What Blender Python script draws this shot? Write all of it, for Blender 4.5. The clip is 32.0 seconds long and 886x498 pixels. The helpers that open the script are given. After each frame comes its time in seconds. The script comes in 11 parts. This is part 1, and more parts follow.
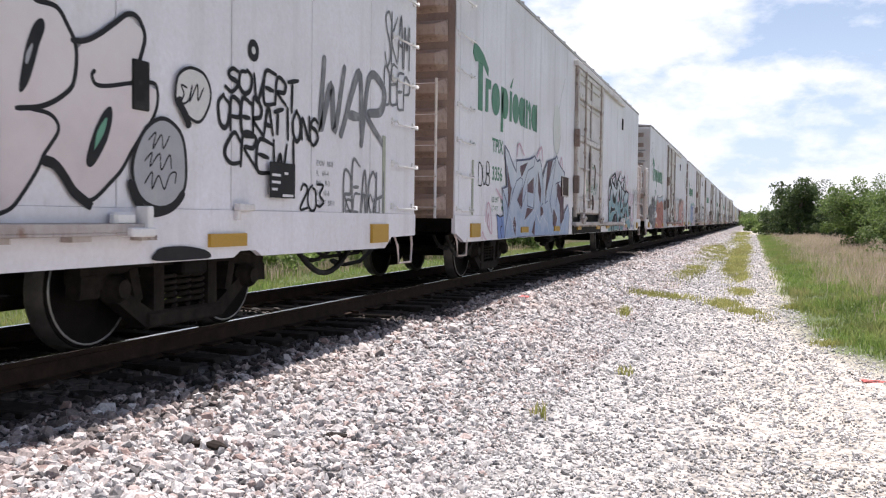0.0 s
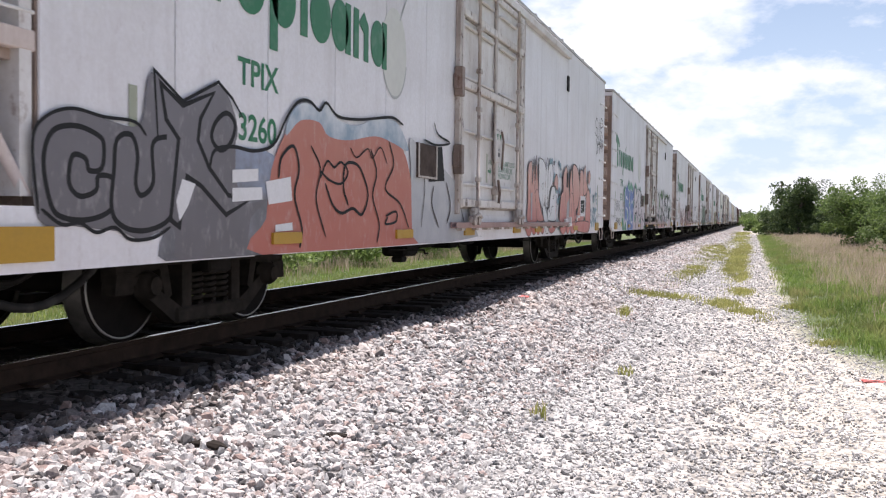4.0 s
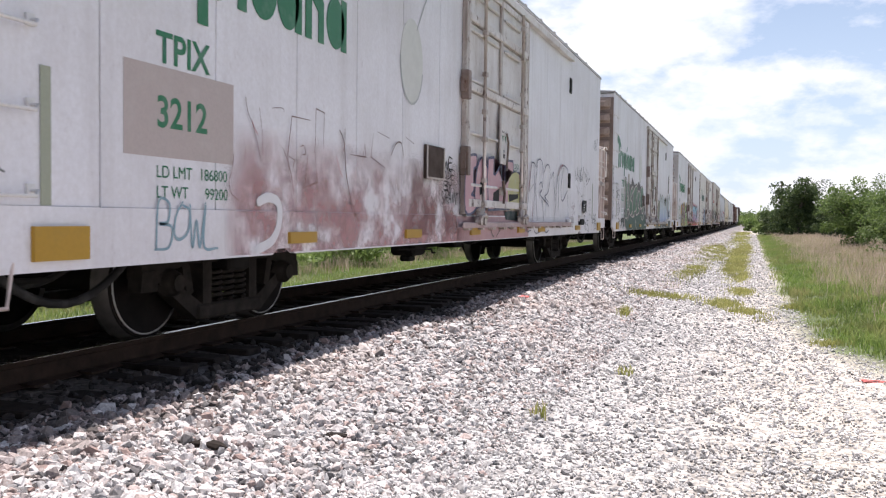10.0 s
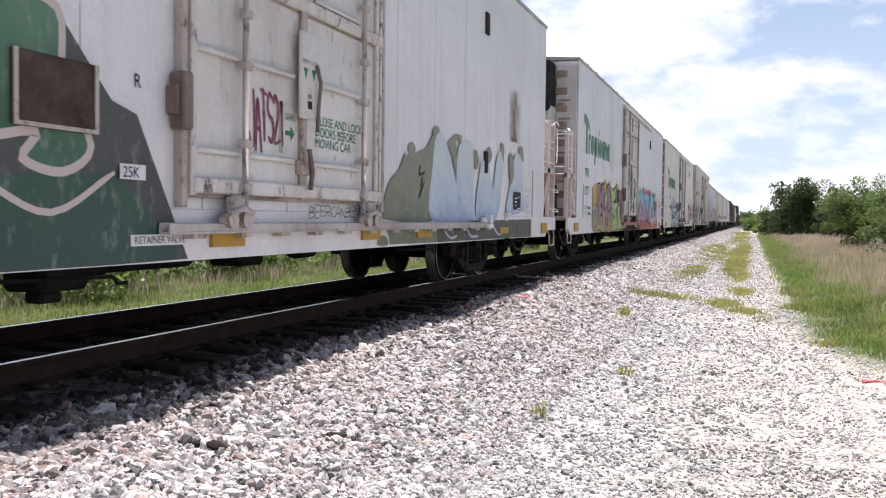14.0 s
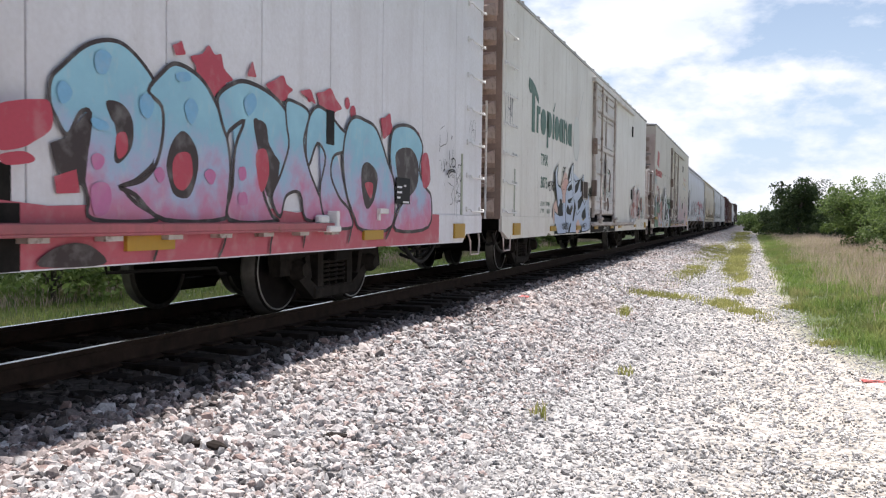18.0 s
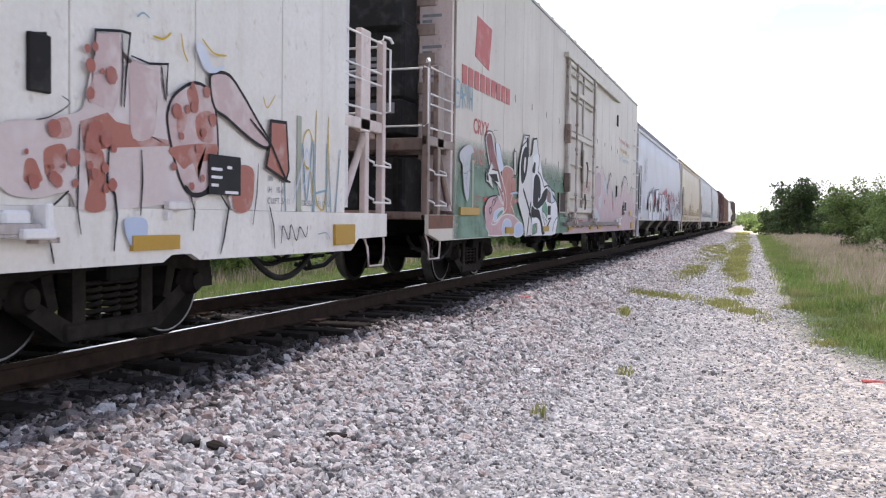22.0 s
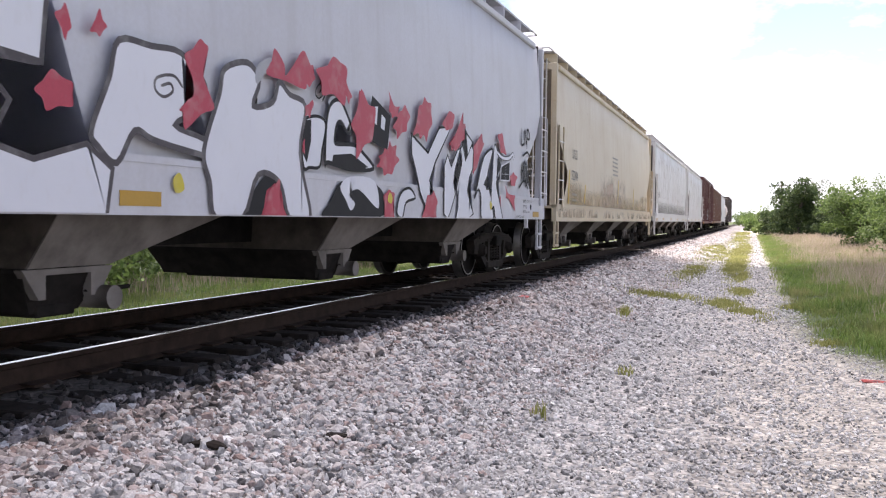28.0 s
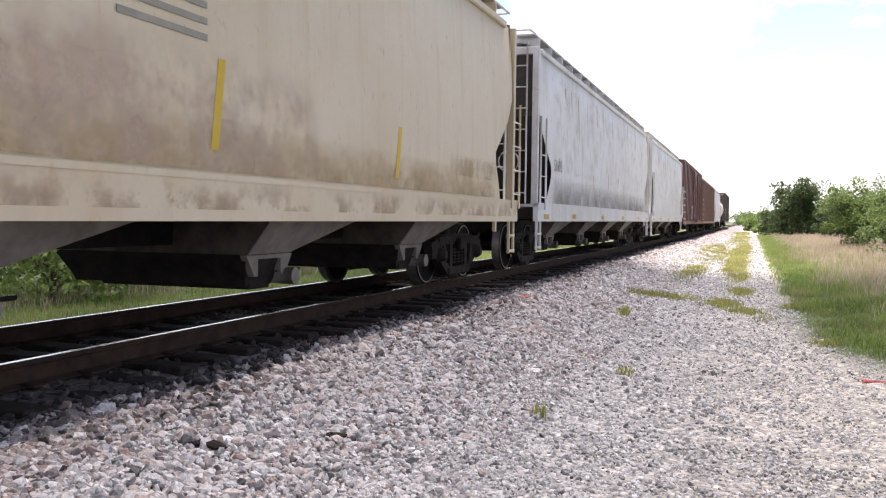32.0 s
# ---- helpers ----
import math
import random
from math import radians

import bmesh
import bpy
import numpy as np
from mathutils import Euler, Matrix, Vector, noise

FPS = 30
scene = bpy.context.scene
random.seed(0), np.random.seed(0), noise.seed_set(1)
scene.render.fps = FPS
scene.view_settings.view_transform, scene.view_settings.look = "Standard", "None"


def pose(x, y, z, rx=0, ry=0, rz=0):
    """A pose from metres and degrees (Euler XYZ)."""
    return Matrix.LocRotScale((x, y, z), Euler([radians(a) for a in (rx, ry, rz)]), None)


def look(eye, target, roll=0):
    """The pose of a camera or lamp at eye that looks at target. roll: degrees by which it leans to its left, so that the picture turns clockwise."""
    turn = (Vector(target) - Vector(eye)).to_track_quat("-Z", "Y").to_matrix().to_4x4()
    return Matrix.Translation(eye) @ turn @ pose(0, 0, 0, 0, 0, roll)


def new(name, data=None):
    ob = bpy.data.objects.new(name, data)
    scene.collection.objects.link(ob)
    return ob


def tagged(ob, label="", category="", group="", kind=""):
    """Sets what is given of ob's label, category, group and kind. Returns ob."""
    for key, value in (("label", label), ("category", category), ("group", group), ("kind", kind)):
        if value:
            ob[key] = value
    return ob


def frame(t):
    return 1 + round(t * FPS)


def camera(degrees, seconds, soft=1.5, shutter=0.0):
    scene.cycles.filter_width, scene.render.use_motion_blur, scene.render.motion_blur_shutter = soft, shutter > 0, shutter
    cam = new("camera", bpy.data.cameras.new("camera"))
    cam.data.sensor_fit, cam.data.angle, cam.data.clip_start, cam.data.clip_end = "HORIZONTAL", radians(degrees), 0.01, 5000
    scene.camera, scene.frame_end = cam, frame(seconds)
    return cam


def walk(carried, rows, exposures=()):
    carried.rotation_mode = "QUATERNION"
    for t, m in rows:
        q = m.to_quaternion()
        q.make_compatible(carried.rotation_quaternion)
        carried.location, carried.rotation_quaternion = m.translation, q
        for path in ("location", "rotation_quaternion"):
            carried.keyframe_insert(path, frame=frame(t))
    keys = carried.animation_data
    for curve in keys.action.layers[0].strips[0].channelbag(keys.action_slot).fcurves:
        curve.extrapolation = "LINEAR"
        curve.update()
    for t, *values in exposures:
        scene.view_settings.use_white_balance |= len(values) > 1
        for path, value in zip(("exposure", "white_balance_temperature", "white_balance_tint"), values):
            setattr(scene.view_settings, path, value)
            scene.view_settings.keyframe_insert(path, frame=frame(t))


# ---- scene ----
TRACK = -5.437          # lateral place of the track's centre line
RAIL = 0.754            # half the distance between the rail heads
EYE = Vector((0.0, 0.0, 1.007))
AHEAD = Vector((-0.32966, 0.94344, -0.03527))

cam = camera(53.2, 32.0, soft=1.2, shutter=0.06)
walk(cam, [(0, look(EYE, EYE + AHEAD, 0.704)), (32, look(EYE, EYE + AHEAD, 0.704))],
     exposures=[(0, 0.85, 6420, 17), (10.6, 0.85, 6420, 17), (12, 0.74, 6400, 16), (13, 0.77, 6400, 16), (14.2, 0.84, 6420, 17), (16.0, 0.80, 6420, 17), (17.0, 0.72, 6350, 16), (17.6, 0.76, 6350, 15), (18.1, 0.78, 6370, 14), (18.8, 1.12, 6400, 15), (19.2, 1.32, 6420, 16), (20, 1.44, 6480, 19), (21.2, 1.64, 6500, 19), (23, 1.68, 6550, 19), (28, 1.50, 6600, 20), (32, 1.52, 6750, 19)])

# distance that the train has come along the track, second by second
SPEEDS = [(0, 7.999), (4.5, 7.65), (9, 7.395), (13, 7.222), (18, 6.738), (22, 6.233), (25.5, 5.602), (29, 5.573), (32, 4.885)]
_ft = np.linspace(0, 32, 3201)
_fv = np.interp(_ft, [a for a, b in SPEEDS], [b for a, b in SPEEDS])
_fs = np.concatenate([[0], np.cumsum((_fv[1:] + _fv[:-1]) / 2 * 0.01)])


def come(t):
    return float(np.interp(t, _ft, _fs))


# ---- world and sun ----
SUN_WAY = Vector((-0.05, 0.32, 1.0)).normalized()     # from the ground towards the sun
world = bpy.data.worlds.new("sky")
scene.world = world
world.use_nodes = True
wn, wl = world.node_tree.nodes, world.node_tree.links
wn.clear()
w_out = wn.new("ShaderNodeOutputWorld")
w_bg = wn.new("ShaderNodeBackground")
w_sky = wn.new("ShaderNodeTexSky")
w_sky.sky_type, w_sky.sun_disc = "NISHITA", False
w_sky.sun_elevation = math.asin(SUN_WAY.z)
w_sky.sun_rotation = math.atan2(SUN_WAY.x, SUN_WAY.y)
w_sky.dust_density, w_sky.air_density = 0.6, 1.0
w_co = wn.new("ShaderNodeTexCoord")
w_map = wn.new("ShaderNodeMapping")
w_map.inputs["Scale"].default_value = (1.0, 1.0, 2.1)
w_map.inputs["Location"].default_value = (0.35, 0.1, 0.0)
w_no = wn.new("ShaderNodeTexNoise")
w_no.inputs["Scale"].default_value, w_no.inputs["Detail"].default_value, w_no.inputs["Roughness"].default_value = 7.0, 9, 0.58
w_ramp = wn.new("ShaderNodeValToRGB")
w_ramp.color_ramp.elements[0].position, w_ramp.color_ramp.elements[1].position = 0.40, 0.545
w_no2 = wn.new("ShaderNodeTexNoise")
w_no2.inputs["Scale"].default_value, w_no2.inputs["Detail"].default_value = 6.0, 8
w_cr = wn.new("ShaderNodeValToRGB")
w_cr.color_ramp.elements[0].color, w_cr.color_ramp.elements[1].color = (8.9, 9.7, 10.6, 1), (11.2, 11.3, 11.4, 1)
w_cr.color_ramp.elements[0].position, w_cr.color_ramp.elements[1].position = 0.35, 0.62
w_mix = wn.new("ShaderNodeMix")
w_mix.data_type = "RGBA"
wl.new(w_co.outputs["Generated"], w_map.inputs["Vector"])
wl.new(w_map.outputs["Vector"], w_no.inputs["Vector"])
wl.new(w_map.outputs["Vector"], w_no2.inputs["Vector"])
wl.new(w_no.outputs["Fac"], w_ramp.inputs["Fac"])
wl.new(w_no2.outputs["Fac"], w_cr.inputs["Fac"])
w_sep = wn.new("ShaderNodeSeparateXYZ")
w_up = wn.new("ShaderNodeMapRange")
w_up.inputs["From Min"].default_value, w_up.inputs["From Max"].default_value = 0.22, 0.55
w_up.inputs["To Min"].default_value, w_up.inputs["To Max"].default_value = 1.0, 0.12
wl.new(w_co.outputs["Generated"], w_sep.inputs[0])
wl.new(w_sep.outputs["Z"], w_up.inputs["Value"])
w_mul = wn.new("ShaderNodeMath")
w_mul.operation = "MULTIPLY"
wl.new(w_ramp.outputs["Color"], w_mul.inputs[0])
wl.new(w_up.outputs[0], w_mul.inputs[1])
wl.new(w_mul.outputs[0], w_mix.inputs[0])
w_haze = wn.new("ShaderNodeMapRange")
w_haze.inputs["From Min"].default_value, w_haze.inputs["From Max"].default_value = 0.0, 0.42
w_haze.inputs["To Min"].default_value, w_haze.inputs["To Max"].default_value = 0.75, 0.0
wl.new(w_sep.outputs["Z"], w_haze.inputs["Value"])
w_mh = wn.new("ShaderNodeMix")
w_mh.data_type = "RGBA"
wl.new(w_haze.outputs[0], w_mh.inputs[0])
wl.new(w_sky.outputs["Color"], w_mh.inputs[6])
w_mh.inputs[7].default_value = (7.4, 9.0, 11.0, 1)
wl.new(w_mh.outputs[2], w_mix.inputs[6])
wl.new(w_cr.outputs["Color"], w_mix.inputs[7])
wl.new(w_mix.outputs[2], w_bg.inputs["Color"])
w_bg.inputs["Strength"].default_value = 0.060
wl.new(w_bg.outputs["Background"], w_out.inputs["Surface"])

sun_data = bpy.data.lights.new("sun", "SUN")
sun_data.energy, sun_data.angle, sun_data.color = 5.0, radians(0.55), (1.0, 0.95, 0.88)
sun = new("sun", sun_data)
sun.matrix_world = look(SUN_WAY * 60, (0, 0, 0))


# ---- materials ----
def shader(name, rough=0.6, metal=0.0):
    m = bpy.data.materials.new(name)
    m.use_nodes = True
    b = m.node_tree.nodes["Principled BSDF"]
    b.inputs["Roughness"].default_value, b.inputs["Metallic"].default_value = rough, metal
    return m, m.node_tree.nodes, m.node_tree.links, b


def noise_node(n, l, scale, detail=6, stretch=(1, 1, 1), rough=0.6, coord="Object"):
    co, mp, no = n.new("ShaderNodeTexCoord"), n.new("ShaderNodeMapping"), n.new("ShaderNodeTexNoise")
    mp.inputs["Scale"].default_value = stretch
    no.inputs["Scale"].default_value, no.inputs["Detail"].default_value, no.inputs["Roughness"].default_value = scale, detail, rough
    l.new(co.outputs[coord], mp.inputs["Vector"])
    l.new(mp.outputs["Vector"], no.inputs["Vector"])
    return no.outputs["Fac"]


def ramp(n, l, fac, stops):
    r = n.new("ShaderNodeValToRGB")
    e = r.color_ramp.elements
    while len(e) < len(stops):
        e.new(0.5)
    for k, (p, c) in zip(e, stops):
        k.position, k.color = p, (*c, 1) if len(c) == 3 else c
    l.new(fac, r.inputs["Fac"])
    return r.outputs["Color"]


def mixed(n, l, fac, a, b, how="MIX"):
    m = n.new("ShaderNodeMix")
    m.data_type, m.blend_type = "RGBA", how
    for sock, v in ((m.inputs[0], fac), (m.inputs[6], a), (m.inputs[7], b)):
        if isinstance(v, (int, float)):
            sock.default_value = v
        elif isinstance(v, tuple):
            sock.default_value = (*v, 1)
        else:
            l.new(v, sock)
    return m.outputs[2]


def bumped(n, l, b, fac, strength=0.3, distance=0.01):
    bp = n.new("ShaderNodeBump")
    bp.inputs["Strength"].default_value, bp.inputs["Distance"].default_value = strength, distance
    l.new(fac, bp.inputs["Height"])
    l.new(bp.outputs["Normal"], b.inputs["Normal"])


GREY = lambda v: (v, v, v)


def worn_paint(name, base, dirt, rust=(0.16, 0.06, 0.025), dirty=0.5, rusty=0.3, rough=0.5, streak=1.0):
    """Weathered car paint: broad grime, downward streaks, rust specks and chips."""
    m, n, l, b = shader(name, rough)
    broad = noise_node(n, l, 0.7, 7)
    runs = noise_node(n, l, 2.6, 6, (1.0, 1.6, 0.16))
    fine = noise_node(n, l, 26, 4)
    c = mixed(n, l, ramp(n, l, broad, [(0.40, GREY(0)), (0.75, GREY(dirty))]), base, dirt)
    c = mixed(n, l, ramp(n, l, runs, [(0.50, GREY(0)), (0.78, GREY(dirty * 0.9 * streak))]), c, dirt)
    specks = noise_node(n, l, 9, 8, (1, 1, 0.6), 0.7)
    c = mixed(n, l, ramp(n, l, specks, [(0.62 - 0.08 * rusty, GREY(0)), (0.72 - 0.06 * rusty, GREY(min(1.0, rusty * 1.2)))]), c, rust)
    rruns = noise_node(n, l, 3.4, 7, (1, 1.3, 0.1), 0.65)
    c = mixed(n, l, ramp(n, l, rruns, [(0.62, GREY(0)), (0.80, GREY(rusty))]), c, rust)
    c = mixed(n, l, ramp(n, l, fine, [(0.3, GREY(0.0)), (0.75, GREY(0.26))]), c, dirt)
    l.new(c, b.inputs["Base Color"])
    bumped(n, l, b, noise_node(n, l, 3.0, 5), 0.12, 0.02)
    return m


def plain_paint(name, col, rough=0.55, wear=0.35, under=(0.55, 0.54, 0.52), metal=0.0, scale=5.0):
    """Sprayed or stencilled paint, faded in places."""
    m, n, l, b = shader(name, rough, metal)
    f = noise_node(n, l, scale, 7, rough=0.65)
    c = mixed(n, l, ramp(n, l, f, [(0.5, GREY(0)), (0.78, GREY(wear))]), col, under)
    g = noise_node(n, l, scale * 8, 4)
    c = mixed(n, l, ramp(n, l, g, [(0.35, GREY(0)), (0.8, GREY(0.25))]), c, tuple(x * 0.6 for x in col))
    l.new(c, b.inputs["Base Color"])
    b.inputs["Specular IOR Level"].default_value = 0.3
    return m


def rough_metal(name, a, c2, rough=0.75, metal=0.2, scale=6.0, bump=0.25):
    m, n, l, b = shader(name, rough, metal)
    f = noise_node(n, l, scale, 8, rough=0.65)
    l.new(ramp(n, l, f, [(0.3, a), (0.7, c2)]), b.inputs["Base Color"])
    bumped(n, l, b, noise_node(n, l, scale * 6, 5), bump, 0.004)
    if metal < 0.5:
        b.inputs["Specular IOR Level"].default_value = 0.15
    return m


WHITE = worn_paint("white_car_paint", (0.76, 0.745, 0.785), (0.44, 0.395, 0.385), dirty=0.40, rusty=0.14)
WHITE_OLD = worn_paint("aged_white_paint", (0.74, 0.71, 0.67), (0.44, 0.38, 0.32), dirty=0.4, rusty=0.3)
BEIGE = worn_paint("beige_end_paint", (0.50, 0.39, 0.34), (0.15, 0.095, 0.07), (0.06, 0.03, 0.02), dirty=0.85, rusty=0.6)
PLATPAINT = worn_paint("grimy_platform_paint", (0.68, 0.58, 0.55), (0.30, 0.21, 0.17), dirty=0.65, rusty=0.4)
# Tan end paint: dirt, plus darkening for the shade behind the end frame.
TANEND = worn_paint("dirty_shaded_tan_end_paint", (0.27, 0.22, 0.155), (0.09, 0.07, 0.05), dirty=0.8, rusty=0.5)
DKSTENCIL = plain_paint("black_stencil", (0.07, 0.07, 0.07), 0.6, 0.35, (0.3, 0.28, 0.25))
DOOR = worn_paint("door_paint", (0.72, 0.70, 0.70), (0.38, 0.31, 0.27), dirty=0.55, rusty=0.45)
DOORFRAME = worn_paint("rusty_door_frame_paint", (0.70, 0.67, 0.66), (0.36, 0.27, 0.22), (0.07, 0.03, 0.02), dirty=0.55, rusty=1.0)
RUSTSEAM = worn_paint("dark_rusty_seam", (0.14, 0.085, 0.06), (0.50, 0.45, 0.42), (0.05, 0.025, 0.015), dirty=1.0, rusty=0.9)
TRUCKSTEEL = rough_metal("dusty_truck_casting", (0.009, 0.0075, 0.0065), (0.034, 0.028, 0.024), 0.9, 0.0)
RODS = worn_paint("rusty_lock_rods", (0.54, 0.49, 0.46), (0.24, 0.17, 0.13), (0.09, 0.04, 0.025), dirty=0.8, rusty=1.0)
CREAM = worn_paint("cream_car_paint", (0.57, 0.52, 0.455), (0.38, 0.32, 0.26), dirty=0.5, rusty=0.3)
HOP_GREY = worn_paint("grey_hopper_paint", (0.54, 0.54, 0.58), (0.38, 0.36, 0.36), dirty=0.45, rusty=0.05)
HOP_TAN = worn_paint("tan_hopper_paint", (0.57, 0.49, 0.365), (0.46, 0.345, 0.20), (0.30, 0.15, 0.05), dirty=0.6, rusty=0.4, streak=1.3)
HOP_WHITE = worn_paint("white_hopper_paint", (0.62, 0.62, 0.63), (0.36, 0.32, 0.29), (0.24, 0.13, 0.07), dirty=0.5, rusty=0.5, streak=1.5)
MAROON = worn_paint("maroon_boxcar_paint", (0.12, 0.035, 0.035), (0.10, 0.06, 0.05), dirty=0.5, rusty=0.3)
BROWN = worn_paint("brown_boxcar_paint", (0.20, 0.10, 0.07), (0.16, 0.12, 0.10), dirty=0.5, rusty=0.3)
PALE = worn_paint("pale_tank_paint", (0.55, 0.47, 0.44), (0.30, 0.22, 0.2), dirty=0.5, rusty=0.3)
DARKCAR = worn_paint("dark_brown_paint", (0.07, 0.045, 0.04), (0.07, 0.06, 0.05), dirty=0.4, rusty=0.3)
TRACK_PINK = worn_paint("pink_grimed_track_paint", (0.40, 0.25, 0.23), (0.16, 0.10, 0.09), dirty=0.8, rusty=0.6)
TRACK_ROSE = worn_paint("rose_grimed_track_paint", (0.50, 0.38, 0.38), (0.20, 0.13, 0.12), dirty=0.8, rusty=0.5)
TRACK_RED = worn_paint("red_oversprayed_track_paint", (0.44, 0.10, 0.12), (0.16, 0.06, 0.06), dirty=0.7, rusty=0.4)
TRACK_DARK = worn_paint("sooty_track_paint", (0.22, 0.18, 0.17), (0.05, 0.04, 0.04), dirty=0.9, rusty=0.7)
TRACK_GREY = worn_paint("grimy_white_track_paint", (0.56, 0.52, 0.51), (0.17, 0.12, 0.10), dirty=0.9, rusty=0.6)
ROOF = worn_paint("galvanised_roof", (0.40, 0.40, 0.41), (0.22, 0.18, 0.15), dirty=0.6, rusty=0.5)
# Underframe steels: colour lowered to near black to deepen the shade below.
STEEL = rough_metal("sooty_shaded_steel", (0.005, 0.0045, 0.0045), (0.018, 0.016, 0.015), 0.85, 0.0)
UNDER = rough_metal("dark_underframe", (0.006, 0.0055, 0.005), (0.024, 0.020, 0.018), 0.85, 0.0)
HOPUNDER = rough_metal("grimy_hopper_chute", (0.045, 0.037, 0.032), (0.13, 0.11, 0.095), 0.8, 0.0, 3.0)
# Paler copy of the chute steel, for faces lit from the ground.
CHUTEWEB = rough_metal("pale_lit_chute_steel", (0.11, 0.10, 0.09), (0.22, 0.20, 0.185), 0.8, 0.0, 3.0)
# Darker copy of the end paint, for shade in the recesses between ribs.
ENDBACK = worn_paint("recess_shaded_end_paint", (0.30, 0.22, 0.185), (0.08, 0.055, 0.045), dirty=0.7, rusty=0.5)
# Near black: the shade between coupled hoppers is put into this colour.
ENDSHADE = worn_paint("shade_dark_end_sheet_paint", (0.045, 0.036, 0.032), (0.02, 0.016, 0.014), dirty=0.7, rusty=0.5)
FRUIT = plain_paint("faded_fruit_print", (0.60, 0.60, 0.56), 0.5, 0.5, (0.66, 0.63, 0.62), scale=1.2)
FRUITLINE = plain_paint("faded_fruit_edge", (0.40, 0.41, 0.40), 0.5, 0.5, (0.55, 0.54, 0.53))
# Wheel plates are blackened likewise, for the shade beneath the cars.
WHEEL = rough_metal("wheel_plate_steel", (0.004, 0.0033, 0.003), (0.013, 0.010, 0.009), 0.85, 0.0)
TREAD = rough_metal("worn_wheel_tread", (0.05, 0.045, 0.04), (0.12, 0.11, 0.10), 0.5, 0.6)
RIMSHINE = rough_metal("polished_wheel_rim", (0.30, 0.29, 0.28), (0.42, 0.41, 0.40), 0.4, 0.9)
RUSTPOST = worn_paint("rusty_end_paint", (0.24, 0.17, 0.14), (0.08, 0.055, 0.045), (0.10, 0.035, 0.015), dirty=0.9, rusty=0.9)
RAILRUST = rough_metal("rusty_rail_web", (0.018, 0.011, 0.008), (0.042, 0.026, 0.019), 0.9, 0.0)
RAILTOP = rough_metal("polished_rail_head", (0.62, 0.62, 0.62), (0.75, 0.75, 0.74), 0.22, 1.0, 14, 0.02)
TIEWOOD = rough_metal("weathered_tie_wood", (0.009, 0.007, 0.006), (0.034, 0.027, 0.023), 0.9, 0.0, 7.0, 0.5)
BAR = plain_paint("white_handhold_paint", (0.72, 0.70, 0.69), wear=0.3, under=(0.4, 0.3, 0.22))
AMBER = plain_paint("amber_reflector", (0.42, 0.24, 0.03), 0.35, 0.25, (0.3, 0.2, 0.08))
BLACKP = plain_paint("black_spray_paint", (0.011, 0.0105, 0.012), 0.7, 0.08, (0.12, 0.12, 0.12))
GREENP = plain_paint("green_lettering", (0.02, 0.16, 0.075), 0.5, 0.25, (0.45, 0.5, 0.46))
DKGREENP = plain_paint("dark_green_lettering", (0.035, 0.11, 0.075), 0.5, 0.2)
REDP = plain_paint("red_lettering", (0.42, 0.05, 0.04), 0.5, 0.4)
OLIVEP = plain_paint("olive_patch", (0.34, 0.36, 0.28), 0.6, 0.2)
GREYP = plain_paint("grey_stencil", (0.20, 0.21, 0.22), 0.6, 0.3)
SCREEN = rough_metal("rusty_brown_screen", (0.035, 0.022, 0.018), (0.10, 0.075, 0.065), 0.8, 0.0, 5.0)
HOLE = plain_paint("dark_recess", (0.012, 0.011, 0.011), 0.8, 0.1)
REEFER_UNIT = plain_paint("cooling_unit_housing", (0.60, 0.58, 0.56), 0.5, 0.3)
LOUVRE = plain_paint("grey_louvre", (0.22, 0.22, 0.23), 0.6, 0.2)
YELLOWP = plain_paint("yellow_sticker", (0.55, 0.45, 0.05), 0.5, 0.2)


def stone_mat(name, stops, lo=0.45, hi=1.15, dusty=None):
    m, n, l, b = shader(name, 0.85)
    g = n.new("ShaderNodeNewGeometry")
    c = ramp(n, l, g.outputs["Random Per Island"], stops)
    f = noise_node(n, l, 60, 5)
    c = mixed(n, l, 1.0, c, ramp(n, l, f, [(0.3, GREY(lo)), (0.75, GREY(hi))]), "MULTIPLY")
    if dusty:
        c = mixed(n, l, ramp(n, l, noise_node(n, l, 0.42, 5, (1.5, 0.6, 1)), [(0.50, GREY(0)), (0.66, GREY(0.55))]), c, dusty)
    l.new(c, b.inputs["Base Color"])
    bumped(n, l, b, noise_node(n, l, 90, 5), 0.4, 0.004)
    return m


STONES = stone_mat("crushed_stone_ballast", [(0.0, (0.10, 0.094, 0.096)), (0.15, (0.36, 0.35, 0.35)), (0.45, (0.62, 0.605, 0.60)),
                                              (0.72, (0.57, 0.525, 0.51)), (0.88, (0.38, 0.29, 0.265)), (1.0, (0.78, 0.765, 0.755))], dusty=(0.42, 0.35, 0.315))
DIRTY = stone_mat("rust_dusted_ballast", [(0.0, (0.05, 0.042, 0.04)), (0.3, (0.21, 0.18, 0.17)), (0.6, (0.37, 0.32, 0.305)), (0.85, (0.29, 0.20, 0.175)), (1.0, (0.54, 0.50, 0.49))])
# Oil stain plus the train's shadow, both put into the stone colour.
OILYSHADE = stone_mat("oily_shaded_ballast", [(0.0, (0.010, 0.009, 0.008)), (0.5, (0.032, 0.027, 0.024)), (0.88, (0.065, 0.05, 0.043)), (1.0, (0.12, 0.105, 0.098))])
PEBBLES = stone_mat("fine_pale_gravel", [(0.0, (0.12, 0.115, 0.115)), (0.2, (0.41, 0.40, 0.395)), (0.75, (0.60, 0.585, 0.575)), (1.0, (0.76, 0.75, 0.74))])


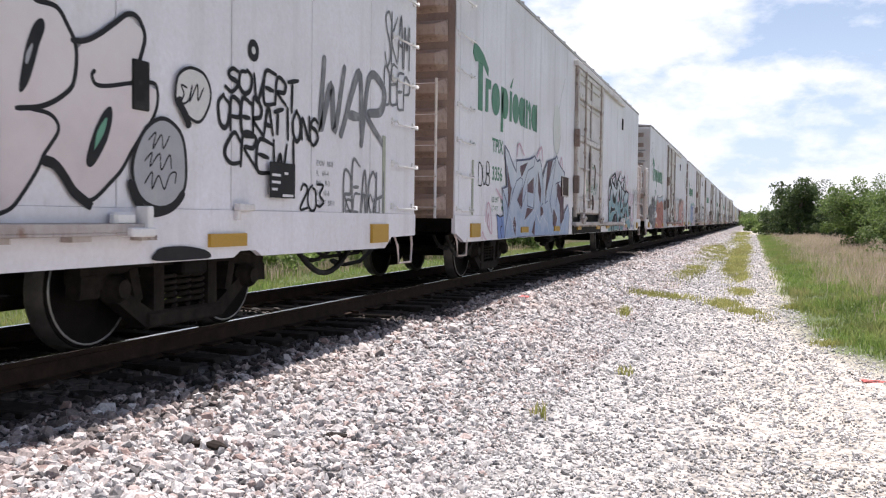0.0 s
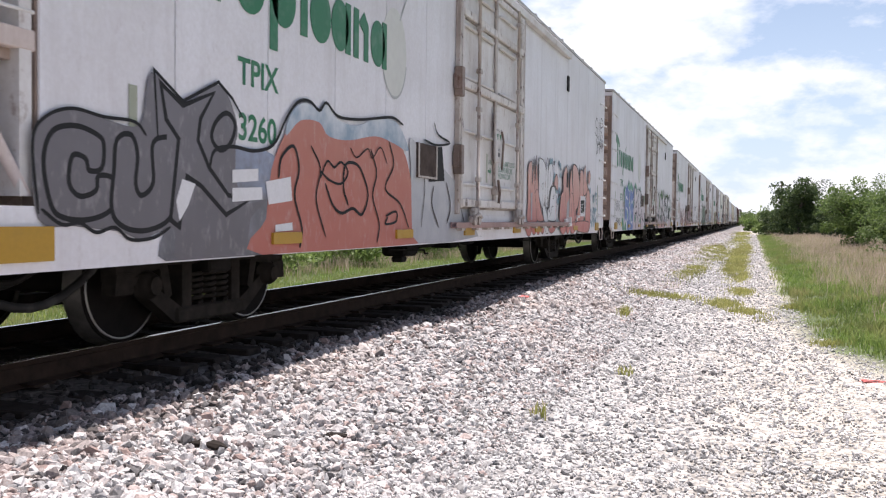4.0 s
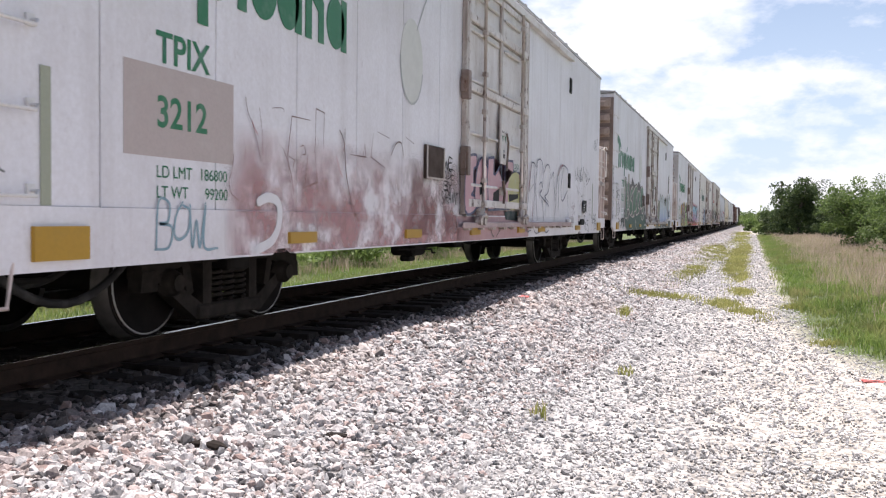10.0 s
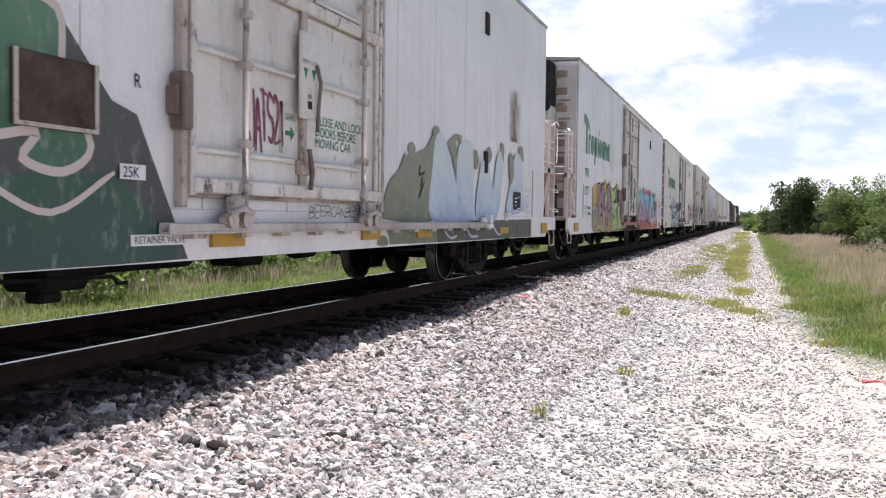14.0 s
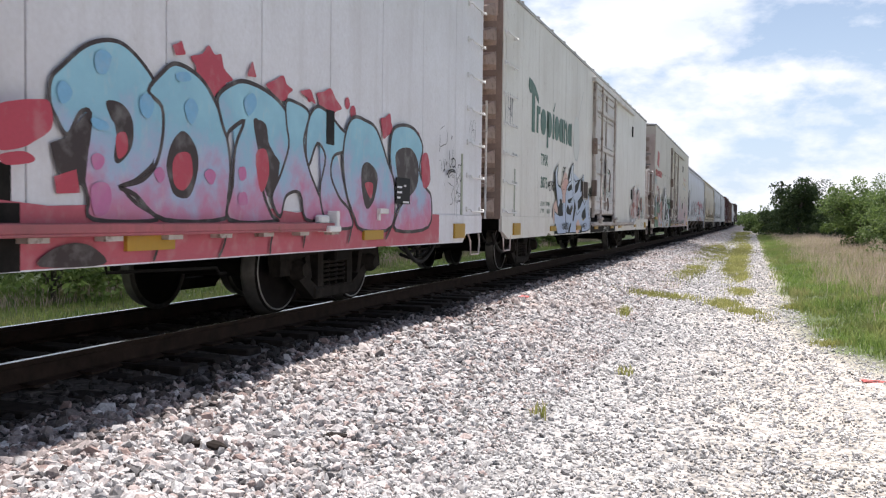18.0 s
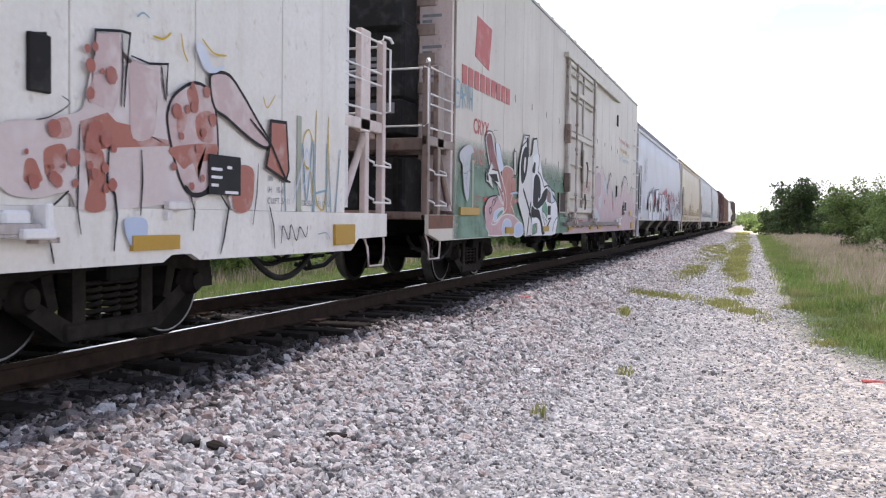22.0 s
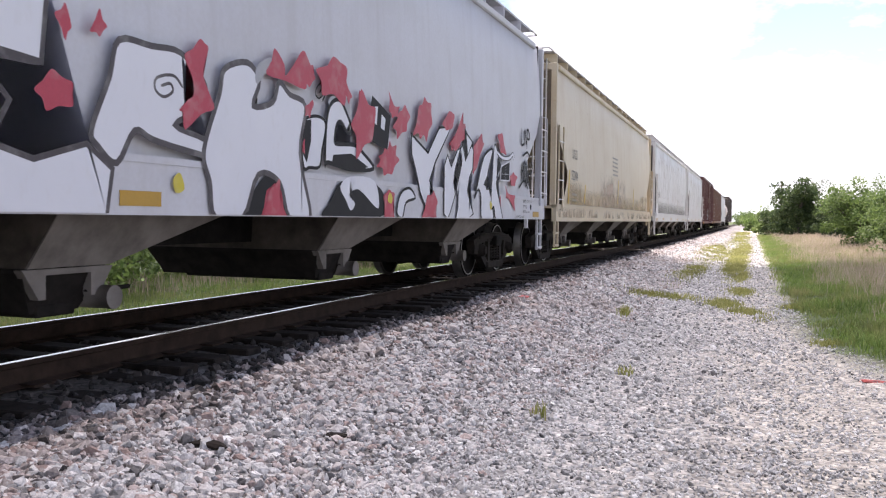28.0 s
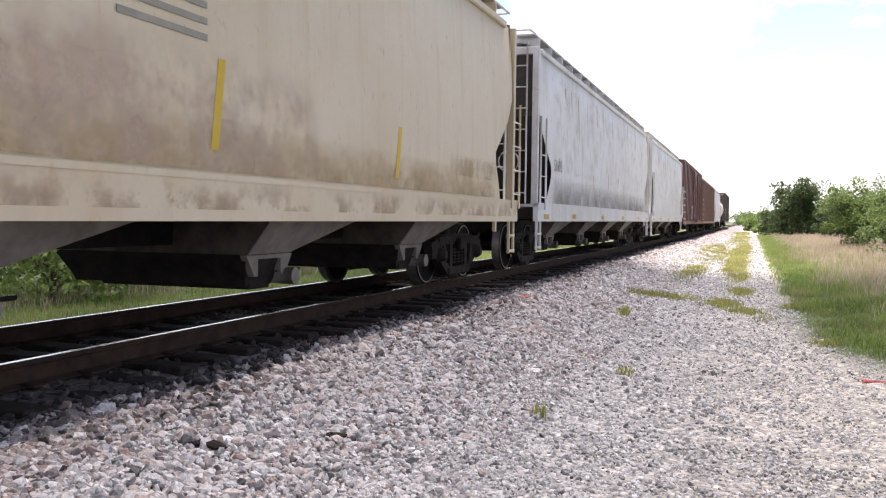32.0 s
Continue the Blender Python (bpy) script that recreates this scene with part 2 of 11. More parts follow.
def leaf_mat(name, a, c2, rough=0.6, dry=None):
    m, n, l, b = shader(name, rough)
    g = n.new("ShaderNodeNewGeometry")
    c = ramp(n, l, g.outputs["Random Per Island"], [(0.0, a), (1.0, c2)])
    f = noise_node(n, l, 0.9, 4)
    c = mixed(n, l, 1.0, c, ramp(n, l, f, [(0.3, GREY(0.65)), (0.7, GREY(1.2))]), "MULTIPLY")
    if dry:
        c = mixed(n, l, ramp(n, l, noise_node(n, l, 0.8, 6, (1.6, 0.7, 1), 0.65), [(0.46, GREY(0)), (0.66, GREY(0.75))]), c, dry)
    l.new(c, b.inputs["Base Color"])
    t = n.new("ShaderNodeBsdfTranslucent")
    l.new(c, t.inputs["Color"])
    mx = n.new("ShaderNodeMixShader")
    mx.inputs[0].default_value = 0.48
    l.new(b.outputs[0], mx.inputs[1])
    l.new(t.outputs[0], mx.inputs[2])
    l.new(mx.outputs[0], n["Material Output"].inputs["Surface"])
    return m


GRASS = leaf_mat("green_grass", (0.11, 0.19, 0.035), (0.27, 0.36, 0.10), dry=(0.34, 0.29, 0.14))
ROADGRASS = leaf_mat("yellow_green_grass", (0.22, 0.24, 0.06), (0.40, 0.38, 0.15))
DRYGRASS = leaf_mat("dry_seed_grass", (0.38, 0.30, 0.22), (0.60, 0.49, 0.40))
LEAF_DARK = leaf_mat("dark_foliage", (0.04, 0.07, 0.03), (0.10, 0.14, 0.05))
LEAF_MID = leaf_mat("mid_foliage", (0.075, 0.13, 0.035), (0.19, 0.26, 0.08))
LEAF_LIGHT = leaf_mat("light_foliage", (0.11, 0.18, 0.045), (0.26, 0.34, 0.11))
BARK = rough_metal("grey_bark", (0.07, 0.06, 0.05), (0.16, 0.14, 0.12), 0.9, 0.0, 12, 0.6)
POLEWOOD = rough_metal("weathered_pole_wood", (0.10, 0.085, 0.07), (0.18, 0.15, 0.13), 0.9, 0.0, 12, 0.4)
TWIG = rough_metal("bare_grey_twigs", (0.28, 0.25, 0.22), (0.42, 0.38, 0.34), 0.9, 0.0, 12, 0.4)


def ground_mat():
    """Soil that turns from coarse ballast to fine gravel, wheel ruts, sand and turf across the track's side strip."""
    m, n, l, b = shader("trackside_ground", 0.95)
    co, sp = n.new("ShaderNodeTexCoord"), n.new("ShaderNodeSeparateXYZ")
    l.new(co.outputs["Object"], sp.inputs["Vector"])
    wob = n.new("ShaderNodeMath")
    wob.operation = "MULTIPLY_ADD"
    l.new(noise_node(n, l, 0.45, 8), wob.inputs[0])
    wob.inputs[1].default_value = 2.0
    add = n.new("ShaderNodeMath")
    add.operation = "ADD"
    l.new(sp.outputs["X"], wob.inputs[2])
    l.new(wob.outputs[0], add.inputs[0])
    bend = n.new("ShaderNodeMapRange")
    bend.inputs["From Min"].default_value, bend.inputs["From Max"].default_value = 5.0, 12.5
    bend.inputs["To Min"].default_value, bend.inputs["To Max"].default_value = -3.0, -1.0
    l.new(sp.outputs["Y"], bend.inputs["Value"])
    add.inputs[1].default_value = -1.0
    shift = n.new("ShaderNodeMath")
    shift.operation = "ADD"
    l.new(wob.outputs[0], shift.inputs[0])
    l.new(bend.outputs[0], shift.inputs[1])
    rng2 = n.new("ShaderNodeMapRange")
    rng2.inputs["From Min"].default_value, rng2.inputs["From Max"].default_value = -12.0, 12.0
    l.new(shift.outputs[0], rng2.inputs["Value"])
    rng = n.new("ShaderNodeMapRange")
    rng.inputs["From Min"].default_value, rng.inputs["From Max"].default_value = -12.0, 12.0
    l.new(add.outputs[0], rng.inputs["Value"])
    at = lambda x: (x + 12.0) / 24.0
    # bal is darkened to stand for the shadowed gaps between stones.
    turf, bal, grav, sand = (0.085, 0.115, 0.035), (0.21, 0.195, 0.19), (0.46, 0.44, 0.43), (0.50, 0.455, 0.40)
    # The track bed's brown is darkened for the shade under the train.
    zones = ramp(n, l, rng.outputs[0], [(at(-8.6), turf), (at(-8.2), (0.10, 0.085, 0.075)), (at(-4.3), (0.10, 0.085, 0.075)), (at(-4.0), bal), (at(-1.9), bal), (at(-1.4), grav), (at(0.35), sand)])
    green = ramp(n, l, rng2.outputs[0], [(at(0.35), GREY(0)), (at(0.95), GREY(1))])
    zones = mixed(n, l, green, zones, ramp(n, l, rng2.outputs[0], [(at(1.5), turf), (at(4.0), (0.18, 0.155, 0.09)), (at(9), turf)]))
    vo = n.new("ShaderNodeTexVoronoi")
    vo.inputs["Scale"].default_value = 26
    l.new(co.outputs["Object"], vo.inputs["Vector"])
    peb = ramp(n, l, vo.outputs["Distance"], [(0.0, GREY(1.15)), (0.45, GREY(0.95)), (0.8, GREY(0.55))])
    tone = n.new("ShaderNodeSeparateColor")
    l.new(vo.outputs["Color"], tone.inputs[0])
    peb = mixed(n, l, 1.0, peb, ramp(n, l, tone.outputs[0], [(0, GREY(0.72)), (1, GREY(1.18))]), "MULTIPLY")
    c = mixed(n, l, 1.0, zones, peb, "MULTIPLY")
    mottle = noise_node(n, l, 9.0, 6, rough=0.7)
    c = mixed(n, l, 1.0, c, ramp(n, l, mottle, [(0.35, GREY(0.62)), (0.65, GREY(1.25))]), "MULTIPLY")
    big = noise_node(n, l, 0.9, 6)
    c = mixed(n, l, 1.0, c, ramp(n, l, big, [(0.3, GREY(0.85)), (0.7, GREY(1.12))]), "MULTIPLY")
    l.new(c, b.inputs["Base Color"])
    bumped(n, l, b, peb, 0.6, 0.02)
    return m


GROUND = ground_mat()


# ---- mesh helpers ----
def mesh_of(name, bm):
    me = bpy.data.meshes.new(name)
    bm.to_mesh(me)
    bm.free()
    return me


def part(name, bm, material, parent=None, label=""):
    """Links a bmesh, or a mesh that is shared, as one object under a thing or a part."""
    me = bm if isinstance(bm, bpy.types.Mesh) else mesh_of(name, bm)
    if material and not me.materials:
        me.materials.append(material)
    ob = new(name, me)
    ob.parent = parent
    if label:
        tagged(ob, label)
    return ob


def empty(name, at, label, category, group="", kind=""):
    ob = new(name)
    ob.location = at
    ob.empty_display_size = 0.2
    return tagged(ob, label, category, group, kind)


def add_box(bm, x0, x1, y0, y1, z0, z1, bevel=0.0):
    m = Matrix.Translation(((x0 + x1) / 2, (y0 + y1) / 2, (z0 + z1) / 2)) @ Matrix.Diagonal((abs(x1 - x0), abs(y1 - y0), abs(z1 - z0), 1))
    r = bmesh.ops.create_cube(bm, size=1.0, matrix=m)
    if bevel:
        es = {e for v in r["verts"] for e in v.link_edges}
        bmesh.ops.bevel(bm, geom=list(es), offset=bevel, segments=1, affect="EDGES")
    return bm


def box(*a, bevel=0.0):
    return add_box(bmesh.new(), *a, bevel=bevel)


def add_tube(bm, pts, r, sides=6, caps=True):
    """A round bar along a bent line."""
    pts = [Vector(p) for p in pts]
    rings = []
    for i, p in enumerate(pts):
        d = (pts[min(i + 1, len(pts) - 1)] - pts[max(i - 1, 0)]).normalized()
        a = d.cross(Vector((0, 0, 1)) if abs(d.z) < 0.9 else Vector((1, 0, 0))).normalized()
        b = d.cross(a)
        rr = r[i] if isinstance(r, (list, tuple)) else r
        rings.append([bm.verts.new(p + (a * math.cos(k * math.tau / sides) + b * math.sin(k * math.tau / sides)) * rr) for k in range(sides)])
    for u, v in zip(rings, rings[1:]):
        for k in range(sides):
            bm.faces.new((u[k], u[(k + 1) % sides], v[(k + 1) % sides], v[k])).smooth = True
    if caps:
        bm.faces.new(rings[0])
        bm.faces.new(rings[-1][::-1])
    return bm


def tube(pts, r, sides=6):
    return add_tube(bmesh.new(), pts, r, sides)


def lathe(profile, sides=28, caps=True):
    """A turned solid round the x axis from (x, radius) pairs."""
    bm = bmesh.new()
    rings = []
    for x, r in profile:
        rings.append([bm.verts.new((x, r * math.cos(k * math.tau / sides), r * math.sin(k * math.tau / sides))) for k in range(sides)])
    for u, v in zip(rings, rings[1:]):
        for k in range(sides):
            bm.faces.new((u[k], u[(k + 1) % sides], v[(k + 1) % sides], v[k])).smooth = True
    if caps:
        bm.faces.new(rings[0])
        bm.faces.new(rings[-1][::-1])
    return bm


def prism(outline, x0, x1):
    """An outline in y and z given depth from x0 to x1."""
    bm = bmesh.new()
    a = [bm.verts.new((x0, y, z)) for y, z in outline]
    b = [bm.verts.new((x1, y, z)) for y, z in outline]
    bm.faces.new(a[::-1])
    bm.faces.new(b)
    for i in range(len(a)):
        j = (i + 1) % len(a)
        bm.faces.new((a[i], a[j], b[j], b[i]))
    bmesh.ops.recalc_face_normals(bm, faces=bm.faces)
    return bm


def loft(sections, caps=True):
    """Skin over closed sections, each a list of points of equal number."""
    bm = bmesh.new()
    rings = [[bm.verts.new(p) for p in s] for s in sections]
    k = len(rings[0])
    for u, v in zip(rings, rings[1:]):
        for i in range(k):
            bm.faces.new((u[i], u[(i + 1) % k], v[(i + 1) % k], v[i]))
    if caps:
        bm.faces.new(rings[0])
        bm.faces.new(rings[-1][::-1])
    bmesh.ops.recalc_face_normals(bm, faces=bm.faces)
    return bm


def words(name, text, y, z, size, material, parent, x, width=0.0, lean=0.0, bold=0.0):
    """Flat lettering on the side that faces the road; it reads along +y. y, z: its lower left corner."""
    cu = bpy.data.curves.new(name, "FONT")
    cu.body, cu.size, cu.space_line, cu.offset = text, size / 0.7, 0.85, bold
    ob = bpy.data.objects.new(name, cu)
    scene.collection.objects.link(ob)
    bpy.context.view_layer.update()
    me = bpy.data.meshes.new_from_object(ob.evaluated_get(bpy.context.evaluated_depsgraph_get()))
    bpy.data.objects.remove(ob)
    wide = max((v.co.x for v in me.vertices), default=1)
    k = width / wide if width else 1.0
    me.transform(Matrix(((0, 0, 1, x), (k, lean, 0, y), (0, 1, 0, z), (0, 0, 0, 1))))
    me.materials.clear()
    return part(name, me, material, parent)


def slab(y0, y1, z0, z1, x, t=0.004):
    return box(x, x + t, y0, y1, z0, z1)


# ---- ground, track and stones ----
def level(x):
    """Height of the ground across the track."""
    return float(np.interp(x, [-400, -60, -14, -9.6, -8.6, -7.2, -6.9, -3.95, -3.5, -2.0, -1.2, 0.9, 1.6, 4, 9, 60, 400],
                           [-1.2, -1.1, -1.0, -0.95, -0.8, -0.27, -0.22, -0.22, -0.25, -0.5, -0.55, -0.55, -0.5, -0.38, -0.35, -0.5, -0.6]))


def make_ground():
    xs = [-2500, -400, -150, -60, -30, -20, -14, -11] + list(np.arange(-9.6, 4.2, 0.2)) + [5, 6.5, 9, 14, 25, 60, 150, 400, 2500]
    ys = [-400, -60, -20, -8, -4] + list(np.arange(-2, 30, 0.4)) + list(np.arange(30, 80, 1.2)) + [90, 110, 140, 200, 300, 500, 900, 1600, 3500]
    vs, fs = [], []
    for y in ys:
        for x in xs:
            z = level(x)
            if -9.6 < x < 9 and -4 < y < 80:
                z += 0.05 * noise.noise(Vector((x * 0.7, y * 0.5, 0))) + 0.015 * noise.noise(Vector((x * 3, y * 3, 5)))
            vs.append((x, y, z))
    w = len(xs)
    for j in range(len(ys) - 1):
        for i in range(w - 1):
            a = j * w + i
            fs.append((a, a + 1, a + w + 1, a + w))
    me = bpy.data.meshes.new("ground")
    me.from_pydata(vs, [], fs)
    me.polygons.foreach_set("use_smooth", [True] * len(fs))
    me.materials.append(GROUND)
    tagged(new("ground", me), "pale gravel strip, ballast bank and grassy verge beside a railway", "ground", kind="structure")


make_ground()
rng = np.random.default_rng(7)
ICO = bmesh.new()
bmesh.ops.create_icosphere(ICO, subdivisions=1, radius=1.0)
ICO_V = np.array([v.co[:] for v in ICO.verts])
ICO_F = np.array([[v.index for v in f.verts] for f in ICO.faces])
ICO.free()
VERGE_Y, VERGE_X = [2, 9, 10.6, 11.3, 12.4, 14.2, 16.6, 18.6, 31, 46, 91, 140], [2.8, 2.4, 1.5, 1.14, 0.92, 0.78, 0.74, 0.56, 0.48, 0.42, 0.38, 0.38]


def scatter_stones(name, label, pts, sizes, material, flat=0.62, seed=1):
    """Many broken stones in one mesh: each a jagged solid, turned at random."""
    r = np.random.default_rng(seed)
    n, k = len(pts), len(ICO_V)
    rough = r.uniform(0.58, 1.22, (n, k, 3))
    squash = np.stack([r.uniform(0.7, 1.3, n), r.uniform(0.6, 1.0, n), r.uniform(flat * 0.75, flat * 1.2, n)], 1)[:, None, :]
    v = ICO_V[None] * rough * squash * np.asarray(sizes)[:, None, None]
    q = r.normal(size=(n, 4)) * np.array([1.0, 0.5, 0.5, 1.2])
    q /= np.linalg.norm(q, axis=1, keepdims=True)
    w, x, y, z = q.T
    R = np.stack([np.stack([1 - 2 * (y * y + z * z), 2 * (x * y - z * w), 2 * (x * z + y * w)], 1),
                  np.stack([2 * (x * y + z * w), 1 - 2 * (x * x + z * z), 2 * (y * z - x * w)], 1),
                  np.stack([2 * (x * z - y * w), 2 * (y * z + x * w), 1 - 2 * (x * x + y * y)], 1)], 1)
    v = np.einsum("nij,nkj->nki", R, v) + np.asarray(pts)[:, None, :]
    f = (ICO_F[None] + (np.arange(n) * k)[:, None, None]).reshape(-1, 3)
    me = bpy.data.meshes.new(name)
    me.vertices.add(n * k)
    me.vertices.foreach_set("co", v.reshape(-1).astype(np.float32))
    me.loops.add(len(f) * 3)
    me.loops.foreach_set("vertex_index", f.reshape(-1).astype(np.int32))
    me.polygons.add(len(f))
    me.polygons.foreach_set("loop_start", np.arange(len(f), dtype=np.int32) * 3)
    me.polygons.foreach_set("loop_total", np.full(len(f), 3, dtype=np.int32))
    me.update()
    me.validate()
    me.shade_flat()
    me.materials.append(material)
    return tagged(new(name, me), label, "gravel", kind="stuff")


LEVEL_X = np.linspace(-12, 12, 2401)
LEVEL_Z = np.array([level(x) for x in LEVEL_X])


def on_ground(x, y, lift=0.0):
    z = np.interp(x, LEVEL_X, LEVEL_Z)
    wave = np.array([0.05 * noise.noise(Vector((a * 0.7, b * 0.5, 0))) + 0.015 * noise.noise(Vector((a * 3, b * 3, 5))) for a, b in zip(x, y)])
    return np.stack([x, y, z + wave + lift], 1)


def strewn(count, x0, x1, y0, y1, power=1.0):
    """Random places, thinning with distance along y."""
    x = rng.uniform(x0, x1, count)
    y = y0 + (y1 - y0) * rng.uniform(0, 1, count) ** power
    return x, y


# coarse ballast: shoulder and slope
x1, y1 = strewn(74000, -4.0, -1.5, 2.6, 110, 2.9)
x2, y2 = strewn(9000, -8.6, -4.0, 2.6, 40, 1.6)
x3, y3 = strewn(6000, -8.6, -1.5, -7, 2.6)
bx, by = np.concatenate([x1, x2, x3]), np.concatenate([y1, y2, y3])
keep = ~((np.abs(np.abs(bx - TRACK) - RAIL) < 0.11))
bx, by = bx[keep], by[keep]
bs = 0.0250 * np.exp(rng.normal(0, 0.34, len(bx))) * np.clip(0.85 + by / 50, 0.9, 1.6) * np.interp(bx, [-4.0, -2.6, -1.6], [1.35, 1.15, 0.85])
# Stones below the car sides get the colour darkened for the train's shadow.
under_train = bx < -3.86 + 0.10 * rng.normal(0, 1, len(bx)) + 0.08 * np.sin(by * 1.3)
brown = ~under_train & (bx + 0.28 * rng.normal(0, 1, len(bx)) + 0.15 * np.sin(by * 0.9 + 1.0) < -3.50)
clean = ~under_train & ~brown
scatter_stones("ballast", "crushed grey and pinkish stone ballast banked along the track", on_ground(bx[clean], by[clean], 0.006), bs[clean], STONES, seed=3)
scatter_stones("brown_ballast", "rust dusted brownish ballast along the tie ends", on_ground(bx[brown], by[brown], 0.006), bs[brown], DIRTY, seed=5)
scatter_stones("shaded_oily_ballast", "oil stained ballast under the train, coloured darker for its shadow", on_ground(bx[under_train], by[under_train], 0.006), bs[under_train], OILYSHADE, seed=6)
# finer gravel of the road
gx, gy = strewn(88000, -2.1, 2.2, 3.6, 110, 3.1)
g2x, g2y = strewn(9000, -2.1, 2.4, -7, 3.6)
gx, gy = np.concatenate([gx, g2x]), np.concatenate([gy, g2y])
keep = gx < np.interp(gy, VERGE_Y, VERGE_X) + rng.normal(0, 0.08, len(gx))
gx, gy = gx[keep], gy[keep]
gs = 0.0160 * np.exp(rng.normal(0, 0.35, len(gx))) * np.clip(0.8 + gy / 28, 0.9, 2.4) * np.clip(1.25 - 0.16 * (gx + 2.1), 0.75, 1.3)
scatter_stones("gravel", "fine pale crushed gravel of the service road", on_ground(gx, gy, 0.003), gs, PEBBLES, seed=4)

Y_END = 900.0
RAIL_SHAPE = [(-0.07, -0.18), (0.07, -0.18), (0.07, -0.17), (0.012, -0.15), (0.010, -0.045), (0.036, -0.034), (0.037, -0.006), (0.030, -0.001)]
RAIL_SHAPE += [(-x, z) for x, z in RAIL_SHAPE[::-1] if x > 0.02 and z > -0.05] + [(-0.010, -0.045), (-0.012, -0.15), (-0.07, -0.17)]
track = empty("railway_track", (TRACK, 0, 0), "single railway track on dark timber ties in stone ballast", "railway track", kind="structure")
for sx in (-RAIL, RAIL):
    rail = part("rail", loft([[(sx + x, y, z) for x, z in RAIL_SHAPE] for y in (-40, Y_END)]), RAILRUST, track)
    part("running_surface", box(sx - 0.024, sx + 0.024, -40, Y_END, -0.004, 0.001), RAILTOP, rail, "bright polished running surface")
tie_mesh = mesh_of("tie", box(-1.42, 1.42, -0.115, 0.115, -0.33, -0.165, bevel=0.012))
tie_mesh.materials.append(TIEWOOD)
plate_mesh = mesh_of("tie_plate", box(-0.16, 0.16, -0.09, 0.09, -0.17, -0.150))
plate_mesh.materials.append(RAILRUST)
far_ties = bmesh.new()
for i in range(330):
    y = -4.0 + i * 0.515 + rng.uniform(-0.04, 0.04)
    if i < 110:
        tie = part("tie", tie_mesh, None, track)
        tie.location = (rng.uniform(-0.12, 0.12), y, rng.uniform(-0.03, 0.005))
        tie.rotation_euler = (0, rng.uniform(-0.01, 0.01), rng.uniform(-0.03, 0.03))
        if i < 60:
            for sx in (-RAIL, RAIL):
                plate = part("tie_plate", plate_mesh, None, track)
                plate.location = (sx, y, 0)
    else:
        add_box(far_ties, -1.42, 1.42, y - 0.115, y + 0.115, -0.33, -0.165)
tagged(part("far_ties", far_ties, TIEWOOD, track), kind="stuff")


# ---- railway cars ----
MOVING = []      # (car, its place along the track at the start)
WHEELSETS = []   # (wheelset, its place under the truck)
WR = 0.4572


def make_wheel_meshes():
    prof = [(-0.030, 0.10), (-0.020, 0.30), (-0.045, 0.36), (-0.062, 0.40), (-0.062, WR + 0.0), (0.050, WR - 0.006), (0.062, WR - 0.02), (0.066, 0.39), (0.03, 0.35), (0.045, 0.20), (0.075, 0.12), (0.09, 0.10)]
    wheel = mesh_of("wheel", lathe(prof, 36))
    wheel.materials.append(WHEEL)
    flange = mesh_of("tread", lathe([(-0.098, WR - 0.03), (-0.094, WR + 0.024), (-0.078, WR + 0.026), (-0.062, WR + 0.002), (0.048, WR - 0.004), (0.055, WR - 0.03)], 36, False))
    flange.materials.append(TREAD)
    return wheel, flange


WHEEL_MESH, TREAD_MESH = make_wheel_meshes()
RIM_MESH = mesh_of("rim_face", lathe([(0.064, WR - 0.03), (0.068, WR - 0.03), (0.070, WR - 0.045), (0.064, WR - 0.045)], 36, False))
RIM_MESH.materials.append(RIMSHINE)


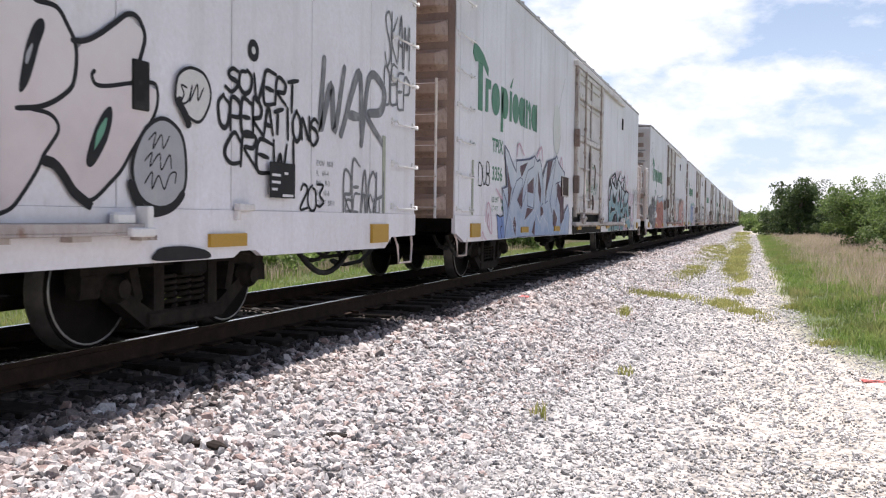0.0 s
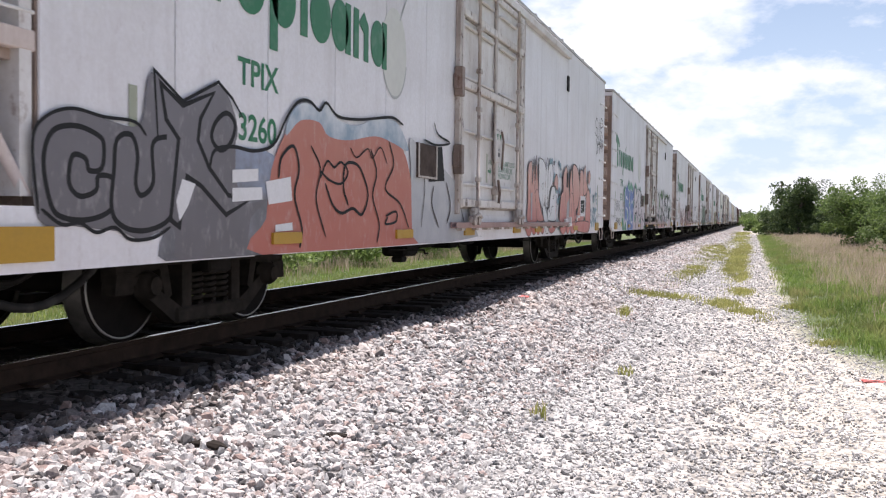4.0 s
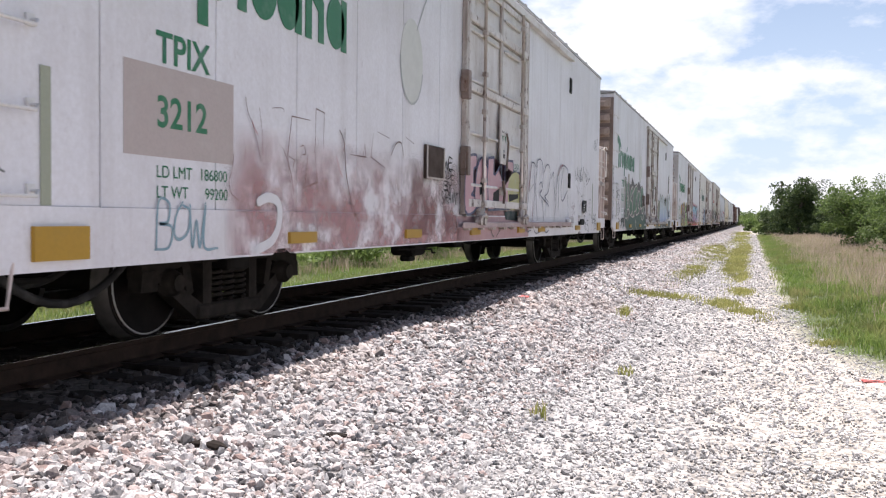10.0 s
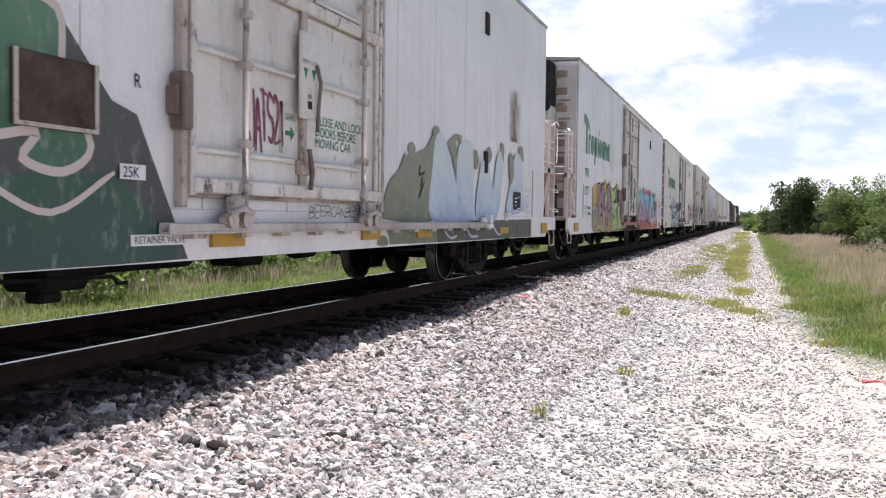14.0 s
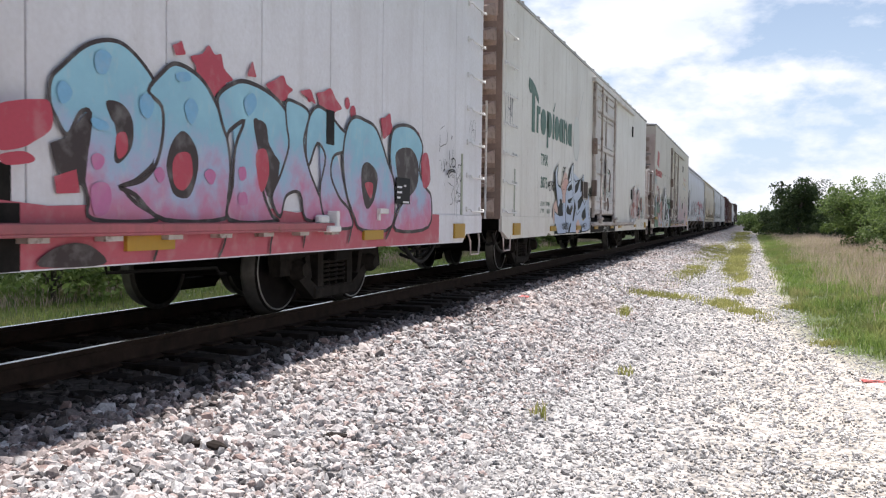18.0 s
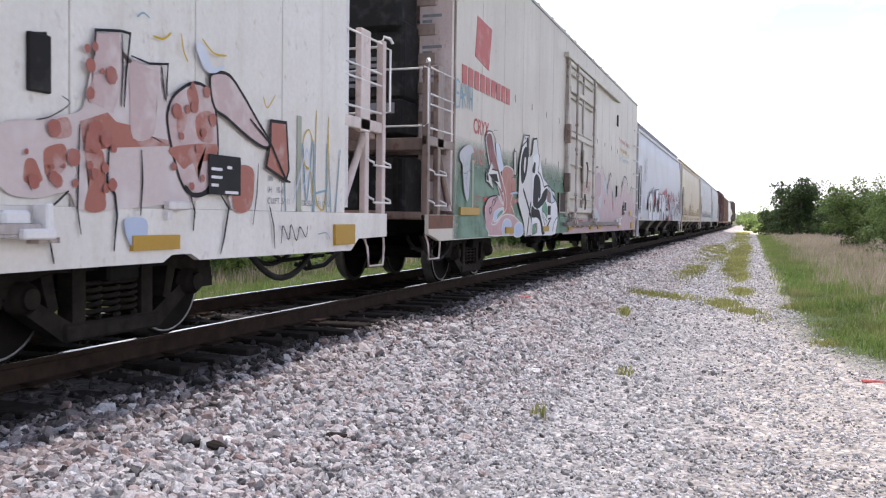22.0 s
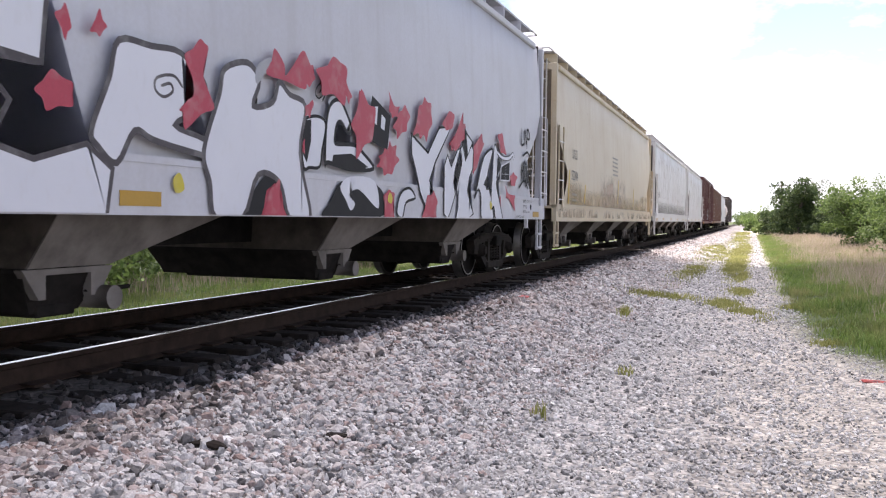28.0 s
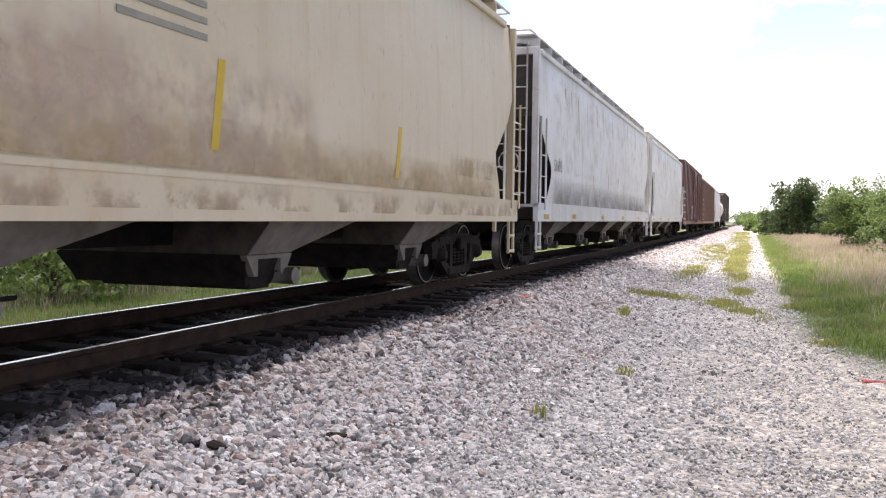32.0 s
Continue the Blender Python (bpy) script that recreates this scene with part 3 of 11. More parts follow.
def make_truck_meshes():
    d = {}
    bm = prism([(-1.22, 0.50), (-1.22, 0.63), (-0.98, 0.69), (-0.58, 0.75), (0.58, 0.75), (0.98, 0.69), (1.22, 0.63), (1.22, 0.50), (0.95, 0.53), (0.62, 0.60), (-0.62, 0.60), (-0.95, 0.53)], 0.88, 1.02)
    for s in (1, -1):
        for outline in ([(s * 0.96, 0.54), (s * 1.08, 0.50), (s * 0.52, 0.13), (s * 0.40, 0.23)], [(s * 1.04, 0.40), (s * 1.24, 0.40), (s * 1.22, 0.56), (s * 1.02, 0.56)], [(s * 0.30, 0.20), (s * 0.43, 0.20), (s * 0.43, 0.64), (s * 0.30, 0.64)], [(s * 0.56, 0.36), (s * 0.64, 0.32), (s * 0.72, 0.58), (s * 0.62, 0.60)]):
            hold = mesh_of("hold", prism(outline, 0.90, 1.03))
            bm.from_mesh(hold)
            bpy.data.meshes.remove(hold)
    add_box(bm, 0.86, 1.05, -0.52, 0.52, 0.12, 0.25, 0.02)
    add_box(bm, 1.015, 1.045, -0.95, 0.95, 0.645, 0.715, 0.012)
    d["side_frame"] = mesh_of("side_frame", bm)
    turns_ = np.linspace(0, 5.5 * math.tau, 45)
    d["spring"] = mesh_of("spring", tube([(0.95 + 0.085 * math.cos(a), 0.085 * math.sin(a), 0.265 + 0.275 * a / turns_[-1]) for a in turns_], 0.019, 5))
    d["bolster"] = mesh_of("bolster", add_box(box(-1.12, 1.12, -0.17, 0.17, 0.52, 0.70, bevel=0.02), -0.5, 0.5, -0.25, 0.25, 0.68, 0.80))
    d["bearing"] = mesh_of("bearing", tube([(0.99, 0, WR), (1.07, 0, WR), (1.10, 0, WR), (1.13, 0, WR)], [0.11, 0.11, 0.095, 0.07], 14))
    bm = bmesh.new()
    for s in (-1, 1):
        add_box(bm, -0.85, 0.85, s * 0.30 - 0.05, s * 0.30 + 0.05, 0.34, 0.46)
        for x in (-RAIL, RAIL):
            add_box(bm, x - 0.06, x + 0.06, s * 0.40 - 0.035, s * 0.40 + 0.035, 0.30, 0.62)
    d["brake_beam"] = mesh_of("brake_beam", bm)
    d["axle"] = mesh_of("axle", lathe([(-0.99, 0.07), (-0.99, 0.075), (-0.6, 0.09), (0.6, 0.09), (0.99, 0.075), (0.99, 0.07)], 14))
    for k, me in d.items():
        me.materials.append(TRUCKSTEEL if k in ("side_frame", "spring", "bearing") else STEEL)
    return d


TRUCK = make_truck_meshes()


def add_truck(car, y):
    truck = part("truck", TRUCK["bolster"], None, car, "black cast steel two-axle truck")
    truck.location = (0, y, 0)
    for s in (1, -1):
        side = part("side_frame", TRUCK["side_frame"], None, truck)
        side.rotation_euler = (0, 0, 0 if s > 0 else math.pi)
        for y_ in (-0.19, 0.0, 0.19):
            spring = part("spring", TRUCK["spring"], None, truck)
            spring.rotation_euler = (0, 0, 0 if s > 0 else math.pi)
            spring.location = (0, y_, 0)
    for s in (-0.889, 0.889):
        part("bearing", TRUCK["bearing"], None, truck).location = (0, s, 0)
    part("brake_beam", TRUCK["brake_beam"], None, truck)
    for s in (-1, 1):
        ws = part("wheelset", WHEEL_AXLE, None, truck)
        WHEELSETS.append((ws, (0, s * 0.889, WR)))
        ws.location = (0, s * 0.889, WR)
    return truck


def wheel_axle_mesh():
    """Axle with both wheels: one turned piece."""
    bm = bmesh.new()
    mats = [WHEEL, TREAD, RIMSHINE]
    for me, idx in ((TRUCK["axle"], 0), (WHEEL_MESH, 0), (TREAD_MESH, 1), (RIM_MESH, 2)):
        for s in ((1, -1) if me is not TRUCK["axle"] else (1,)):
            tmp = bmesh.new()
            tmp.from_mesh(me)
            if me is not TRUCK["axle"]:
                tmp.transform(Matrix.Translation((s * RAIL, 0, 0)) @ Matrix.Diagonal((s, 1, 1, 1)))
            for f in tmp.faces:
                f.material_index = idx
            hold = mesh_of("hold", tmp)
            start = len(bm.faces)
            bm.from_mesh(hold)
            bm.faces.ensure_lookup_table()
            for f in bm.faces[start:]:
                f.material_index = idx
            bpy.data.meshes.remove(hold)
    bmesh.ops.recalc_face_normals(bm, faces=bm.faces)
    me = mesh_of("wheelset", bm)
    for m in mats:
        me.materials.append(m)
    return me


WHEEL_AXLE = wheel_axle_mesh()


def add_coupler(car, y, way):
    bm = box(-0.10, 0.10, min(y - way * 0.6, y + way * 0.45), max(y - way * 0.6, y + way * 0.45), 0.74, 0.94, bevel=0.02)
    add_box(bm, -0.17, 0.13, min(y + way * 0.45, y + way * 0.74), max(y + way * 0.45, y + way * 0.74), 0.70, 0.98, 0.05)
    part("coupler", bm, STEEL, car, "black cast steel knuckle coupler")
    pts = [(0.45, y + way * 0.05, 0.72), (0.47, y + way * 0.25, 0.55), (0.40, y + way * 0.48, 0.40), (0.25, y + way * 0.66, 0.36), (0.12, y + way * 0.74, 0.42)]
    part("air_hose", tube(pts, 0.028, 8), HOLE, car, "black rubber brake air hose")


def add_step(car, y, x, way=1, mat=None, z0=0.78, w=0.52):
    """Stirrup step below the sill corner."""
    bm = tube([(x - 0.02, y, z0), (x, y + way * 0.05, z0 - 0.10), (x, y + way * 0.08, z0 - 0.30), (x, y + way * (w - 0.06), z0 - 0.30), (x, y + way * (w - 0.03), z0 - 0.10), (x - 0.02, y + way * w, z0)], 0.014, 6)
    part("sill_step", bm, mat or PLATPAINT, car, "bent bar stirrup step")


def add_rungs(car, y0, y1, zs, x, mat=None):
    for z in zs:
        bm = tube([(x - 0.07, y0, z + 0.03), (x - 0.01, y0, z + 0.03), (x, y0 + 0.02, z), (x, y1 - 0.02, z), (x - 0.01, y1, z + 0.03), (x - 0.07, y1, z + 0.03)], 0.0125, 6)
        add_box(bm, x - 0.075, x - 0.055, y0 - 0.03, y0 + 0.03, z, z + 0.07)
        add_box(bm, x - 0.075, x - 0.055, y1 - 0.03, y1 + 0.03, z, z + 0.07)
        part("ladder_rung", bm, mat or BAR, car)


SIDE = 1.59


def end_wall(car, y, way, mat, z0=1.0, z1=4.55, ribs=9):
    """Car end with pressed horizontal ribs."""
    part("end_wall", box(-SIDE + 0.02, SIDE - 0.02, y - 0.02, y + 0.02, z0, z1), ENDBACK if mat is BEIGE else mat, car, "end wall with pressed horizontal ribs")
    step = (z1 - z0) / ribs
    bm = None
    for i in range(ribs):
        zc = z0 + (i + 0.5) * step
        if bm is None:
            out = [(0, -step * 0.40), (way * 0.13, -step * 0.20), (way * 0.13, step * 0.16), (0, step * 0.34)]
            b = bmesh.new()
            rings = [[b.verts.new((x, k * u, w)) for u, w in out] for x, k in ((-SIDE + 0.12, 0.15), (-SIDE + 0.26, 1), (SIDE - 0.26, 1), (SIDE - 0.12, 0.15))]
            for r1, r2 in zip(rings, rings[1:]):
                for k in range(3):
                    b.faces.new((r1[k], r1[k + 1], r2[k + 1], r2[k]))
            b.faces.new(rings[0])
            b.faces.new(rings[-1][::-1])
            bmesh.ops.recalc_face_normals(b, faces=b.faces)
            bm = mesh_of("end_rib", b)
            bm.materials.append(mat)
        rib = part("end_rib", bm, None, car)
        rib.location = (0, y + way * 0.02, zc)


def roof(car, y0, y1, z, mat, w=SIDE, rise=0.13, ribs=True):
    sec = lambda y, k=0.0: [(-w - 0.02, y, z), (-w - 0.02, y, z + 0.05), (-w * 0.5, y, z + rise * 0.75 + k), (0, y, z + rise + k), (w * 0.5, y, z + rise * 0.75 + k), (w + 0.02, y, z + 0.05), (w + 0.02, y, z)]
    r = part("roof", loft([sec(y0), sec(y1)]), mat, car, "low peaked metal roof")
    if ribs:
        me = None
        for i in range(1, int((y1 - y0) / 1.2)):
            if me is None:
                me = mesh_of("roof_rib", loft([[(x, yy, zz + 0.035) for x, _, zz in sec(0)] for yy in (-0.04, 0.04)]))
                me.materials.append(mat)
            rib = part("roof_rib", me, None, r)
            rib.location = (0, y0 + i * 1.2, 0)


def underframe(car, y0, y1, tanks=True):
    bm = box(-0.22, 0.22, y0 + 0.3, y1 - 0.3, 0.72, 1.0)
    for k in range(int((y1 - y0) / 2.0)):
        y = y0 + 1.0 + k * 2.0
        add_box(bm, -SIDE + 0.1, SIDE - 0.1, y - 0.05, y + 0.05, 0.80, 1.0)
    part("centre_sill", bm, STEEL, car, "sooty steel centre sill and cross bearers, darkened for underside shade")
    mid = (y0 + y1) / 2
    if tanks:
        part("air_tank", tube([(0.75, mid - 1.9, 0.70), (0.75, mid - 1.85, 0.70), (0.75, mid - 0.85, 0.70), (0.75, mid - 0.8, 0.70)], [0.07, 0.15, 0.15, 0.07], 14), STEEL, car, "black cylindrical brake air tank")
        for k, (ya, yb) in enumerate(((mid - 3.6, mid - 2.3), (mid + 2.8, mid + 4.2))):
            part("brake_rod", tube([(1.25, ya, 0.74), (1.25, ya + 0.04, 0.60), (1.25, yb - 0.04, 0.57), (1.25, yb, 0.52), (1.25, yb + 0.1, 0.52)], 0.014, 6), STEEL, car, "thin black brake rod")
        part("valve_block", add_box(add_box(box(0.9, 1.25, mid - 3.0, mid - 2.55, 0.50, 0.78, bevel=0.04), 1.0, 1.2, mid - 2.55, mid - 2.3, 0.58, 0.76, 0.03), 1.0, 1.15, mid - 2.9, mid - 2.7, 0.42, 0.5, 0.02), STEEL, car, "black brake valve block")
        part("brake_valve", add_box(box(0.5, 0.85, mid - 0.1, mid + 0.35, 0.52, 0.80, bevel=0.03), 0.6, 0.75, mid + 0.35, mid + 0.6, 0.6, 0.75), STEEL, car)
        part("brake_cylinder", tube([(0.6, mid + 1.4, 0.68), (0.6, mid + 1.75, 0.68), (0.6, mid + 1.76, 0.68), (0.6, mid + 2.6, 0.68)], [0.15, 0.15, 0.03, 0.03], 12), STEEL, car)


def hoses(car, y0, way, mat=None):
    """Hanging pipes and hoses between truck and car end."""
    for k, (a, sag, ln) in enumerate(((0.0, 0.34, 1.35), (0.25, 0.22, 1.1))):
        pts = [(1.25 - 0.2 * k, y0 + way * (a + ln * t), 0.76 - sag * math.sin(math.pi * t) ** 0.8) for t in np.linspace(0, 1, 11)]
        part("brake_hose", tube(pts, 0.03 - 0.006 * k, 7), HOLE, car, "black hanging brake hose")
    part("brake_pipe", tube([(1.2, y0 - way * 0.3, 0.70), (1.2, y0 + way * 0.5, 0.68), (1.2, y0 + way * 0.75, 0.58), (1.2, y0 + way * 1.6, 0.60)], 0.02, 6), STEEL, car)


def plug_door(car, y0, y1, z0, z1, mat, x=SIDE, lower=None, long_track=False):
    """Wide insulated plug door on outside tracks: jambs, beams, rails, two lock rods, lever plate and roller carriers."""
    door = part("door", box(x + 0.004, x + 0.045, y0, y1, z0 + 0.25, z1, bevel=0.01), mat, car, "closed insulated plug door with scuffed white paint")
    w = y1 - y0
    frame_paint = DOORFRAME if mat is DOOR else mat
    rods = RODS if mat in (DOOR, CREAM) else mat
    for a, b in ((y0 - 0.10, y0 - 0.03), (y1 + 0.03, y1 + 0.09)):
        part("door_jamb", box(x + 0.002, x + 0.075, a, b, z0 + 0.16, z1 + 0.03, bevel=0.008), rods, door, "rusty upright door jamb")
    fr = bmesh.new()
    for a, b in ((y0, y0 + 0.07), (y1 - 0.16, y1 - 0.09), (y1 - 0.05, y1)):
        add_box(fr, x + 0.045, x + 0.08, a, b, z0 + 0.25, z1, 0.008)
    add_box(fr, x + 0.045, x + 0.085, y0, y1, z1 - 0.10, z1, 0.008)
    part("door_frame", fr, frame_paint, door)
    for f in (0.115, 0.505, 0.80):
        if z0 + 0.42 + f * 3.3 < z1 - 0.2:
            z = z0 + 0.25 + f * (z1 - z0 - 0.25) - (0.26 if f < 0.2 else 0)
            z = z if f > 0.2 else z0 + 0.265
            part("door_beam", box(x + 0.045, x + 0.10, y0 + 0.02, y1 - 0.02, z, z + 0.115, bevel=0.012), frame_paint, door, "broad pressed door beam with chipped paint")
            part("rust_seam", box(x + 0.046, x + 0.052, y0 + 0.05, y1 - 0.05, z - 0.022, z - 0.002), RUSTSEAM, door)
    for z in (z0 + 0.58, z0 + 1.31, z0 + 2.05, z0 + 2.75, z0 + 3.25):
        if z < z1 - 0.15:
            for a, b in ((y0 + 0.10, y0 + 0.19 * w), (y0 + 0.22 * w, y0 + 0.44 * w), (y0 + 0.56 * w, y0 + 0.83 * w)):
                part("door_rail", tube([(x + 0.05, a, z), (x + 0.078, a + 0.03, z), (x + 0.078, b - 0.03, z), (x + 0.05, b, z)], 0.024, 6), mat, door)
    for ya in (y0 - 0.03, y0 + 0.075, y1 - 0.085, y1 + 0.004):
        part("rust_seam", box(x + 0.003 if ya in (y0 - 0.03, y1 + 0.004) else x + 0.046, x + 0.049, ya, ya + 0.022, z0 + 0.25, z1), RUSTSEAM, door)
    part("rust_seam", box(x + 0.004, x + 0.05, y0 - 0.05, y1 + 0.05, z0 + 0.232, z0 + 0.25), RUSTSEAM, door)
    for f in (0.19, 0.84):
        y = y0 + f * w
        bm = tube([(x + 0.118, y, z0 + 0.14), (x + 0.118, y, z1 + 0.02)], 0.026, 8)
        for z in (z0 + 0.32, z0 + 0.66, z0 + 1.26, z0 + 1.66, z0 + 2.2, z0 + 2.8, z0 + 3.3):
            if z < z1:
                add_box(bm, x + 0.085, x + 0.155, y - 0.055, y + 0.055, z - 0.035, z + 0.035, 0.008)
        part("lock_rod", bm, rods, door, "vertical lock rod in rusty guides")
    yl = y0 + 0.49 * w
    part("lever_spine", add_box(box(x + 0.05, x + 0.085, yl - 0.05, yl + 0.05, z0 + 0.25, z1, bevel=0.008), x + 0.05, x + 0.12, yl - 0.10, yl + 0.10, z0 + 0.47, z0 + 0.60, 0.01), rods, door, "rusty centre post behind the lever")
    part("lever_plate", box(x + 0.10, x + 0.135, yl - 0.16, yl + 0.16, z0 + 0.96, z0 + 1.72, bevel=0.012), mat, door, "white lever cover plate")
    part("lever", add_tube(tube([(x + 0.15, yl + 0.10, z0 + 1.45), (x + 0.17, yl + 0.14, z0 + 1.30), (x + 0.16, yl + 0.10, z0 + 0.95), (x + 0.15, yl + 0.12, z0 + 0.86)], 0.017, 6), [(x + 0.13, yl, z0 + 0.70), (x + 0.15, yl + 0.03, z0 + 0.50), (x + 0.14, yl + 0.01, z0 + 0.34)], 0.022, 6), RUSTPOST, door, "rusty bent locking lever")
    for q, (za, zb) in enumerate(((1.55, 1.95), (2.6, 3.0))):
        part("hinge_block", add_box(box(x + 0.01, x + 0.13, y0 - 0.16, y0 - 0.04, z0 + za - 0.85, z0 + zb - 0.85, bevel=0.012), x + 0.02, x + 0.10, y0 - 0.2, y0 - 0.12, z0 + za - 0.75, z0 + zb - 0.95), RUSTPOST, door, "dark rusty hinge block")
    if mat is DOOR:
        for k, t in enumerate(("OPEN", "CLOSE")):
            words("lever_note", t, yl - 0.145 + 0.15 * k, z0 + 1.44, 0.034, BLACKP, door, x + 0.137)
            part("arrow_mark", prism([(yl - 0.12 + 0.15 * k, z0 + 1.40), (yl - 0.04 + 0.15 * k, z0 + 1.40), (yl - 0.08 + 0.15 * k, z0 + 1.30)], x + 0.135, x + 0.137), GREENP, door)
        part("notice_bar", slab(yl - 0.04, yl + 0.04, z0 + 1.05, z0 + 1.12, x + 0.135, 0.002), BLACKP, door)
        part("notice_bar", slab(yl - 0.04, yl + 0.03, z0 + 1.14, z0 + 1.18, x + 0.135, 0.002), GREYP, door)
    run = y1 + (4.1 if long_track else 0.2)
    rail_bar = part("door_track", add_box(box(x + 0.03, x + 0.12, y0 - 0.3, run, z0 - 0.032, z0 - 0.012, bevel=0.004), x + 0.03, x + 0.045, y0 - 0.3, run, z0 - 0.012, z0 + 0.05), lower or mat, car, "grimy steel door track")
    part("track_lip", box(x + 0.105, x + 0.12, y0 - 0.3, run, z0 - 0.012, z0 + 0.045, bevel=0.004), lower or mat, rail_bar)
    if long_track:
        for yb in np.arange(y0, run, 0.62):
            part("track_bracket", box(x + 0.012, x + 0.10, yb, yb + 0.16, z0 - 0.065, z0 - 0.032), rods, rail_bar)
        part("track_stop", add_box(add_box(box(x + 0.02, x + 0.16, run - 0.22, run + 0.02, z0 - 0.04, z0 + 0.02, bevel=0.01), x + 0.04, x + 0.15, run - 0.05, run + 0.01, z0, z0 + 0.16, 0.01), x + 0.03, x + 0.10, run - 0.30, run - 0.10, z0 + 0.03, z0 + 0.12, 0.02), BAR, rail_bar, "bright worn steel track stop")
    part("door_track", box(x + 0.0, x + 0.10, y0 - 0.3, run, z1 + 0.03, z1 + 0.14, bevel=0.008), mat, car, "upper steel door track")
    for f in (0.15, 0.885):
        rc = bmesh.new()
        add_box(rc, x + 0.05, x + 0.13, y0 + f * w - 0.05, y0 + f * w + 0.13, z0 + 0.10, z0 + 0.26, 0.02)
        for s in (-0.10, 0.10):
            add_tube(rc, [(x + 0.08, y0 + f * w + s, z0 + 0.075), (x + 0.17, y0 + f * w + s, z0 + 0.075)], 0.068, 12)
        add_tube(rc, [(x + 0.17, y0 + f * w - 0.16, z0 + 0.12), (x + 0.19, y0 + f * w, z0 + 0.16), (x + 0.17, y0 + f * w + 0.16, z0 + 0.12)], 0.025, 6)
        part("door_roller", rc, rods, door, "rusty roller carrier")
    return door


def platform_end(car, y, way, frame_mat=None):
    """Open end platform with posts, rungs, walkway and the cooling unit: y is the sill's end, way points from it to the body."""
    Y = lambda a: y + way * a
    seg = lambda a, b: (min(Y(a), Y(b)), max(Y(a), Y(b)))
    part("platform_deck", box(-1.5, 1.5, *seg(0.02, 1.05), 0.98, 1.04), frame_mat or BEIGE, car)
    for s in (1, -1):
        fr = bmesh.new()
        add_box(fr, s * 1.50, s * 1.58, *seg(0.0, 0.09), 1.04, 2.94, 0.008)
        add_box(fr, s * 1.50, s * 1.57, *seg(0.40, 0.64), 1.9, 2.97, 0.008)
        add_box(fr, s * 1.50, s * 1.57, *seg(0.42, 0.52), 1.04, 1.9, 0.008)
        add_box(fr, s * 1.50, s * 1.57, *seg(0.0, 1.05), 1.92, 2.04, 0.008)
        part("corner_post", fr, frame_mat or PLATPAINT, car, "upright steel end frame")
        br = bmesh.new()
        add_tube(br, [(s * 1.53, Y(1.0), 1.12), (s * 1.53, Y(0.50), 1.85)], 0.045, 4)
        part("brace", br, frame_mat or PLATPAINT, car)
        for z in (1.16, 1.55):
            bm = tube([(s * 1.57, Y(0.06), z + 0.07), (s * 1.66, Y(0.05), z + 0.03), (s * 1.66, Y(0.05), z), (s * 1.66, Y(0.50), z), (s * 1.66, Y(0.50), z + 0.03), (s * 1.57, Y(0.49), z + 0.07)], 0.0125, 6)
            part("platform_rung", bm, BAR, car)
        for z in (2.14, 2.44, 2.57, 2.90):
            part("platform_rung", tube([(s * 1.56, Y(0.04), z), (s * 1.56, Y(1.04), z)], 0.012, 6), BAR, car)
        part("rail_tip", tube([(s * 1.54, Y(0.04), 2.93), (s * 1.56, Y(0.02), 2.99), (s * 1.60, Y(-0.04), 2.98), (s * 1.62, Y(-0.08), 2.93)], 0.016, 6), BAR, car)
        part("grab_iron", tube([(s * 1.53, Y(-0.02), 2.15), (s * 1.60, Y(-0.06), 2.18), (s * 1.60, Y(-0.06), 2.86), (s * 1.53, Y(-0.02), 2.89)], 0.0125, 6), BAR, car)
    for z in (2.16, 2.88):
        part("end_handrail", tube([(-1.54, Y(0.03), z), (1.54, Y(0.03), z)], 0.014, 6), BAR, car)
    part("stencil_panel", box(1.10, 1.565, *seg(0.93, 1.02), 1.10, 4.55), PLATPAINT if frame_mat else DOOR, car, "white end sheet with rows of small stencils")
    for z, n in ((3.72, 3), (3.30, 3), (2.98, 2), (2.52, 1)):
        for k in range(n):
            part("stencil_bar", box(1.14, 1.42 - 0.07 * ((k * 5 + n) % 3), *seg(0.926, 0.93), z - k * 0.075, z - k * 0.075 + 0.04), GREYP, car)
    part("cross_beam", add_box(add_box(box(-1.5, 1.5, *seg(0.1, 0.26), 1.86, 2.02, bevel=0.01), -1.5, 1.5, *seg(0.0, 0.08), 1.0, 1.08), -1.5, 1.5, *seg(0.86, 1.0), 1.86, 2.02), frame_mat or BEIGE, car)
    part("generator_box", box(-1.2, 1.15, *seg(0.30, 0.95), 1.05, 1.80, bevel=0.03), HOLE, car, "near-black generator and fuel tank box")
    for k in range(5):
        part("generator_rib", box(-1.0 + k * 0.5, -0.94 + k * 0.5, *seg(0.27, 0.31), 1.08, 1.78), UNDER, car)
    # With frame_mat the unit is coloured black for the platform's dark interior.
    unit = part("cooling_unit", box(-1.1, 1.1, *seg(0.35, 0.92), 2.55, 3.6, bevel=0.05), HOLE if frame_mat else REEFER_UNIT, car, "boxy white cooling unit with louvres")
    for k in range(5):
        part("louvre", box(0.2, 0.75, *seg(0.325, 0.36), 2.72 + k * 0.085, 2.765 + k * 0.085), LOUVRE, unit)
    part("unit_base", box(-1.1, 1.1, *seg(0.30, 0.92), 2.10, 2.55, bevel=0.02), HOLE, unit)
    part("unit_hood", box(-1.2, 1.08, *seg(0.26, 0.92), 3.44, 4.62, bevel=0.06), HOLE, unit, "near-black unit hood")
    part("unit_panel", box(0.6, 1.0, *seg(0.285, 0.32), 2.36, 2.50), LOUVRE, unit)
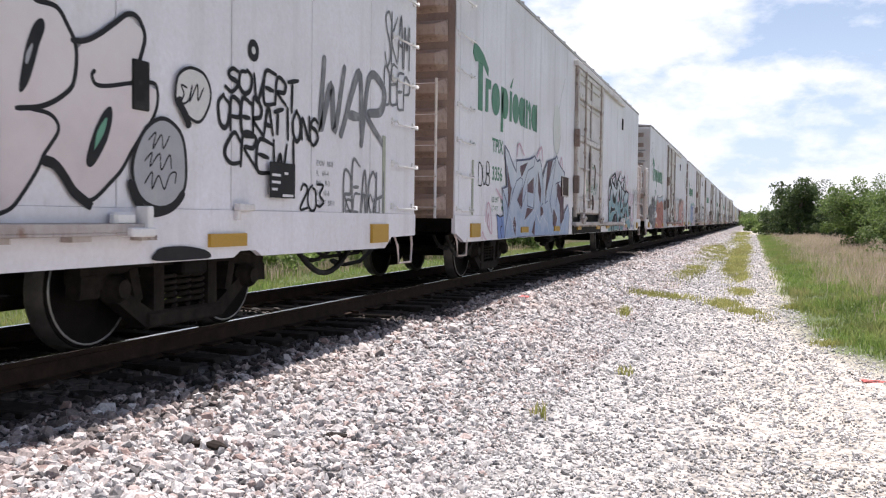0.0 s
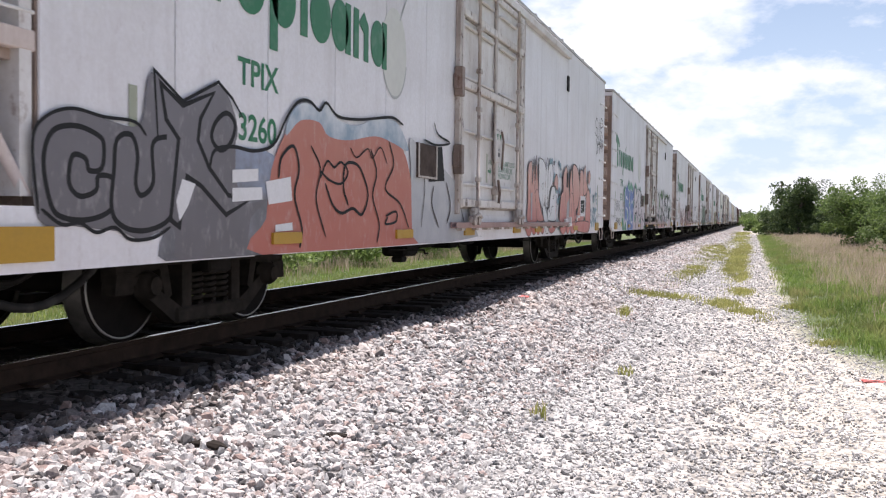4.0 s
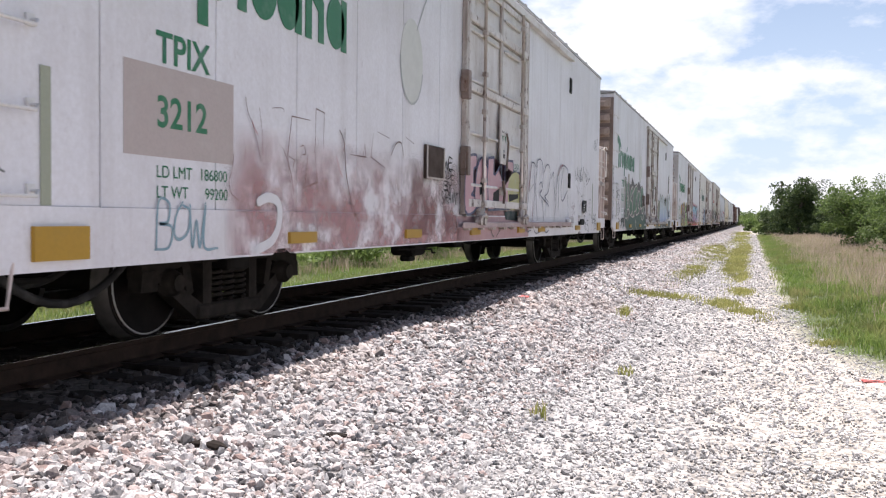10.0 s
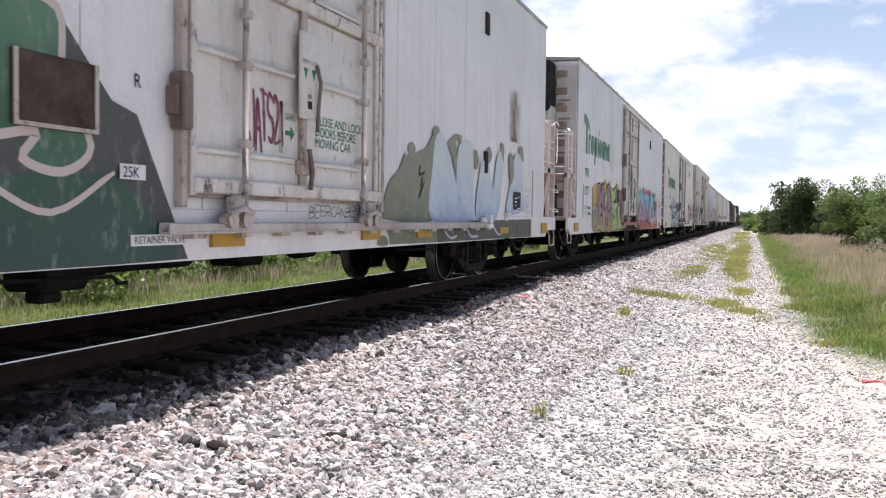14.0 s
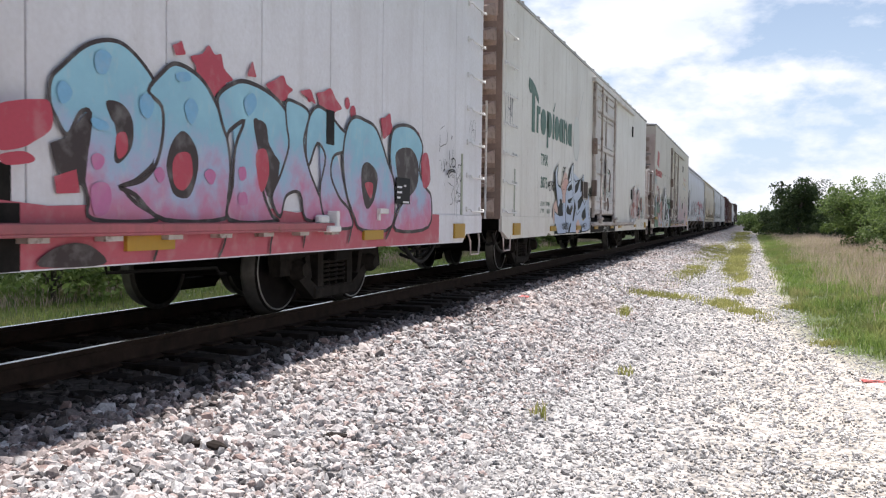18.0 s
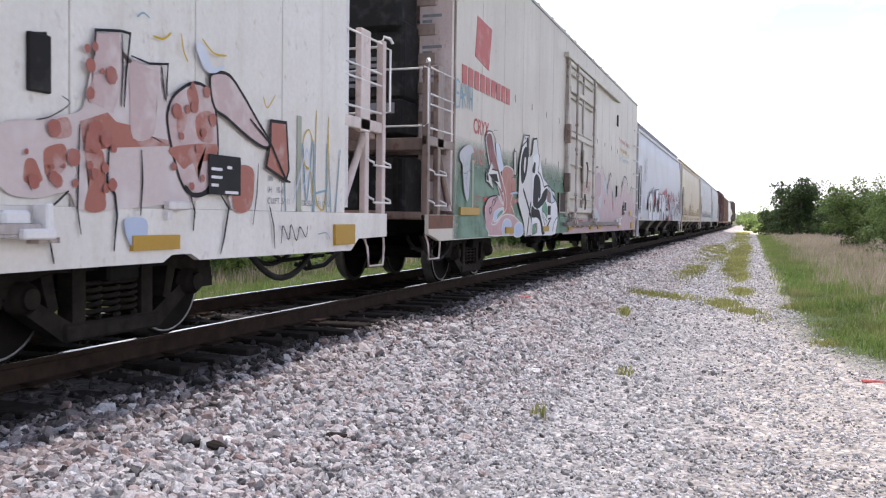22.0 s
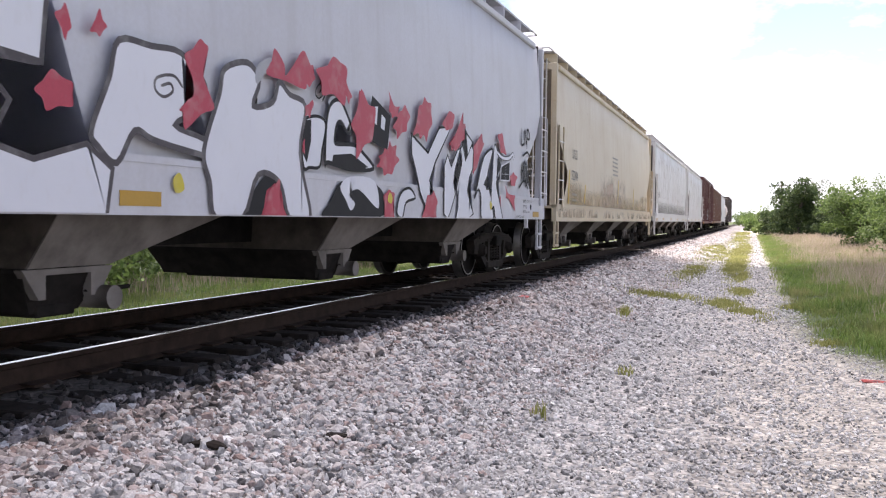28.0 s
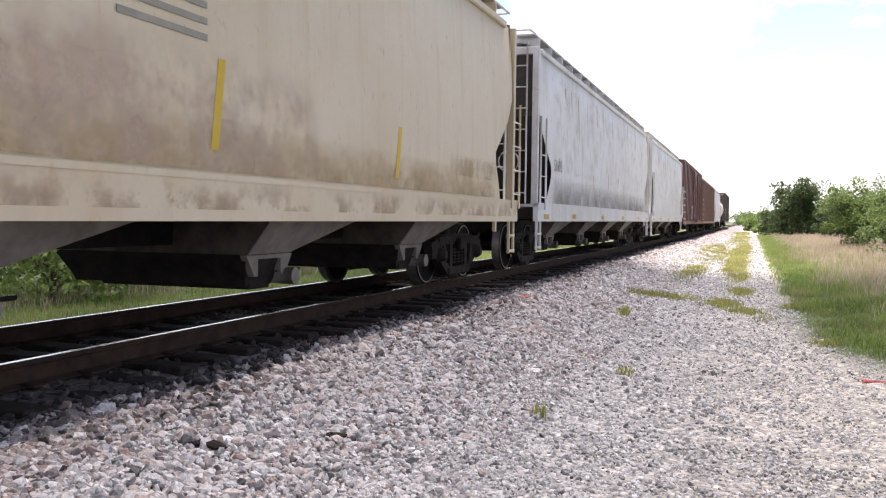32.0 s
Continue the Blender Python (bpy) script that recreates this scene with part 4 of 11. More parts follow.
    for yy in (y + way * 0.52,):
        add_step(car, min(y, yy), 1.58)


def amber(car, y, z=0.74, w=0.44, h=0.21, x=None):
    part("reflector", box(1.603, (x or 1.627) + 0.005, y, y + w, z, z + h), AMBER, car, "amber reflective strip")


def reefer(Y0, label, near_plat=False, far_plat=True, paint=None, logo=0.74, logo_mat=None, mark="TPIX", number="", mark_y=1.8, length=21.16, dark_track=False, frame_mat=None, mark_z=2.05, top=4.68, weights=(), track_mat=None, sill_z=0.675):
    """White insulated refrigerator car with corner ladders, plug door and end machinery."""
    paint = paint or WHITE
    car = empty("refrigerator_car", (TRACK, Y0, 0), label, "rail car", "cars of the freight train")
    MOVING.append((car, Y0))
    a = 1.05 if near_plat else 0.0
    b = length - (1.05 if far_plat else 0.0)
    part("body", box(-SIDE + 0.015, SIDE - 0.022, a + 0.02, b - 0.02, 1.0, top - 0.02), paint, car, "insulated white steel body")
    # side panels with narrow seams, door bay left free
    edges = list(np.arange(a, b, (b - a) / 16.0)) + [b]
    for p, q in zip(edges, edges[1:]):
        part("side_panel", box(SIDE - 0.022, SIDE, p + 0.006, q - 0.006, 1.045, top, bevel=0.004), paint, car)
    part("side_wall", box(-SIDE, -SIDE + 0.02, a, b, 1.045, top), paint, car)
    lo = sill_z
    sill = [(0.0, 1.045), (length, 1.045), (length, 0.793), (length - 0.74, 0.782), (length - 0.92, lo - 0.01), (length - 3.52, lo), (length - 3.63, lo + 0.05), (length - 3.85, lo + 0.05), (length - 3.95, lo),
            (3.74, lo), (3.64, lo + 0.05), (3.43, lo + 0.05), (3.34, lo), (0.42, lo - 0.01), (0.05, 0.792), (0.0, 0.795)]
    part("side_sill", prism(sill, 1.55, 1.602), paint, car, "white side sill")
    part("side_sill", prism(sill, -1.602, -1.55), paint, car, "white side sill")
    roof(car, a - 0.02, b + 0.02, top, ROOF)
    end_wall(car, a + 0.01, -1, BEIGE)
    end_wall(car, b - 0.01, 1, BEIGE)
    underframe(car, 0, length)
    add_truck(car, 3.60)
    add_truck(car, length - 3.75)
    add_coupler(car, 0, -1)
    add_coupler(car, length, 1)
    hoses(car, length - 2.35, 1)
    hoses(car, 2.0, -1)
    d0 = 8.55
    plug_door(car, d0, d0 + 3.4, 0.90, 4.42, CREAM if paint is CREAM else DOOR, lower=track_mat, long_track=True)
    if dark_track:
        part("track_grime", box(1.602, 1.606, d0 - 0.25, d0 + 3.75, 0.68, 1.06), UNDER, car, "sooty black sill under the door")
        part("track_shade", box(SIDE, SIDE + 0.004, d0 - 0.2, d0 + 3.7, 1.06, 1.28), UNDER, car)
    for z in (3.77, 1.69):
        part("vent", box(SIDE, SIDE + 0.03, 16.0, 16.17, z, z + 0.33, bevel=0.008), HOLE, car, "small dark vent opening")
    if near_plat:
        platform_end(car, 0.0, 1, frame_mat)
    else:
        add_rungs(car, 0.08, 0.68, (1.10, 1.58, 2.05, 2.53, 3.0, 3.5, 4.0), SIDE + 0.075)
        part("ladder_plate", box(SIDE, SIDE + 0.006, 0.16, 0.62, 1.1, 4.4), paint, car)
        add_step(car, 0.05, 1.6)
        part("end_ladder", add_tube(add_tube(bmesh.new(), [(1.35, -0.12, 1.0), (1.35, -0.12, 2.9)], 0.02), [(0.95, -0.12, 1.0), (0.95, -0.12, 2.9)], 0.02), BAR, car, "white end ladder")
        for z in np.arange(1.15, 2.9, 0.42):
            part("ladder_rung", tube([(0.93, -0.13, z), (1.37, -0.13, z)], 0.0125), BAR, car)
    if far_plat:
        platform_end(car, length, -1, frame_mat)
    else:
        add_rungs(car, length - 0.72, length - 0.10, (1.10, 1.58, 2.05, 2.53, 3.0, 3.5, 4.0), SIDE + 0.075)
        add_step(car, length - 0.6, 1.6)
    for y in (0.68, 3.6, 6.35, length - 8.0, length - 4.3, length - 1.33):
        if mark == "CRYX" and y == 0.68:
            amber(car, 1.21, 1.05, 0.9, 0.11)
            continue
        amber(car, y, w=0.44 if y in (0.68, length - 1.33) else 0.5, z=0.73 if y in (0.68, length - 1.33) else 0.765, h=0.20 if y in (0.68, length - 1.33) else 0.10)
    for y in (8.87, 11.58):
        amber(car, y, 0.765, 0.45, 0.10)
    # stencils
    xs = SIDE + 0.004
    gp = logo_mat or GREENP
    part("olive_patch", slab(a + 0.76, a + 0.84, 1.05, 1.85, xs), OLIVEP, car, "faded olive paint patch")
    part("olive_patch", slab(b - 1.0, b - 0.92, 1.05, 1.9, xs), OLIVEP, car, "faded olive paint patch")
    part("notice_plate", slab(length - 3.45, length - 3.02, 1.16, 1.46, 1.627), BLACKP, car, "small black inspection stencil box")
    for k, (p, q, z) in enumerate(((0.03, 0.17, 1.34), (0.03, 0.17, 1.28), (0.03, 0.12, 1.22), (0.21, 0.39, 1.17), (0.24, 0.3, 1.36))):
        part("stencil_bar", slab(length - 3.45 + p, length - 3.45 + q, z, z + 0.022, 1.631), WHITE, car)
    yg, zg = (7.76, 1.14) if mark == "CRYX" else (6.98, 1.49)
    gauge = part("battery_box", box(SIDE, SIDE + 0.045, yg, yg + 0.66, zg, zg + 0.42, bevel=0.01), SCREEN, car, "dark rusty screened box on the side")
    part("box_frame", add_box(add_box(box(SIDE + 0.045, SIDE + 0.055, yg, yg + 0.03, zg, zg + 0.42), SIDE + 0.045, SIDE + 0.055, yg + 0.63, yg + 0.66, zg, zg + 0.42), SIDE + 0.045, SIDE + 0.055, yg + 0.03, yg + 0.63, zg, zg + 0.025), RODS, gauge)
    part("jack_pad", add_box(box(1.60, 1.66, length - 3.95, length - 3.72, 1.04, 1.10, bevel=0.008), 1.60, 1.64, length - 3.95, length - 3.90, 0.97, 1.04), DOOR, car)
    if mark:
        words("reporting_mark", mark, mark_y, mark_z, 0.21, gp, car, xs, bold=0.006)
    if number:
        words("car_number", number, mark_y, mark_z - 0.44, 0.21, gp, car, xs, bold=0.006)
    words("load_limit", "LD LMT", mark_y, 1.26, 0.085, gp, car, xs)
    words("light_weight", "LT WT", mark_y, 1.12, 0.085, gp, car, xs)
    for k, z in enumerate((1.26, 1.12)):
        if weights:
            words("weight", weights[k], mark_y + (0.50 if k == 0 else 0.57), z, 0.085, gp, car, xs)
        else:
            part("weight_bar", slab(mark_y + 0.52, mark_y + 0.86, z, z + 0.07, xs), gp, car)
    for k, t in enumerate(("EXW  10-8", "IL   64-4", "IW    9-3", "IH   10-6", "CU.FT. 5911")):
        words("dimension_line", t, length - 2.55, 1.48 - k * 0.093, 0.052, GREYP, car, xs)
    words("door_notice", "CLOSE AND LOCK\nDOORS BEFORE\nMOVING CAR", d0 + 1.93, 1.845, 0.085, gp, car, SIDE + 0.05)
    if mark != "CRYX":
        part("olive_patch", slab(9.83, 9.90, 1.54, 1.98, SIDE + 0.0455, 0.002), OLIVEP, car, "faded olive paint patch")
        words("seal_note", "SEAL", 9.93, 1.83, 0.06, gp, car, SIDE + 0.05)
        part("arrow_mark", prism([(9.94, 1.70), (10.03, 1.70), (10.03, 1.66), (10.10, 1.72), (10.03, 1.78), (10.03, 1.74), (9.94, 1.74)], SIDE + 0.045, SIDE + 0.049), gp, car)
    if mark:
        end_words(car, mark + "  " + number, 0.55, 4.33, 0.13, a - 0.03)
    if logo:
        fruit_logo(car, logo, gp, xs)
        fruit(car, 6.55 if logo < 1 else 6.3, xs)
    return car


def end_words(car, text, x, z, size, y):
    """Small stencil on the car's end that faces the way it runs."""
    part("end_plate", box(x - 0.1, x + 0.95, y - 0.012, y, z - 0.06, z + 0.2), BEIGE, car)
    ob = words("end_mark", text, 0, 0, size, GREYP, car, 0.0, width=0.82)
    ob.data.transform(Matrix(((0, 1, 0, x), (-1, 0, 0, y - 0.016), (0, 0, 1, z), (0, 0, 0, 1))))


def fruit(car, y, x):
    """Faded print of a fruit with a drinking straw on the car side."""
    z = 2.85
    oval = [(y + 0.36 * math.cos(a), z + 0.50 * math.sin(a)) for a in np.linspace(0, math.tau, 29)[:-1]]
    part("fruit_print", prism(oval, x - 0.002, x), FRUIT, car, "faded round fruit print")
    bm = bmesh.new()
    ribbon(bm, [Vector((*p, 0)) for p in oval[14:28]], 0.014, x + 0.002)
    part("fruit_edge", bm, FRUITLINE, car)
    bm = bmesh.new()
    ribbon(bm, [Vector((y + 0.15, z + 0.4, 0)), Vector((y + 0.4, z + 0.75, 0)), Vector((y + 0.75, z + 1.15, 0))], 0.012, x + 0.002)
    part("straw_print", bm, FRUITLINE, car)


def fruit_logo(car, y0, mat, x):
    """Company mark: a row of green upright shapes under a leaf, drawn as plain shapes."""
    base = 2.62
    h = 0.50
    part("logo_stem", prism([(y0 + 0.28, 2.60), (y0 + 0.50, 2.60), (y0 + 0.50, 3.28), (y0 + 0.28, 3.30)], x, x + 0.004), mat, car, "green company mark shape")
    leaf = [(y0, 3.38), (y0 + 0.05, 3.55), (y0 + 0.3, 3.52), (y0 + 0.55, 3.44), (y0 + 0.80, 3.28), (y0 + 0.78, 3.16), (y0 + 0.55, 3.28), (y0 + 0.28, 3.30), (y0 + 0.12, 3.28)]
    part("logo_leaf", prism(leaf, x, x + 0.004), mat, car, "green leaf of the company mark")
    def ring(yc, w, top, drop=0.0, openr=False):
        return prism([(yc + w / 2 * math.cos(t), base + (top / 2) * (1 + math.sin(t))) for t in np.linspace(0.0, math.tau, 24, endpoint=False)], x, x + 0.004)
    def bar(y, w, z0, z1, tilt=0.0):
        return prism([(y, z0), (y + w, z0), (y + w + tilt, z1), (y + tilt, z1)], x, x + 0.004)
    add = lambda bm: part("logo_shape", bm, mat, car)
    add(bar(y0 + 0.66, 0.14, base, base + h)), add(bar(y0 + 0.80, 0.14, base + h - 0.14, base + h))
    add(ring(y0 + 1.22, 0.46, h))
    add(bar(y0 + 1.53, 0.13, base - 0.22, base + h)), add(ring(y0 + 1.76, 0.42, h))
    add(bar(y0 + 2.06, 0.13, base, base + h)), add(prism([(y0 + 2.06, base + h + 0.06), (y0 + 2.16, base + h + 0.05), (y0 + 2.27, base + h + 0.24)], x, x + 0.004))
    add(ring(y0 + 2.45, 0.42, h, openr=True))
    add(ring(y0 + 2.86, 0.38, h)), add(bar(y0 + 2.98, 0.12, base, base + h))
    add(bar(y0 + 3.17, 0.12, base, base + h)), add(prism([(y0 + 3.29, base + h - 0.13), (y0 + 3.42, base + h - 0.22), (y0 + 3.42, base), (y0 + 3.53, base), (y0 + 3.53, base + h - 0.12), (y0 + 3.42, base + h)], x, x + 0.004))
    add(ring(y0 + 3.78, 0.38, h * 0.98)), add(bar(y0 + 3.90, 0.12, base, base + h))


def hopper(Y0, length, label, paint, sill_top=1.38, sill_bot=1.0, eave=4.25, bulge=True, pockets=4, rail_mat=None, text=None, step_sill=True):
    """Covered hopper with curved sides, sloped ends, discharge chutes and a roof walkway."""
    car = empty("hopper_car", (TRACK, Y0, 0), label, "rail car", "cars of the freight train")
    MOVING.append((car, Y0))
    L = length
    W = 1.58
    # shell: side sheets that bow out, cut in at the ends, meeting over the roof
    levels = [sill_top - 0.05, 1.5, 1.7, 1.9, 2.06, 2.3, 2.6, 3.0, 3.5, eave]
    notch = [0.88, 1.0, 1.15, 1.25, 1.27, 0.95, 0.55, 0.25, 0.2, 0.2]
    bm = bmesh.new()
    cross = []
    for z, a in zip(levels, notch):
        f = max(0.0, (z - 1.9) / (eave - 1.9)) if z > 1.9 else 0.0
        low = max(0.0, (1.7 - z) / 0.5)
        cross.append((W - 0.015 - 0.09 * f ** 2 - 0.03 * low, a, z))
    cross += [(1.28, 0.25, eave + 0.11), (0.6, 0.25, eave + 0.21), (0.0, 0.25, eave + 0.25)]
    cross += [(-x, a, z) for x, a, z in cross[::-1][1:]]
    cols = 15
    grid = [[bm.verts.new((x, a + (L - 2 * a) * k / cols, z)) for k in range(cols + 1)] for x, a, z in cross]
    for r1, r2 in zip(grid, grid[1:]):
        for k in range(cols):
            bm.faces.new((r1[k], r1[k + 1], r2[k + 1], r2[k])).smooth = True
    bmesh.ops.recalc_face_normals(bm, faces=bm.faces)
    part("shell", bm, paint, car, "bowed side sheets of the hopper body")
    part("top_chord", box(W - 0.14, W - 0.06, 0.55, L - 0.55, eave - 0.06, eave + 0.06, bevel=0.02), paint, car)
    part("top_chord", box(-W + 0.06, -W + 0.14, 0.55, L - 0.55, eave - 0.06, eave + 0.06, bevel=0.02), paint, car)
    for s in (1, -1):
        out = [(0, sill_bot), (L, sill_bot), (L, sill_top), (0, sill_top)]
        bm = prism(out, min(s * 1.50, s * 1.602), max(s * 1.50, s * 1.602))
        add_box(bm, min(s * 1.45, s * 1.61), max(s * 1.45, s * 1.61), 0, L, sill_top - 0.03, sill_top + 0.02)
        part("side_sill", bm, paint, car, "deep side sill")
    # sloped end sheets, end frame
    for y, w in ((0.0, 1), (L, -1)):
        Y = lambda a: y + w * a
        seg = lambda a, b: (min(Y(a), Y(b)), max(Y(a), Y(b)))
        bm = bmesh.new()
        q = [(1.5, Y(0.30), 3.0), (-1.5, Y(0.30), 3.0), (-1.5, Y(2.4), sill_top), (1.5, Y(2.4), sill_top)]
        bm.faces.new([bm.verts.new(p) for p in q])
        q = [(1.5, Y(0.29), 3.0), (-1.5, Y(0.29), 3.0), (-1.5, Y(0.29), eave + 0.05), (1.5, Y(0.29), eave + 0.05)]
        bm.faces.new([bm.verts.new(p) for p in q])
        # Both end paints hold the gap's shade in their colour.
        part("end_sheet", bm, ENDSHADE if paint is not HOP_TAN else TANEND, car, "grimy sloping end sheet, coloured dark for the shade between cars")
        fr = bmesh.new()
        for s in (1, -1):
            add_box(fr, s * 1.44, s * 1.56, *seg(0.05, 0.17), sill_top, eave + 0.02, 0.01)
            add_box(fr, s * 0.55, s * 0.65, *seg(0.10, 0.2), sill_top, eave - 0.3, 0.01)
        add_box(fr, -1.5, 1.5, *seg(0.05, 0.16), eave - 0.12, eave + 0.02, 0.01)
        add_box(fr, -1.55, 1.55, *seg(0.0, 0.9), sill_top - 0.06, sill_top - 0.01)
        part("end_frame", fr, rail_mat or paint, car, "upright steel end frame")
        lad = bmesh.new()
        for a in (0.02, 0.48):
            add_tube(lad, [(1.63, Y(a), sill_top - 0.12), (1.63, Y(a), 2.95)], 0.02, 5)
        part("ladder", lad, rail_mat or paint, car, "side ladder at the car's corner")
        for z in np.arange(sill_top + 0.12, 2.95, 0.40):
            part("ladder_rung", tube([(1.645, Y(0.0), z), (1.645, Y(0.5), z)], 0.0125), rail_mat or BAR, car)
        lad = bmesh.new()
        for x in (0.95, 1.35):
            add_tube(lad, [(x, Y(-0.02), sill_top), (x, Y(-0.02), eave + 0.1)], 0.018, 5)
        for z in np.arange(sill_top + 0.2, eave, 0.4):
            add_tube(lad, [(0.95, Y(-0.03), z), (1.35, Y(-0.03), z)], 0.0125, 5)
        part("end_ladder", lad, rail_mat or BAR, car)
        st = bmesh.new()
        for a in (0.06, 0.36):
            add_box(st, 1.53, 1.57, *seg(a, a + 0.05), 0.42, sill_bot, 0.005)
        for z in (0.44, 0.70):
            add_box(st, 1.52, 1.58, *seg(0.06, 0.41), z, z + 0.04, 0.005)
        part("sill_step", st, rail_mat or paint, car, "ladder step under the sill")
        add_coupler(car, y, -w)
        if paint is not HOP_TAN:
            amber(car, min(Y(0.5), Y(0.95)), sill_bot + 0.04, 0.45, 0.10, 1.604)
        part("brake_wheel" if w > 0 else "tow_ring", tube([(1.0 + 0.2 * math.cos(t), Y(0.03), 2.1 + 0.2 * math.sin(t)) for t in np.linspace(0, math.tau, 17)], 0.016, 6) if w > 0 else prism([(Y(1.3), sill_bot - 0.16), (Y(1.38), sill_bot - 0.16), (Y(1.38), sill_bot), (Y(1.3), sill_bot)], 1.55, 1.60), rail_mat or paint, car)
    for k in range(3, int(L) - 2, 4) if paint is not HOP_TAN else ():
        amber(car, k + 0.4, sill_bot + 0.06, 0.42, 0.10, 1.604)
    # discharge chutes: upright fore sheet, sloping hind sheet, flange, outlet gate and its shaft
    for k in range(pockets):
        a = L * (0.163 + 0.2046 * 4 / pockets * k)
        ring = lambda w, p, q, z: [(w, p, z), (w, q, z), (-w, q, z), (-w, p, z)]
        chute = part("chute", loft([ring(1.30, a - 0.02, a + 1.85, sill_bot + 0.02), ring(1.06, a - 0.06, a + 0.70, 0.645)]), HOPUNDER, car, "grimy sloped discharge chute")
        part("outlet", loft([ring(1.06, a - 0.10, a + 0.68, 0.645), ring(1.08, a - 0.10, a + 0.68, 0.615), ring(1.0, a + 0.02, a + 0.56, 0.42), ring(0.98, a + 0.06, a + 0.50, 0.34)]), UNDER, chute, "dark outlet below the flange")
        # The web repeats the chute's side in the colour of its lit face.
        part("chute_web", loft([[(1.302, a - 0.02, sill_bot + 0.01), (1.302, a + 1.85, sill_bot + 0.01), (1.30, a + 1.85, sill_bot + 0.01), (1.30, a - 0.02, sill_bot + 0.01)], [(1.085, a - 0.06, 0.645), (1.085, a + 0.70, 0.645), (1.062, a + 0.70, 0.645), (1.062, a - 0.06, 0.645)]]), CHUTEWEB, chute, "chute web, coloured pale as the chute's lit side")
        part("flange", prism([(a - 0.12, 0.64), (a + 0.72, 0.64), (a + 0.58, 0.44), (a + 0.50, 0.44), (a + 0.50, 0.60), (a + 0.08, 0.60), (a + 0.08, 0.44), (a + 0.02, 0.44)], 1.03, 1.10), CHUTEWEB, chute, "pale outlet flange")
        part("gate", box(-0.7, 1.0, a + 0.1, a + 0.46, 0.31, 0.40, bevel=0.012), UNDER, chute, "sliding outlet gate")
        part("gate_shaft", tube([(0.9, a + 0.62, 0.42), (1.20, a + 0.62, 0.42)], 0.085, 14), CHUTEWEB, chute, "round pale shaft end")
        part("pinion_bar", tube([(1.05, a + 0.50, 0.46), (1.05, a + 0.95, 0.47)], 0.018, 6), UNDER, chute)
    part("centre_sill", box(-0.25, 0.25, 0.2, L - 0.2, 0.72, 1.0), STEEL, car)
    # roof walk
    wk = bmesh.new()
    for x in (1.18, -1.18):
        add_box(wk, x - 0.22, x + 0.22, 0.4, L - 0.4, eave + 0.30, eave + 0.335)
    part("roof_walk", wk, ROOF, car, "grated roof walkway")
    for k in range(int(L / 1.1)):
        part("walk_bracket", box(0.95, 1.44, 0.6 + k * 1.1, 0.64 + k * 1.1, eave + 0.05, eave + 0.30), rail_mat or paint, car)
    for ya, yb in ((L - 0.42, L + 0.02), (0.42, -0.02)):
        part("walk_end", tube([(0.98, ya, eave + 0.32), (0.98, yb, eave + 0.32), (1.40, yb, eave + 0.32), (1.40, ya, eave + 0.32)], 0.02), BAR, car)
    for k in range(3):
        part("hatch", box(-0.5, 0.5, L * (0.2 + 0.22 * k), L * (0.2 + 0.22 * k) + 2.4, eave + 0.22, eave + 0.36, bevel=0.04), paint, car)
    add_truck(car, 1.47)
    add_truck(car, L - 1.47)
    return car


def boxcar(Y0, length, label, paint, top=4.5, ribs=True, door=None, walk_way=False):
    """Plain ribbed freight car farther down the train."""
    car = empty("boxcar", (TRACK, Y0, 0), label, "rail car", "cars of the freight train")
    MOVING.append((car, Y0))
    L = length
    part("body", box(-1.56, 1.56, 0.12, L - 0.12, 0.95, top, bevel=0.02), paint, car)
    me = mesh_of("side_post", box(1.56, 1.61, -0.05, 0.05, 0.95, top - 0.06, bevel=0.006))
    me.materials.append(paint)
    if ribs:
        for y in np.arange(0.3, L - 0.2, 1.25):
            part("side_post", me, None, car).location = (0, y, 0)
    roof(car, 0.1, L - 0.1, top, paint)
    end_wall(car, 0.12, -1, paint, 1.0, top - 0.1)
    end_wall(car, L - 0.12, 1, paint, 1.0, top - 0.1)
    part("side_sill", box(1.5, 1.60, 0.0, L, 0.80, 1.0, bevel=0.01), paint, car)
    if door:
        plug_door(car, L / 2 - 1.5, L / 2 + 1.5, 0.9, top - 0.35, door, x=1.60)
    add_rungs(car, 0.1, 0.6, (1.1, 1.5, 1.9, 2.3, 2.7), 1.66)
    underframe(car, 0, L)
    add_truck(car, 2.6)
    add_truck(car, L - 2.6)
    add_coupler(car, 0, -1)
    add_coupler(car, L, 1)
    amber(car, 1.0), amber(car, L - 1.5)
    return car


